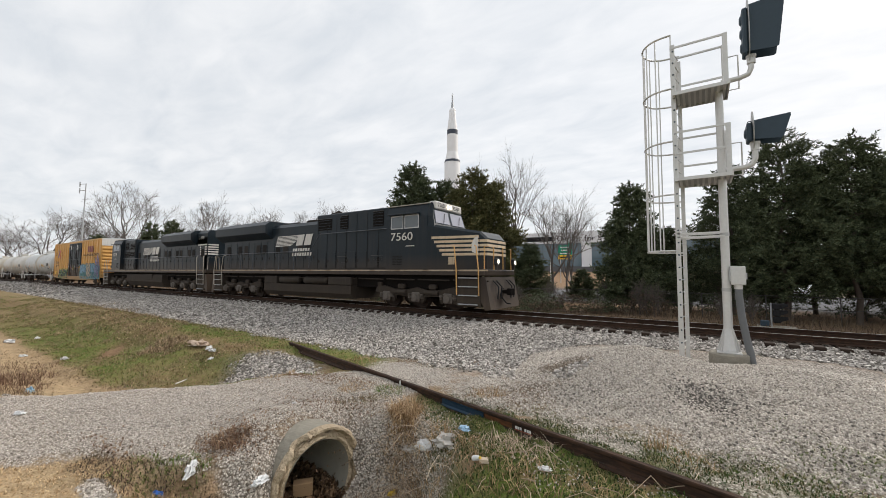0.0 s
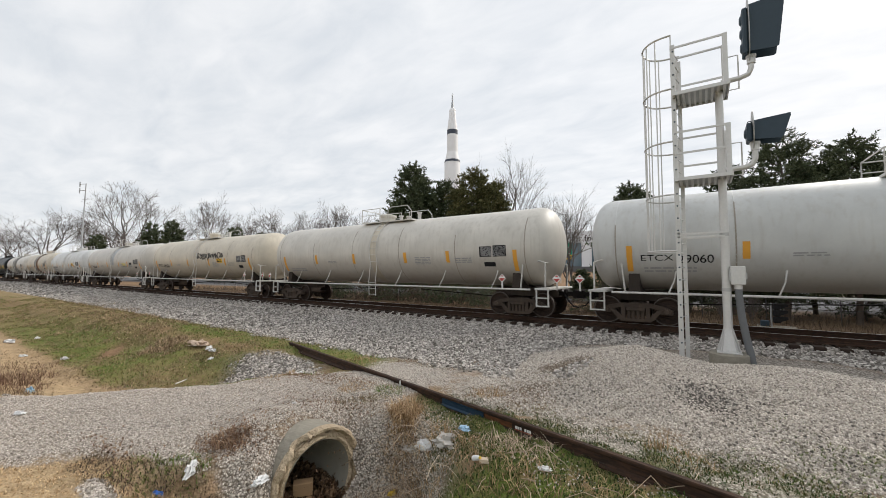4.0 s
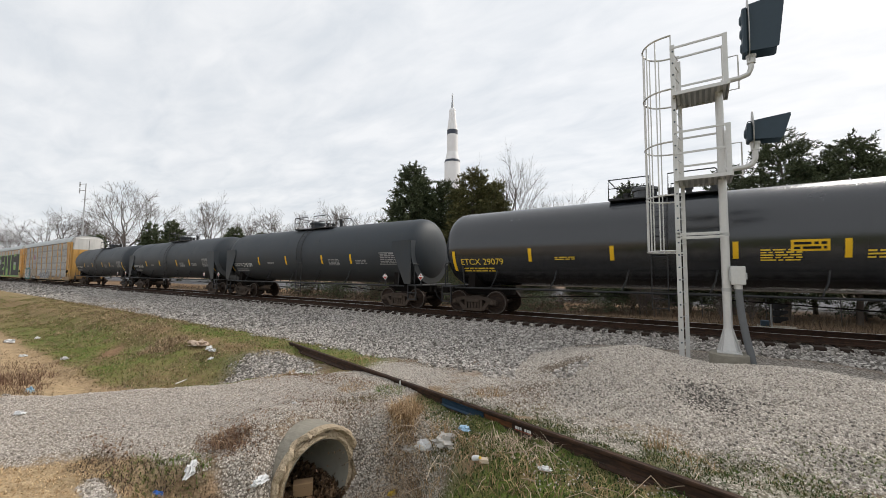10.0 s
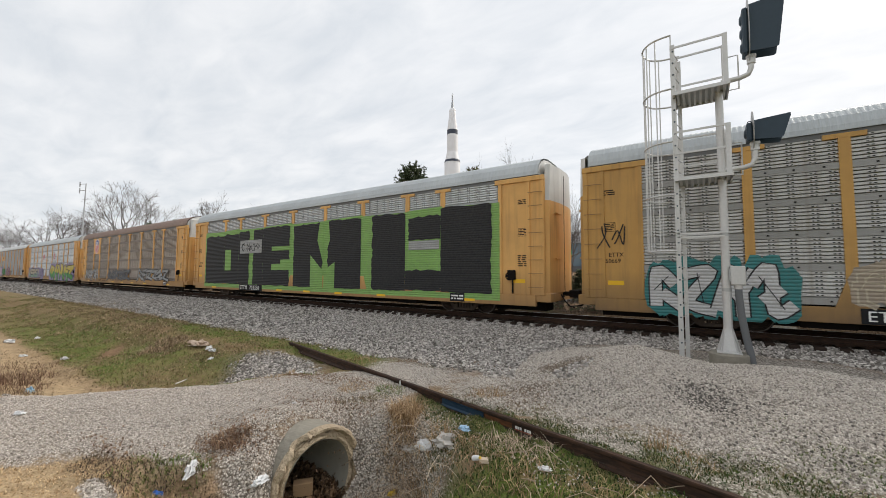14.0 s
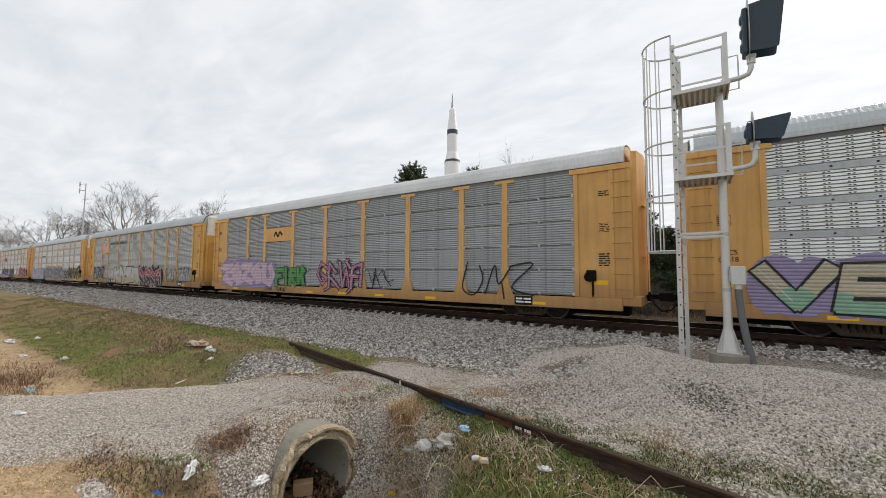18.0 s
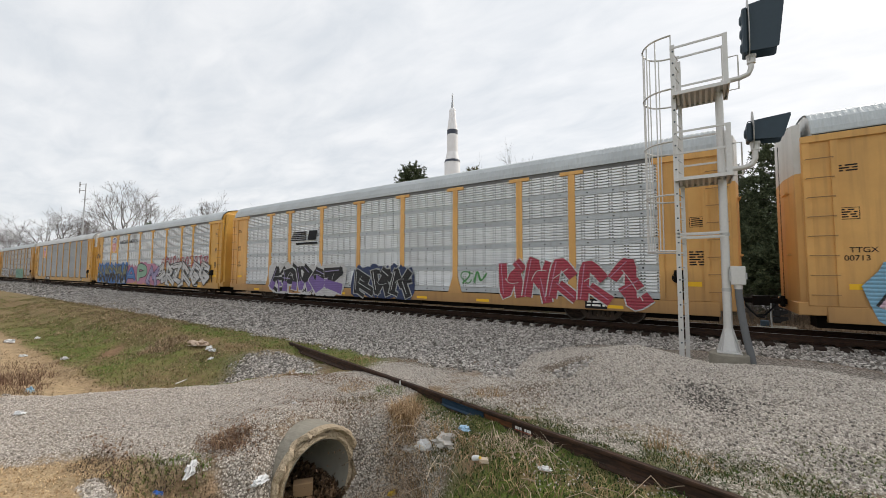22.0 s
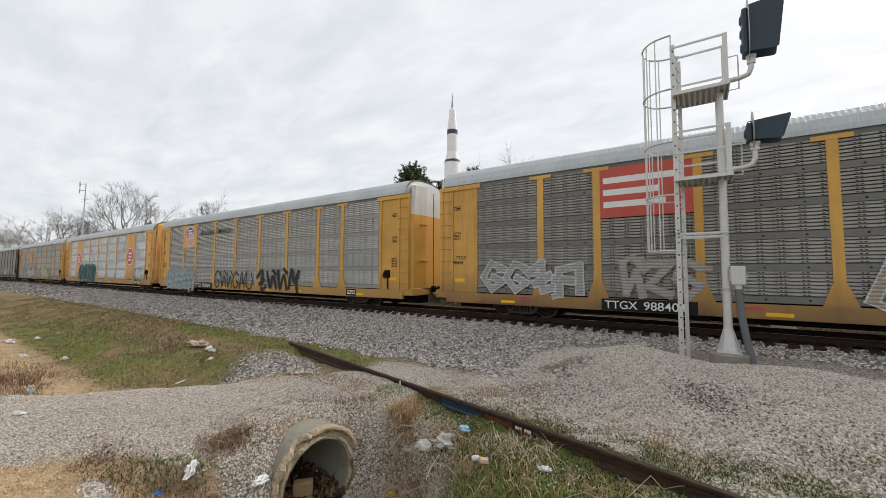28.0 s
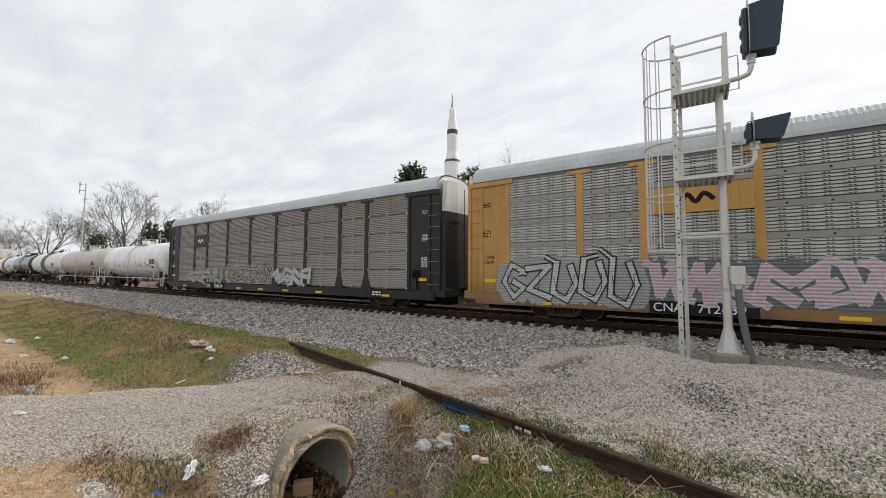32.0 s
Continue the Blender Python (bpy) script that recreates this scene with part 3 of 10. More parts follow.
def blades(rng, x, y, z, height, width, lean=0.5):
    """Bent blades or stems: two tapering faces each."""
    n = len(x)
    a, l = rng.random(n) * 6.283, lean * (0.3 + rng.random(n))
    dx, dy = np.cos(a), np.sin(a)
    wx, wy = -dy * width / 2, dx * width / 2
    h = height
    p = [(x - wx, y - wy, z), (x + wx, y + wy, z),
         (x + dx * h * l * 0.35 + wx * 0.8, y + dy * h * l * 0.35 + wy * 0.8, z + h * 0.55),
         (x + dx * h * l * 0.35 - wx * 0.8, y + dy * h * l * 0.35 - wy * 0.8, z + h * 0.55),
         (x + dx * h * l, y + dy * h * l, z + h * np.sqrt(np.maximum(0.05, 1 - 0.6 * l * l)))]
    verts = np.stack([np.stack(q, -1) for q in p], 1).reshape(-1, 3)
    o = 5 * np.arange(n)
    faces = [tuple(r) for r in np.stack([o, o + 1, o + 2, o + 3], -1).tolist()] + [tuple(r) for r in np.stack([o + 3, o + 2, o + 4], -1).tolist()]
    return verts, faces


def join(sets):
    vs, fs, o = [], [], 0
    for v, f in sets:
        vs.append(np.asarray(v))
        fs.extend([tuple(int(i) + o for i in q) for q in f])
        o += len(v)
    return np.concatenate(vs), fs

# ---- the lie of the land (x along the track, y away from the camera, rail heads at z = 0) ----
TRACK_Y = 15.05
PIPE_Y = 3.54


def sstep(a, b, x):
    t = np.clip((x - a) / (b - a), 0, 1)
    return t * t * (3 - 2 * t)


def wobble(x, y, s, seed=0.0):
    """Cheap smooth unevenness from a few crossed waves."""
    return (np.sin(x * 1.7 / s + seed + 1.3 * np.sin(y * 0.9 / s + seed)) + np.sin(y * 2.1 / s - seed * 2 + 1.1 * np.sin(x * 1.1 / s))
            + 0.5 * np.sin((x + y) * 3.9 / s + seed * 3) + 0.5 * np.sin((x - y) * 4.7 / s - seed)) / 3.0


def drive_edges(y):
    """The gravel drive's left and right edge at a given y."""
    left = np.interp(y, [-30, 0.6, 1.4, 4.0, 6.2, 8], [-16, -11.4, -10.5, -8.15, -6.8, -6.6])
    right = np.interp(y, [-30, 0.6, 1.5, 2.2, 2.6, 3.5, 4.6, 5.9], [-12, -7.1, -6.2, -4.95, -4.66, -4.72, -4.5, -4.3])
    return left, right


def hump(x, y, cx, cy, rx, ry, top):
    q = np.sqrt(((x - cx) / rx) ** 2 + ((y - cy) / ry) ** 2)
    return top * np.clip(1 - q, 0, 1) ** 1.15 * (1 + 0.25 * np.clip(q, 0, 1))


def land(x, y):
    x, y = np.asarray(x, float), np.asarray(y, float)
    z = np.full(np.broadcast(x, y).shape, -0.62)
    left, right = drive_edges(y)
    # ditch along the track, filled where the drive crosses
    right_part = sstep(0.0, 0.62, x - right)
    left_part = sstep(0.0, 1.6, left - x)
    z = z - (0.95 - 0.7 * sstep(-3.6, 0.5, x)) * np.exp(-((y - 3.05) / 0.85) ** 2) * right_part
    z = z - 0.62 * np.exp(-((y - 3.2) / 2.4) ** 2) * left_part * (0.6 + 0.4 * sstep(-60, -15, x))
    on = sstep(-0.3, 0.5, x - left) * sstep(-0.3, 0.5, right - x) * sstep(8.2, 6.0, y)
    z = z + 0.07 * on
    # earth heaped over the culvert, and the washed-out hollow before its mouth
    z = z + 0.17 * np.exp(-((y - PIPE_Y) / 0.8) ** 2) * np.exp(-((x + 5.15) / 0.55) ** 2)
    hollow = np.exp(-(((x + 3.55) / 1.02) ** 2 + ((y - PIPE_Y - 0.08) / 1.05) ** 2) ** 3)
    z = z * (1 - hollow) + np.minimum(z, -1.72) * hollow
    # ballast bed
    d = np.abs(y - TRACK_Y)
    near = np.interp(TRACK_Y - y, [1.2, 1.42, 2.35, 5.2, 6.4, 7.6], [-0.25, -0.33, -0.36, -0.53, -0.64, -2.5])
    far = np.interp(y - TRACK_Y, [1.25, 1.75, 2.3, 3.6, 5.0], [-0.25, -0.25, -0.30, -0.52, -0.62])
    bed = np.where(y < TRACK_Y, near, far)
    z = np.where(y < TRACK_Y, np.maximum(z, bed), np.maximum(z, bed))
    # gravel pile round the signal's foot
    pile = np.maximum(hump(x, y, -1.2, 9.45, 2.7, 2.9, 0.74), hump(x, y, 1.5, 9.2, 3.8, 3.5, 0.62))
    pile = np.maximum(pile, hump(x, y, 4.5, 9.0, 3.5, 3.0, 0.45))
    flat = hump(x, y, 0.3, 10.9, 3.2, 1.7, 0.18)
    heap = np.maximum(pile, flat)
    z = np.where(heap > 0.005, np.maximum(z, -0.64 + heap), z)
    z = z - 0.16 * np.exp(-((x - 0.25) ** 2 + (y - 7.7) ** 2) / 0.16)
    # far side: verge, road and rising ground
    z = z - 0.35 * sstep(20, 26, y) * sstep(120, 60, y)
    z = z + 0.6 * sstep(58, 75, y) + 2.5 * sstep(80, 160, y)
    z = z + 0.6 * sstep(-3, -12, y) + 0.035 * wobble(x, y, 0.8) * sstep(13.2, 12.2, y) * sstep(-2, 1, y + 1) + 0.10 * wobble(x, y, 4.5, 2) * sstep(18, 22, y)
    z = z + 0.05 * wobble(x, y, 0.33, 4) * (1 - on) * sstep(8.0, 6.8, y)
    z = z + (0.10 * wobble(x, y, 1.1, 6) + 0.16 * sstep(5.2, 5.9, y + 0.4 * wobble(x, y, 1.5, 8)) - 0.08) * sstep(-8.5, -10.5, x) * sstep(2.4, 3.4, y) * sstep(8.2, 7.2, y)
    return z


def zones(x, y):
    left, right = drive_edges(y)
    w = 0.45 * wobble(x, y, 0.5, 1) + 0.25 * wobble(x, y, 0.17, 3)
    out = {}
    bal = sstep(7.6, 8.4, y + 0.8 * w + 0.6 * sstep(-30, -12, x) - 0.4) * sstep(20.4, 19.2, y)
    drive = sstep(-0.12, 0.2, x - left + 0.25 * w) * sstep(-0.1, 0.35, right - x + 0.5 * w) * sstep(8.6, 7.4, y)
    spur = sstep(-7.4, -6.6, x) * sstep(5.9, 6.5, y + 0.5 * w + 0.229 * (x + 4.5)) * sstep(9.6, 8.0, y) * (0.55 + 0.45 * sstep(-0.2, 0.5, w + 0.15))
    pile = sstep(0.02, 0.10, np.maximum(hump(x, y, -1.2, 9.45, 2.9, 3.1, 0.74), np.maximum(hump(x, y, 1.5, 9.2, 4.0, 3.7, 0.62), np.maximum(hump(x, y, 4.5, 9.0, 3.6, 3.1, 0.45), hump(x, y, 0.3, 10.9, 3.2, 1.7, 0.42)))) + 0.03 * w)
    pile = pile * (1 - 0.85 * np.exp(-(((x + 2.35 - 0.4 * (y - 8.1)) / 0.35) ** 2 + ((y - 8.1) / 0.7) ** 2)))
    shoulder = sstep(0.9, 0.0, np.hypot((x + 4.05) / 1.2, (y - 4.15) / 1.25) - 0.45 + 0.3 * w)
    strip = sstep(0.1, -0.1, np.hypot((x + 5.25) / 0.42, (y - 1.42) / 0.16) - 0.9 + 0.3 * w) + sstep(0.15, -0.15, np.hypot((x + 4.6) / 0.5, (y - 2.75) / 0.5) - 0.9 + 0.35 * w)
    drive = np.maximum(drive, np.clip(strip, 0, 1))
    out["gravel"] = np.clip(np.maximum(np.maximum(drive, pile), np.maximum(spur * 0.9, shoulder)), 0, 1)
    spill = sstep(0.5, -0.4, np.hypot((x + 9.2) / 1.5, (y - 5.75) / 0.9) - 0.9 + 0.5 * w)
    bal = np.maximum(bal, spill)
    out["ballast"] = np.clip(bal * sstep(0.9, 0.2, pile), 0, 1)
    # green on the ditch's bank, dry straw in its bed and further off
    band = sstep(3.3, 3.9, y + 0.5 * w) * sstep(6.3, 5.5, y + 0.4 * w) * sstep(-34, -24, x)
    strip_top = sstep(6.6, 7.0, y + 0.3 * w) * sstep(8.3, 7.7, y) * sstep(-24, -18, x)
    patchy = sstep(-0.45, 0.2, w + 0.10 + 0.35 * wobble(x, y, 1.6, 5))
    g = (0.35 * sstep(3.0, 4.0, y) * sstep(8.6, 7.6, y) + 0.75 * np.maximum(band, strip_top)) * (0.45 + 0.55 * patchy)
    g = g * (1 - 0.55 * sstep(-14.5, -12.5, x) * sstep(5.6, 4.8, y))
    bare = np.exp(-(((0.86 * (x + 17.0) - 0.5 * (y - 4.7)) / 1.2) ** 2 + ((0.5 * (x + 17.0) + 0.86 * (y - 4.7)) / 0.36) ** 2) + 0.5 * w)
    bare = np.clip(bare * 1.3, 0, 1)
    g = g * (1 - bare)
    gr = sstep(-4.6, -3.8, x) * sstep(6.8, 5.6, y) * sstep(-0.35, 0.25, w + 0.2)
    out["grass"] = np.clip(np.where(x < -5, g * 0.85, gr), 0, 1) * (y < 12)
    dry = np.where(x < -5, 0.22 + 0.20 * w + 0.66 * sstep(3.9, 2.9, y + 0.6 * w) + 0.35 * sstep(-26, -38, x) * sstep(6.0, 7.5, y), 0.35 + 0.4 * w)
    straw = sstep(-0.12, 0.1, np.minimum(1.39 + 1.2 * (x + 6.25), 1.36 - 0.21 * (x + 6.25)) - y + 0.12 * w) * sstep(-9.6, -8.6, x + w) * sstep(-4.2, -5.0, x + 0.5 * w) * sstep(-5.0, -2.5, y + w)
    dry = np.maximum(dry * (1 - 0.8 * bare), straw * 1.0)
    out["gravel"] = out["gravel"] * (1 - straw)
    dry = np.where(y > 17.5, 0.12 + 0.2 * w, dry)
    out["dry"] = np.clip(dry, 0, 1)
    out["track"] = sstep(13.95, 14.2, y + 0.2 * w) * sstep(17.2, 16.6, y)
    out["track"] = np.maximum(out["track"], (0.42 + 0.25 * w) * sstep(17.2, 18.6, y) * sstep(30, 27, y))
    out["asphalt"] = sstep(36, 36.6, y) * sstep(62, 61.4, y) + sstep(27.5, 28.0, y) * sstep(33, 32.4, y) * 0.0
    return out


def spread(lo, a, b, hi, fine, grow=1.16):
    mid = list(np.arange(a, b + fine / 2, fine))
    out, s, p = [], fine, b
    while p < hi:
        s *= grow
        p += s
        out.append(min(p, hi))
    pre, s, p = [], fine, a
    while p > lo:
        s *= grow
        p -= s
        pre.append(max(p, lo))
    return np.array(pre[::-1] + mid + out)


def make_ground():
    xs, ys = spread(-1500, -18, 6, 900, 0.085), spread(-300, 0.4, 13.5, 2200, 0.085)
    gx, gy = np.meshgrid(xs, ys)
    gz = land(gx, gy)
    nx, ny = len(xs), len(ys)
    i = np.arange(nx * ny).reshape(ny, nx)
    faces = np.stack([i[:-1, :-1], i[:-1, 1:], i[1:, 1:], i[1:, :-1]], -1).reshape(-1, 4)
    # the earth stops at the culvert's wall
    cx, cy, cz = (a.ravel()[faces].mean(1) for a in (gx, gy, gz))
    bore = (np.hypot(cy - PIPE_Y, cz + 1.18) < 0.60) & (cx > -6.0) & (cx < -4.30)
    faces = faces[~bore]
    me = soup("ground", np.stack([gx, gy, gz], -1).reshape(-1, 3), faces, GROUND)
    me.polygons.foreach_set("use_smooth", [True] * len(me.polygons))
    for name, val in zones(gx, gy).items():
        me.attributes.new(name, "FLOAT", "POINT").data.foreach_set("value", val.astype(np.float32).ravel())
    tagged(new("ground", me), "gravel drive, grassy ditch and ballast bed beside the track", "ground", kind="structure")


make_ground()


def make_stones():
    rng = np.random.default_rng(5)
    # ballast: thickest where the camera stands nearest
    x = np.concatenate([rng.uniform(-14, 6, 66000), rng.uniform(-48, -14, 34000), rng.uniform(-100, -48, 9000)])
    y = rng.uniform(5.0, 14.0, len(x))
    keep = zones(x, y)["ballast"] > 0.3 + 0.5 * rng.random(len(x))
    x, y = x[keep], y[keep]
    xi, yi = rng.uniform(-26, 7, 9000), rng.uniform(13.7, 17.3, 9000)
    x, y = np.concatenate([x, xi]), np.concatenate([y, yi])
    size = rng.uniform(0.025, 0.058, len(x)) * np.where(y < 7.2, 0.75, 1.0) * np.where(x < -48, 2.2, np.where(x < -14, 1.3, 1.0))
    # stones between the rails: oil stain plus the train's shade in their colour
    inside = (y > 14.0) & (y < 16.9)
    v, f = stones(rng, x[inside], y[inside], land(x[inside], y[inside]) + size[inside] * 0.3, size[inside])
    tagged(new("oily_stones", soup("oily_stones", v, f, STONE_OILY_SHADE)), "oil-stained ballast between the rails, darkened further for the train's shade", "ballast", kind="stuff")
    x, y, size = x[~inside], y[~inside], size[~inside]
    v, f = stones(rng, x, y, land(x, y) + size * 0.3, size)
    tagged(new("ballast_stones", soup("ballast_stones", v, f, STONE_BALLAST)), "angular grey crushed stone ballast along the track", "ballast", kind="stuff")
    # limestone gravel on drive and pile, a few stones strewn in the ditch
    x = np.concatenate([rng.uniform(-11.0, -3.0, 104000), rng.uniform(-4.2, 4.2, 104000)])
    y = np.concatenate([rng.uniform(0.6, 7.5, 104000), rng.uniform(5.6, 11.4, 104000)])
    keep = zones(x, y)["gravel"] > 0.25 + 0.6 * rng.random(len(x))
    keep &= ~((np.abs(y - PIPE_Y) < 0.78) & (x > -6.0) & (x < -4.3) & (land(x, y) < -0.5))
    sx, sy = np.concatenate([rng.uniform(-3.6, 2.5, 6000), rng.uniform(-4.32, -3.0, 9000)]), np.concatenate([rng.uniform(3.2, 6.4, 6000), rng.uniform(2.5, 4.9, 9000)])
    strewn = wobble(sx, sy, 0.4, 2) > np.where(sx < -3.0, -0.25, 0.15)
    x, y = np.concatenate([x[keep], sx[strewn]]), np.concatenate([y[keep], sy[strewn]])
    size = rng.uniform(0.012, 0.030, len(x)) * np.where((y > 5.9) & (x > -4), 1.12, np.where(x > -5.6, 0.80, 0.70))
    fines = (x < -5.6 + 0.3 * rng.normal(size=len(x))) & (y < 5.2)
    v, f = pebbles(rng, x[fines], y[fines], land(x[fines], y[fines]), size[fines])
    tagged(new("drive_gravel", soup("drive_gravel", v, f, STONE_FINES)), "fine packed pale gravel on the drive", "gravel", kind="stuff")
    x, y, size = x[~fines], y[~fines], size[~fines]
    v, f = pebbles(rng, x, y, land(x, y), size)
    tagged(new("limestone_gravel", soup("limestone_gravel", v, f, STONE_GRAVEL)), "loose pale limestone gravel on drive and pile", "gravel", kind="stuff")


make_stones()


def make_strewn():
    """Dark stones on the pile, massed as its hollow's shade, and brown leaf crumbs blown over the gravel."""
    g = np.random.default_rng(33)

    def spots(rows, drop=0.0):
        xs, ys = [], []
        for x, y, rx, ry, n in rows:
            xs.append(g.normal(x, rx, n))
            ys.append(g.normal(y, ry, n))
        return np.concatenate(xs), np.concatenate(ys)

    # first three clusters put the hollow's shade into stone colour, the others are strewn
    x, y = spots([(0.0, 7.85, 0.26, 0.24, 230), (-0.2, 8.1, 0.3, 0.2, 90), (0.3, 7.5, 0.35, 0.25, 110), (1.6, 6.6, 0.8, 0.5, 160), (-1.6, 7.3, 0.5, 0.4, 90)])
    size = g.uniform(0.018, 0.036, len(x))
    v, f = pebbles(g, x, y, land(x, y) + 0.008, size)
    tagged(new("damp_stones", soup("damp_stones", v, f, STONE_SHADE_DARK)), "dark stones on the gravel pile, massed as shade in its hollow", "gravel", kind="stuff")
    x, y = spots([(-2.65, 8.45, 0.26, 0.16, 750), (-2.3, 8.75, 0.2, 0.15, 300), (-2.9, 7.2, 0.4, 0.25, 300)])
    v, f = pebbles(g, x, y, land(x, y) + 0.012, g.uniform(0.012, 0.028, len(x)))
    tagged(new("soil_crumbs", soup("soil_crumbs", v, f, SOIL_CRUMB)), "brown soil spilled on the gravel pile", "soil", kind="stuff")
    x, y = spots([(-4.95, 3.0, 0.5, 0.35, 420), (-5.4, 4.3, 0.8, 0.5, 420), (-4.6, 4.4, 0.5, 0.35, 420), (-4.1, 3.7, 0.35, 0.6, 520), (-7.3, 5.25, 0.7, 0.10, 420), (-6.2, 5.6, 0.8, 0.12, 300), (-5.1, 2.6, 0.22, 0.18, 520), (-5.6, 1.75, 0.8, 0.12, 420), (-3.0, 6.7, 0.6, 0.3, 380), (-5.0, 8.6, 0.8, 0.15, 420), (-6.1, 7.8, 0.6, 0.2, 300)])
    v, f = blades(g, x, y, land(x, y) + 0.004, g.uniform(0.015, 0.05, len(x)), g.uniform(0.008, 0.022, len(x)), 1.6)
    tagged(new("leaf_crumbs", soup("leaf_crumbs", v, f, RUSTY_WEED)), "brown leaf crumbs blown over the gravel", "leaf litter", kind="stuff")


make_strewn()


# ---- the track ----
def rail_profile(k=1.0):
    """Half of a rail's section, foot to head, made whole."""
    h = [(-0.076, 0), (-0.076, 0.011), (-0.03, 0.024), (-0.0095, 0.045), (-0.0085, 0.12), (-0.018, 0.137), (-0.037, 0.146), (-0.037, 0.172), (-0.03, 0.183)]
    return [(a * k, b * k) for a, b in h] + [(-a * k, b * k) for a, b in h[::-1]]


def make_track():
    track = thing("railway_track", "single railway track of rusty rails on dark timber ties", "track", kind="structure")
    top = Matrix.Translation((0, 0, 0))
    for side in (-1, 1):
        y = TRACK_Y + side * 0.755
        part("rail", Shape().prism([(y + a, b - 0.184) for a, b in rail_profile()], -420, 160, "x"), RAIL_RUST, track, "brown rusty steel rail", top)
        part("running_surface", Shape().box(-420, 160, y - 0.031, y + 0.031, -0.0005, 0.002), RAIL_HEAD, track, "polished bright rail head")
    rng = random.Random(3)
    tie = Shape().box(-0.115, 0.115, -1.36, 1.36, -0.17, 0, 0.012).mesh("tie", TIE)
    plate = Shape()
    for side in (-1, 1):
        plate.box(-0.10, 0.10, side * 0.755 - 0.17, side * 0.755 + 0.17, 0.0, 0.016)
        for dx in (-0.05, 0.06):
            for dy in (-0.10, 0.10):
                plate.box(dx - 0.012, dx + 0.012, side * 0.755 + dy - 0.016, side * 0.755 + dy + 0.016, 0.016, 0.045)
    plate = plate.mesh("tie_plate", RAIL_RUST)
    x, far = 9.0, Shape()
    while x > -300:
        m = Matrix.Translation((x, TRACK_Y + rng.uniform(-0.03, 0.03), -0.186 - 0.012 + rng.uniform(-0.006, 0.006))) @ Matrix.Rotation(rng.uniform(-0.012, 0.012), 4, "Z")
        if x > -110:
            t = part("tie", tie, TIE, track, at=m)
            part("tie_plate", plate, RAIL_RUST, t)
        else:
            far.box(x - 0.115, x + 0.115, TRACK_Y - 1.3, TRACK_Y + 1.3, -0.36, -0.19)
        x -= 0.5
    tagged(part("far_ties", far, TIE, track), kind="stuff")


make_track()


# ---- the loose rail across the drive ----
def make_loose_rail():
    a, b = Vector((-10.45, 7.17, 0)), Vector((3.4, 4.02, 0))
    d = (b - a).normalized()
    m = Matrix.Translation((a.x, a.y, -0.64)) @ Matrix.Rotation(math.atan2(d.y, d.x), 4, "Z")
    ob = thing("loose_rail", "rusty spare rail lying on the ground over gravel and grass", "rail", m)
    n = (b - a).length
    prof = rail_profile(1.04)
    part("rail", Shape().prism(prof, 0, 7.28, "x"), RAIL_RUST, ob, "rusty rail length")
    part("rail", Shape().prism(prof, 7.32, n, "x"), RAIL_RUST, ob, "rusty rail length")
    part("fresh_rust", Shape().prism([(-0.0085 * 1.04 - 0.002, 0.05), (-0.0085 * 1.04 - 0.002, 0.122), (-0.0085 * 1.04 + 0.001, 0.122), (-0.0085 * 1.04 + 0.001, 0.05)], 7.78, 8.3, "x"), FRESH_RUST, ob, "orange rusted web")
    for side in (-1, 1):
        s = Shape().prism([(side * 0.011, 0.035), (side * 0.06, 0.022), (side * 0.066, 0.034), (side * 0.03, 0.055), (side * 0.027, 0.11), (side * 0.036, 0.135), (side * 0.014, 0.146)], 6.83, 7.76, "x")
        bar = part("joint_bar", s, BLUE_STEEL, ob, "blue painted joint bar")
        for k in range(6):
            x = 6.93 + k * 0.145
            part("bolt", Shape().spin([(-0.002, 0.0), (-0.002, 0.018), (0.028, 0.018), (0.028, 0.0)], "y", 6, (x, side * 0.03, 0.083)), BLUE_STEEL, bar)
    for k in range(7):
        if k != 3:
            part("stencil_bar", Shape().box(8.36 + k * 0.04, 8.36 + k * 0.04 + 0.03, -0.0135, -0.0105, 0.070, 0.108), WHITE, ob, "white stencilled bar")
    part("stripe", Shape().box(8.35, 8.65, -0.0135, -0.0105, 0.052, 0.060), plain("red_marker", (0.45, 0.13, 0.08), 0.7), ob)
    part("marker_stick", Shape().box(5.62, 5.645, -0.05, -0.03, -0.02, 0.19), WHITE, ob, "thin white marker stick")


make_loose_rail()


# ---- concrete culvert pipe under the drive ----
PIPE = Matrix.Translation((-4.37, PIPE_Y, -1.18)) @ Matrix.Rotation(radians(0), 4, "Z")


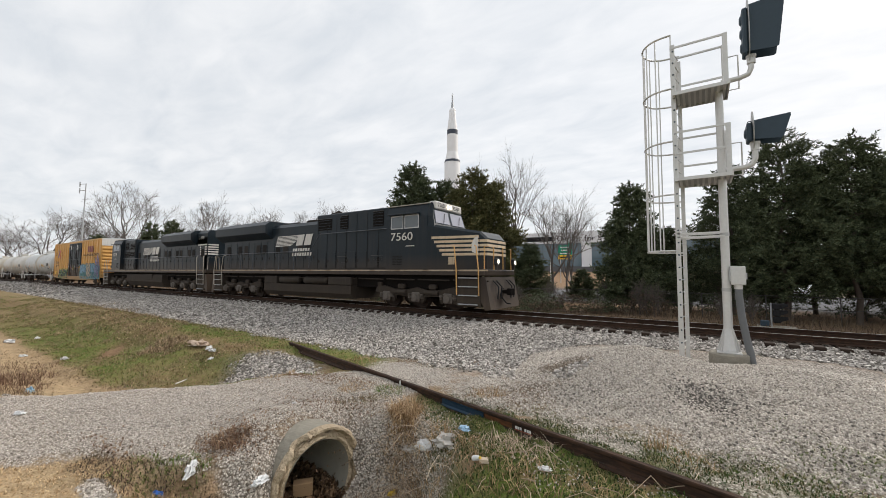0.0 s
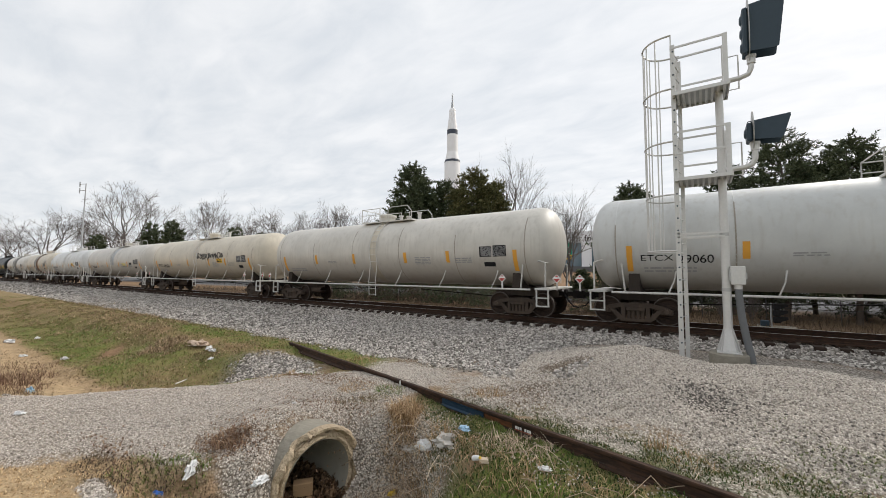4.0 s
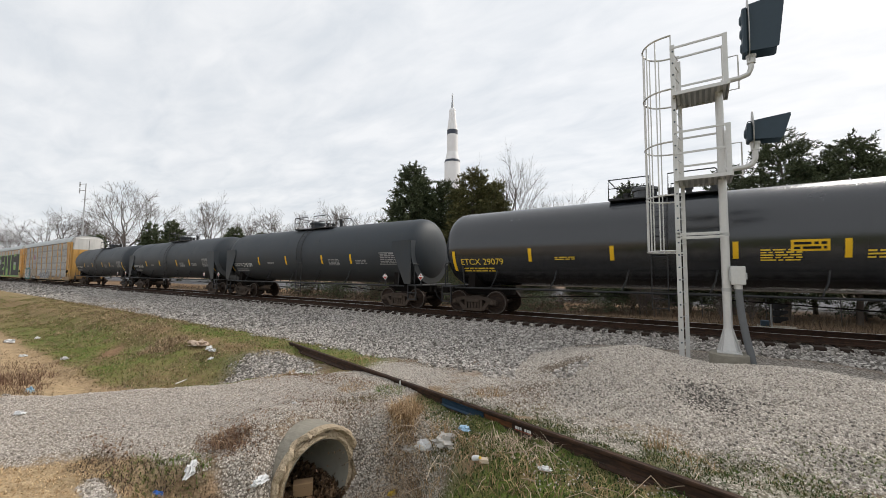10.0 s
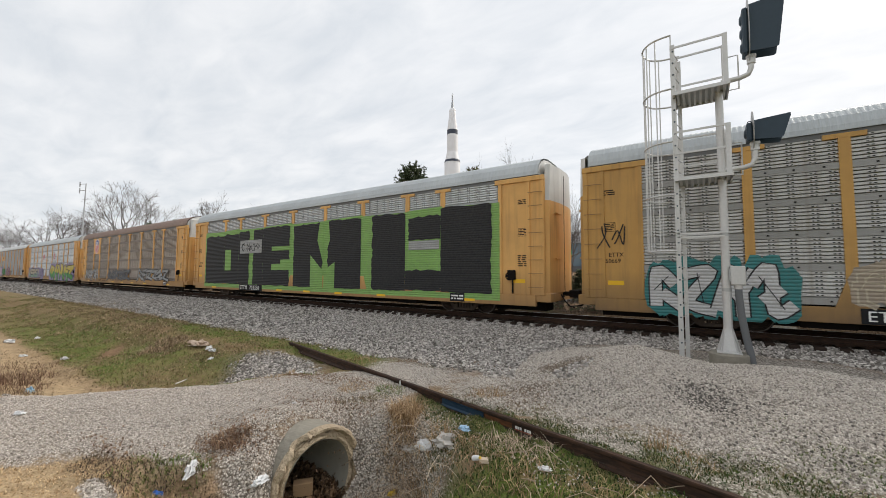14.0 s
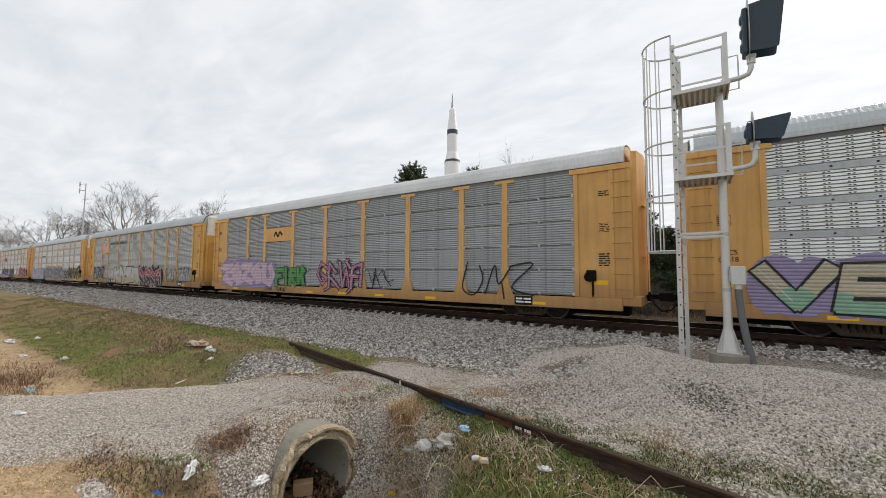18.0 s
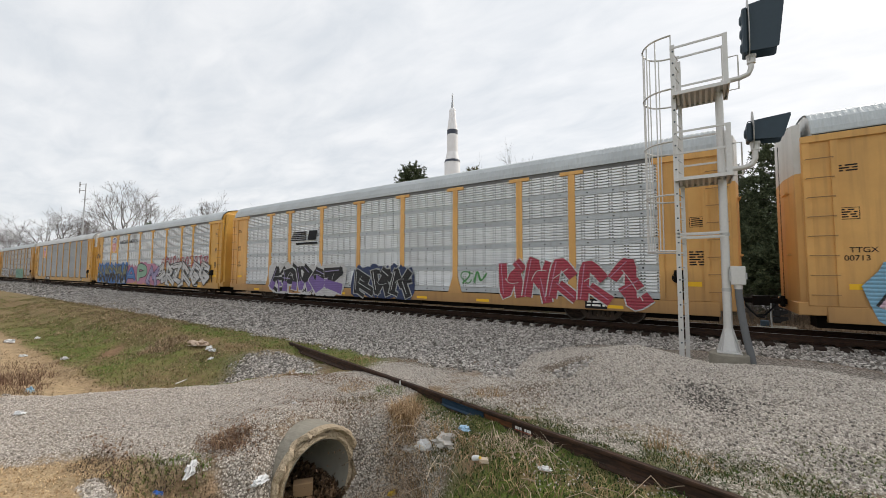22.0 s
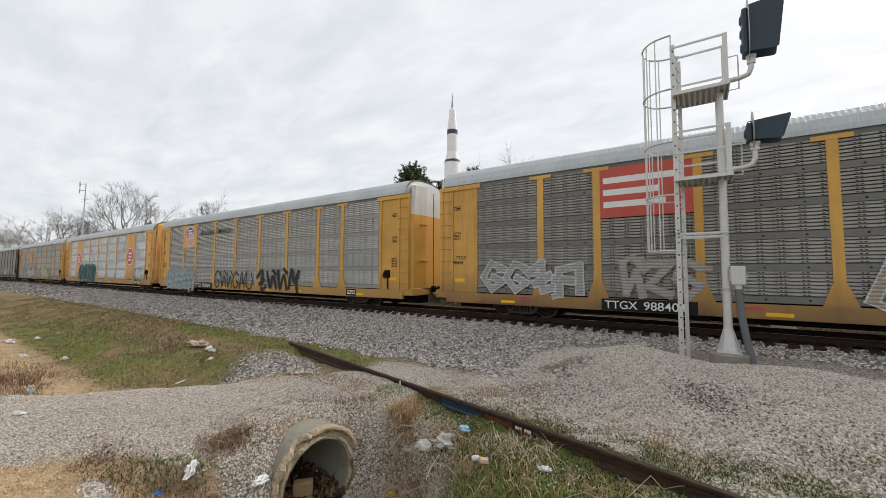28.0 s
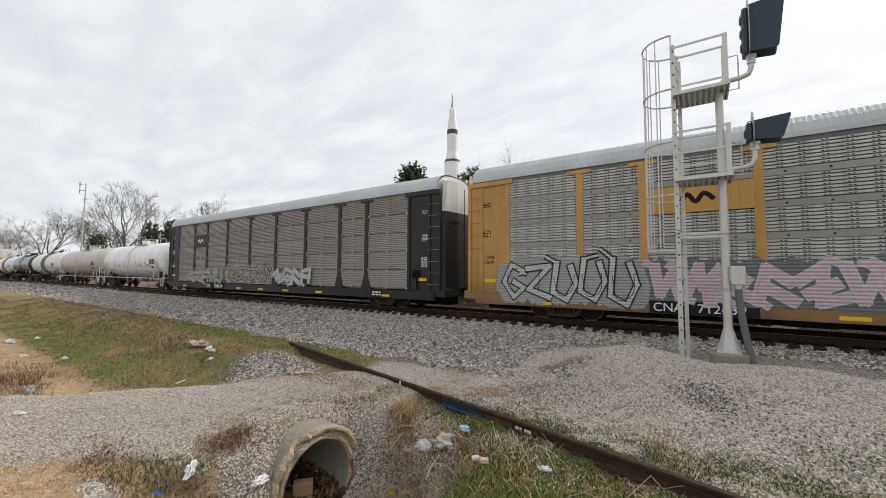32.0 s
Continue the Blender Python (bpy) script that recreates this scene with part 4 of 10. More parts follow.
def make_pipe():
    rng = random.Random(11)
    ob = thing("culvert_pipe", "broken concrete culvert pipe end, stained, half full of leaves", "pipe", PIPE)
    R, r, n = 0.72, 0.535, 84
    part("barrel", Shape().spin([(-0.85, R), (-0.5, R), (-0.10, R)], "x", n), CONCRETE, ob, "grey concrete barrel", smooth=50)
    part("bore", Shape().spin([(-0.05, r), (-1.0, r), (-1.9, r), (-1.9, 0.0)], "x", n), CONCRETE_IN, ob, smooth=50)
    # the chipped rim: ragged rings from the outer to the inner edge
    v, f = [], []
    rows = [(R, -0.10), (R + 0.01, -0.03), (R - 0.02, 0.015), (0.675, 0.02), (0.655, -0.015), (0.64, -0.065), (0.615, -0.07), (0.60, -0.03), (0.57, -0.02), (r, -0.07)]
    last = len(rows) - 1
    for j in range(n):
        a = 2 * math.pi * j / n
        big = max(0, math.sin(a * 3 + 1) + 0.7 * math.sin(a * 7) + rng.uniform(-0.6, 0.6)) * 0.055
        lip = max(0, math.sin(a * 5 + 2) + 0.6 * math.sin(a * 11 + 1) + rng.uniform(-0.5, 0.5)) * 0.045
        for k, (rad, x) in enumerate(rows):
            e = 0 if k in (0, last) else rng.uniform(-0.011, 0.011)
            back = 0 if k in (0, last) else big if k < 5 else lip
            v.append((x - back + e, (rad + e * 0.7) * math.cos(a), (rad + e * 0.7) * math.sin(a)))
    m = len(rows)
    for j in range(n):
        q = (j + 1) % n
        for k in range(m - 1):
            f.append((j * m + k, j * m + k + 1, q * m + k + 1, q * m + k))
    part("rim", Shape().add(v, f), RIM, ob, "broken tan rim with chips", smooth=45)
    # silt and dead leaves in the bore
    g = np.random.default_rng(4)
    k = 2600
    x = g.uniform(-1.9, 0.05, k)
    half = 0.44
    y = g.uniform(-half, half, k)
    z = -0.36 + 0.22 * np.clip(-x / 1.2, 0, 1) + 0.05 * np.sin(y * 9 + x * 5) + g.uniform(0, 0.06, k)
    v, fl = blades(g, x, y, z, g.uniform(0.03, 0.10, k), g.uniform(0.02, 0.05, k), 1.1)
    leaves = part("dead_leaves", soup("dead_leaves", v, fl, LITTER_LEAF), LITTER_LEAF, ob, "brown leaf litter")
    tagged(leaves, kind="stuff")
    silt = Shape()
    for a in range(20):
        for b in range(8):
            x0, y0 = -2.0 + a * 0.103, -0.42 + b * 0.12
            zz = lambda x, y: -0.37 + 0.22 * min(1, max(0, -x / 1.2)) + 0.05 * math.sin(y * 9 + x * 5)
            silt.add([(x0, y0, zz(x0, y0)), (x0 + 0.103, y0, zz(x0 + 0.103, y0)), (x0 + 0.103, y0 + 0.12, zz(x0 + 0.103, y0 + 0.12)), (x0, y0 + 0.12, zz(x0, y0 + 0.12))], [(0, 1, 2, 3)])
    part("silt", silt, plain("dark_silt", (0.06, 0.042, 0.03), 0.95), ob, smooth=60)


make_pipe()


# ---- trackside signal on its ladder mast ----
def make_signal():
    g = -0.30
    ob = thing("signal_mast", "grey aluminium signal mast with caged ladder and dark signal heads", "signal", Matrix.Translation((0.5, 11.35, 0)))
    part("foundation", Shape().spin([(g - 0.5, 0.0), (g - 0.5, 0.40), (g + 0.10, 0.40), (g + 0.13, 0.37), (g + 0.13, 0)], "z", 20), CONCRETE, ob, "round concrete foundation", smooth=40)
    ped = part("pedestal", Shape().spin([(g + 0.16, 0.19), (g + 0.70, 0.095)], "z", 8), ALU, ob, "flared cast pedestal", smooth=30)
    part("base_plate", Shape().box(-0.24, 0.24, -0.24, 0.24, g + 0.13, g + 0.16, 0.008), ALU, ped)
    for k in range(8):
        a = math.pi * k / 4
        c, s = math.cos(a), math.sin(a)
        t = 0.008
        q = [(0.06, g + 0.16), (0.235, g + 0.16), (0.09, g + 0.72), (0.06, g + 0.72)]
        vs = [(r * c - e * s, r * s + e * c, z) for e in (-t, t) for r, z in q]
        part("gusset", Shape().add(vs, [(0, 1, 2, 3), (7, 6, 5, 4), (0, 4, 5, 1), (1, 5, 6, 2), (2, 6, 7, 3), (3, 7, 4, 0)]), ALU, ped)
    part("mast", Shape().spin([(g + 0.6, 0.092), (6.14, 0.083), (6.14, 0.0)], "z", 20), ALU, ob, "round aluminium mast", smooth=40)
    for z in (1.3, 2.62, 4.0):
        part("clamp_band", Shape().spin([(z - 0.04, 0.09), (z - 0.04, 0.098), (z + 0.04, 0.098), (z + 0.04, 0.09)], "z", 20), ALU_GRATE, ob, smooth=40)
    # ladder behind the mast
    lad = -0.97
    ladder = part("ladder", Shape().box(lad - 0.02, lad + 0.085, -0.3, -0.27, g - 0.2, 7.5, 0.004), ALU, ob, "ladder side rail")
    part("side_rail", Shape().box(lad + 0.10, lad + 0.19, 0.27, 0.3, g - 0.2, 7.3, 0.004), ALU, ladder)
    rung = Shape().tube([(lad + 0.04, -0.28, 0), (lad + 0.14, 0.28, 0)], 0.010, 8).mesh("rung", ALU_GRATE, 50)
    knob = Shape().tube([(lad + 0.04, -0.312, 0), (lad + 0.04, -0.298, 0)], 0.020, 8).mesh("rung_end", SIGNAL_BLACK, 50)
    for k in range(25):
        z = 0.0 + k * 0.305
        part("rung", rung, ALU, ladder, at=Matrix.Translation((0, 0, z)))
        part("rung_end", knob, SIGNAL_BLACK, ladder, at=Matrix.Translation((0, 0, z)))
    # safety cage
    def hoop(z):
        pts = []
        for k in range(15):
            a = math.pi * k / 14
            pts.append((lad - 0.70 * math.sin(a) ** 0.8, 0.32 - 0.62 * math.cos(a), z))
        return pts + [(lad + 0.15, 0.94, z)]
    cage = part("cage", Shape(), ALU, ob, "ladder safety cage")
    for z in (2.24, 3.65, 5.0, 6.36, 7.76):
        part("hoop", Shape().tube(hoop(z), 0.023, 6), ALU, cage)
    for k in (0, 2, 4, 6, 8, 10, 12, 14):
        a = math.pi * k / 14
        x, y = lad - 0.69 * math.sin(a) ** 0.8, 0.32 - 0.61 * math.cos(a)
        part("cage_bar", Shape().box(x - 0.015, x + 0.015, y - 0.015, y + 0.015, 2.22, 7.78, 0.004), ALU, cage)
    # two platforms with their railings
    for z, top, name in ((6.14, 7.44, "upper"), (3.99, 5.24, "lower")):
        pf = part("platform", Shape().box(-0.95, -0.90, -0.49, 0.47, z - 0.05, z + 0.03).box(0.17, 0.20, -0.49, 0.47, z - 0.05, z + 0.03).box(-0.95, 0.2, -0.52, -0.49, z - 0.05, z + 0.03).box(-0.95, 0.2, 0.47, 0.50, z - 0.05, z + 0.03), ALU, ob, "grated platform frame")
        part("deck_sheet", Shape().box(-0.90, 0.17, -0.49, 0.47, z + 0.005, z + 0.015), ALU_GRATE, pf, "ribbed deck sheet")
        for k in range(9):
            x = -0.84 + k * 0.118
            part("deck_rib", Shape().box(x - 0.025, x + 0.025, -0.488, 0.468, z - 0.05, z + 0.005), ALU, pf)
        for x, y in ((0.14, -0.30), (0.14, 0.30), (-0.9, 0.30)):
            part("post", Shape().box(x - 0.05, x + 0.05, y - 0.02, y + 0.02, z + 0.03, top), ALU, pf)
        for zz in (top - 0.03, z + 0.48):
            part("guard_rail", Shape().box(-0.95, 0.17, 0.285, 0.315, zz - 0.022, zz + 0.022), ALU, pf)
        for zz in (top - 0.03,) if name == "upper" else (top - 0.03, z + 0.68):
            part("guard_rail", Shape().box(-0.95, 0.17, -0.315, -0.285, zz - 0.022, zz + 0.022), ALU, pf)
        part("end_rail", Shape().tube([(0.17, 0.30, z + 0.1), (0.42, 0.30, z + 0.1), (0.42, 0.30, top - 0.35), (0.17, 0.30, top - 0.35)], 0.018, 8), ALU, pf, smooth=40)
    for z in (2.57, 2.66):
        part("brace", Shape().box(-0.97, 0, -0.30, -0.27, z - 0.018, z + 0.018), ALU, ob)
        part("brace", Shape().box(-0.97, 0, 0.10, 0.13, z - 0.018, z + 0.018), ALU, ob)
    # signal heads on bent pipe arms, facing along the track
    for z, lamps, arm_z in ((6.86, 3, 6.36), (4.76, 1, 4.18)):
        h = 0.345 * lamps + 0.09
        arm = part("arm", Shape().tube([(0.05, 0, arm_z), (0.42, 0, arm_z + 0.01), (0.58, 0, arm_z + 0.06), (0.64, 0, arm_z + 0.20), (0.645, 0, z - 0.02)], 0.058, 14), ALU, ob, "bent pipe arm", smooth=50)
        part("collar", Shape().spin([(z - 0.20, 0.058), (z - 0.20, 0.085), (z - 0.06, 0.085), (z - 0.06, 0.10), (z, 0.10), (z, 0)], "z", 16, (0.645, 0, 0)), ALU, arm, smooth=40)
        head = part("signal_head", Shape().box(0.49, 0.60, -0.19, 0.19, z, z + h, 0.03), SIGNAL_BLACK, ob, "dark signal head with long hood")
        oval = [(math.cos(a) * 0.32, z + h / 2 + 0.06 + math.sin(a) * (h / 2 + 0.24)) for a in [2 * math.pi * k / 28 for k in range(28)]]
        part("target", Shape().prism(oval, 0.605, 0.617, "x"), ALU_GRATE, head, "thin oval backplate seen on edge")
        for k in range(lamps):
            zc = z + 0.045 + 0.345 * (k + 0.5)
            part("lens_housing", Shape().spin([(0.45, 0.0), (0.45, 0.08), (0.48, 0.12), (0.495, 0.14)], "x", 14, (0, 0, zc)), SIGNAL_BLACK, head, smooth=40)
            part("lens", Shape().spin([(0.64, 0.0), (0.635, 0.08), (0.62, 0.105)], "x", 16, (0, 0, zc)), GLASS_DARK, head, smooth=50)
        t = 0.006
        x0, x1, x2 = 0.617, 1.26, 1.13
        zt, zb = z + h + 0.02, z - 0.0
        for s in (-1, 1):
            y = s * 0.21
            part("hood_side", Shape().prism([(x0, zb + 0.02), (x2 - 0.04, zb - 0.03), (x2, zb), (x1, zt - 0.02), (x1, zt + 0.05), (x0, zt)], y - t, y + t, "y"), SIGNAL_BLACK, head)
        part("hood_top", Shape().add([(x0, -0.2, zt - 0.004), (x1, -0.2, zt + 0.046), (x1, 0.2, zt + 0.046), (x0, 0.2, zt - 0.004), (x0, -0.2, zt - 0.016), (x1, -0.2, zt + 0.034), (x1, 0.2, zt + 0.034), (x0, 0.2, zt - 0.016)], [(0, 1, 2, 3), (7, 6, 5, 4), (0, 4, 5, 1), (1, 5, 6, 2), (2, 6, 7, 3), (3, 7, 4, 0)]), SIGNAL_BLACK, head)
        part("lifting_eye", Shape().tube([(0.56 + 0.045 * math.cos(a), 0, z + h + 0.03 + 0.05 * math.sin(a)) for a in [math.pi * 2 * k / 10 for k in range(11)]], 0.010, 6), SIGNAL_BLACK, head)
    # junction box and its conduit
    jb = part("junction_box", Shape().box(0.08, 0.36, -0.16, 0.12, 1.42, 1.86, 0.015), ALU, ob, "square grey junction box")
    part("hinge_plate", Shape().box(0.05, 0.08, -0.12, -0.06, 1.5, 1.8), ALU_GRATE, jb)
    part("latch", Shape().box(0.36, 0.39, -0.10, -0.05, 1.55, 1.7, 0.006), ALU_GRATE, jb)
    part("conduit", Shape().tube([(0.22, -0.02, 1.42), (0.225, -0.02, 1.20), (0.26, -0.03, 0.7), (0.33, -0.05, 0.2), (0.40, -0.07, g + 0.1), (0.45, -0.08, g - 0.3)], 0.075, 14), CONDUIT, ob, "thick dark grey conduit", smooth=50)
    part("conduit_collar", Shape().spin([(1.32, 0.085), (1.42, 0.085)], "z", 14, (0.22, -0.02, 0)), ALU, ob, smooth=50)


make_signal()


def make_dwarf_signal():
    ob = thing("dwarf_signal", "low black three-lamp dwarf signal behind the track", "signal", Matrix.Translation((2.6, 21.8, float(land(2.6, 21.8)) + 0.02)))
    part("slab", Shape().box(-0.6, 0.7, -0.4, 0.4, -0.25, 0.06, 0.02), CONCRETE, ob, "pale concrete slab")
    part("post", Shape().tube([(-0.12, 0, 0.0), (-0.12, 0, 1.05)], 0.035, 10), GALV, ob, smooth=50)
    part("cable_box", Shape().box(-0.5, -0.2, -0.15, 0.15, 0.06, 0.3, 0.02), SIGNAL_BLACK, ob)
    for k in range(3):
        z = 0.22 + k * 0.28
        h = part("lamp_unit", Shape().box(-0.06, 0.18, -0.13, 0.13, z, z + 0.26, 0.03), RUBBER, ob)
        part("hood", Shape().prism([(0.18, z + 0.05), (0.42, z + 0.16), (0.42, z + 0.26), (0.18, z + 0.26)], -0.12, 0.12, "y"), RUBBER, h)


make_dwarf_signal()


# ---- litter in the ditch and on the drive ----
def crumple(rng, sx, sy, sz, rough=0.35):
    """A crumpled lump of sheet: creased into ridges and hollows, with a flat underside."""
    bm = bmesh.new()
    bmesh.ops.create_icosphere(bm, subdivisions=3, radius=1.0)
    s = Shape()
    o = Vector((rng.uniform(0, 50), rng.uniform(0, 50), rng.uniform(0, 50)))
    for v in bm.verts:
        ridge = 1 - 2 * abs(noise.noise(v.co * 1.7 + o)) + 0.5 - abs(noise.noise(v.co * 4.1 + o))
        k = 0.62 + 2.2 * rough * (ridge - 0.35) + rng.uniform(-0.05, 0.05)
        v.co = Vector((v.co.x * sx * k, v.co.y * sy * k, max(-0.2, v.co.z) * sz * k))
    bm.verts.index_update()
    s.add([v.co[:] for v in bm.verts], [tuple(v.index for v in f.verts) for f in bm.faces])
    bm.free()
    return s


def make_litter():
    rng = random.Random(8)

    def lay(name, label, cat, x, y, sx, sy, sz, mat, turn=0, rough=0.35):
        z = float(land(x, y))
        ob = part(name, crumple(rng, sx, sy, sz, rough), mat, None, "", Matrix.Translation((x, y, z + 0.02)) @ Matrix.Rotation(radians(turn), 4, "Z"))
        tagged(ob, label, cat)

    lay("paper_bag", "crumpled grey paper bag lying in the grass", "litter", -3.09, 4.73, 0.19, 0.13, 0.10, GREY_LITTER, 30)
    lay("plastic_bag", "torn white plastic bag in dry grass", "litter", -3.49, 4.72, 0.13, 0.08, 0.09, WHITE_LITTER, 10)
    lay("plastic_bag", "torn grey plastic bag in dry grass", "litter", -3.73, 4.66, 0.10, 0.07, 0.06, GREY_LITTER, 50)
    lay("snack_wrapper", "crumpled blue and white wrapper on grass", "litter", -2.96, 4.98, 0.09, 0.06, 0.04, plain("pale_blue_wrapper", (0.38, 0.56, 0.72), 0.4, 0, 0.6, 25), 0)
    lay("wrapper", "crumpled white wrapper on grass", "litter", -1.58, 4.48, 0.07, 0.04, 0.03, WHITE_LITTER, 20)
    lay("wrapper", "small yellow wrapper in the ditch", "litter", -3.80, 4.36, 0.06, 0.03, 0.05, YELLOW_LITTER, 60)
    lay("rag", "dirty white rag beside the pipe", "litter", -4.45, 2.70, 0.065, 0.11, 0.05, WHITE_LITTER, 15, 0.28)
    lay("paper_sheet", "crumpled white paper on dark weeds", "litter", -4.94, 2.15, 0.15, 0.05, 0.08, WHITE_LITTER, -40)
    lay("blue_can", "crushed bright blue can on gravel", "litter", -5.02, 1.86, 0.09, 0.04, 0.06, BLUE_LITTER, 30, 0.15)
    lay("plastic_bag", "pale blue bag at the edge of the drive", "litter", -12.9, 2.14, 0.07, 0.07, 0.10, plain("pale_blue_plastic", (0.25, 0.42, 0.55), 0.5), 0)
    lay("plastic_bottle", "clear crushed bottle beside the drive", "litter", -12.5, 1.73, 0.16, 0.07, 0.07, GREY_LITTER, 10)
    lay("sheet_scrap", "torn beige sheet on the grass bank", "litter", -13.75, 6.06, 0.33, 0.18, 0.12, plain("beige_sheet", (0.52, 0.40, 0.31), 0.8), 20, 0.35)
    for x, y, s in ((-23.3, 3.2, 0.18), (-19.5, 3.0, 0.11), (-17.8, 3.7, 0.12), (-23.5, 4.0, 0.12), (-12.9, 6.0, 0.13), (-12.6, 5.95, 0.11), (-11.7, 5.5, 0.08), (-8.8, 1.36, 0.07), (-5.6, 3.97, 0.04), (-7.6, 5.5, 0.07), (-4.2, 5.3, 0.05)):
        lay("scrap", "small white scrap of litter on the ground", "litter", x, y, s, s * 0.6, s * 0.5, WHITE_LITTER, rng.uniform(0, 180))
    # bottle and carton
    b = thing("plastic_bottle", "small white plastic bottle with a yellow label", "bottle", Matrix.Translation((-2.48, 4.40, float(land(-2.48, 4.40)) + 0.035)) @ Matrix.Rotation(radians(65), 4, "Y") @ Matrix.Rotation(radians(20), 4, "X"))
    part("body", Shape().spin([(0, 0.0), (0, 0.032), (0.09, 0.032), (0.115, 0.013), (0.13, 0.013)], "z", 12), WHITE_LITTER, b, smooth=40)
    part("cap", Shape().spin([(0.128, 0.016), (0.15, 0.016), (0.15, 0)], "z", 12), YELLOW_LITTER, b, smooth=40)
    c = part("carton", Shape().box(-0.055, 0.055, -0.04, 0.04, 0, 0.05, 0.004), plain("pale_carton", (0.62, 0.50, 0.38), 0.8), None, "", Matrix.Translation((-2.34, 4.41, float(land(-2.34, 4.41)) + 0.01)) @ Matrix.Rotation(radians(25), 4, "Z"))
    tagged(c, "small pale carton on the grass", "litter")
    box = thing("cardboard_box", "small open brown cardboard box lying in the pipe", "box", PIPE @ Matrix.Translation((-0.36, -0.02, -0.25)) @ Matrix.Rotation(radians(-38), 4, "Z"))
    part("body", Shape().box(-0.08, 0.08, -0.13, 0.13, 0, 0.17, 0.005), CARD, box)
    part("flap", Shape().box(0.07, 0.16, -0.12, 0.12, 0.0, 0.006), CARD, box, at=Matrix.Rotation(radians(14), 4, "Y"))
    st = part("stick", Shape().tube([(0, 0, 0), (0.5, 0.1, 0.03), (0.9, 0.08, 0.02)], 0.012, 6), WHITE_LITTER, None, "", Matrix.Translation((-11.0, 4.35, float(land(-11.0, 4.35)) + 0.05)) @ Matrix.Rotation(radians(100), 4, "Z"))
    tagged(st, "pale stick on the grassy bank", "stick")
    st = part("stick", Shape().tube([(0, 0, 0), (0.11, 0.02, 0.012), (0.22, 0.02, 0.004)], 0.009, 6), CARD_PALE, None, "", Matrix.Translation((-4.95, 3.62, float(land(-4.95, 3.62)) + 0.02)) @ Matrix.Rotation(radians(-5), 4, "Z"))
    tagged(st, "short pale stick on the gravel above the pipe", "stick")


make_litter()


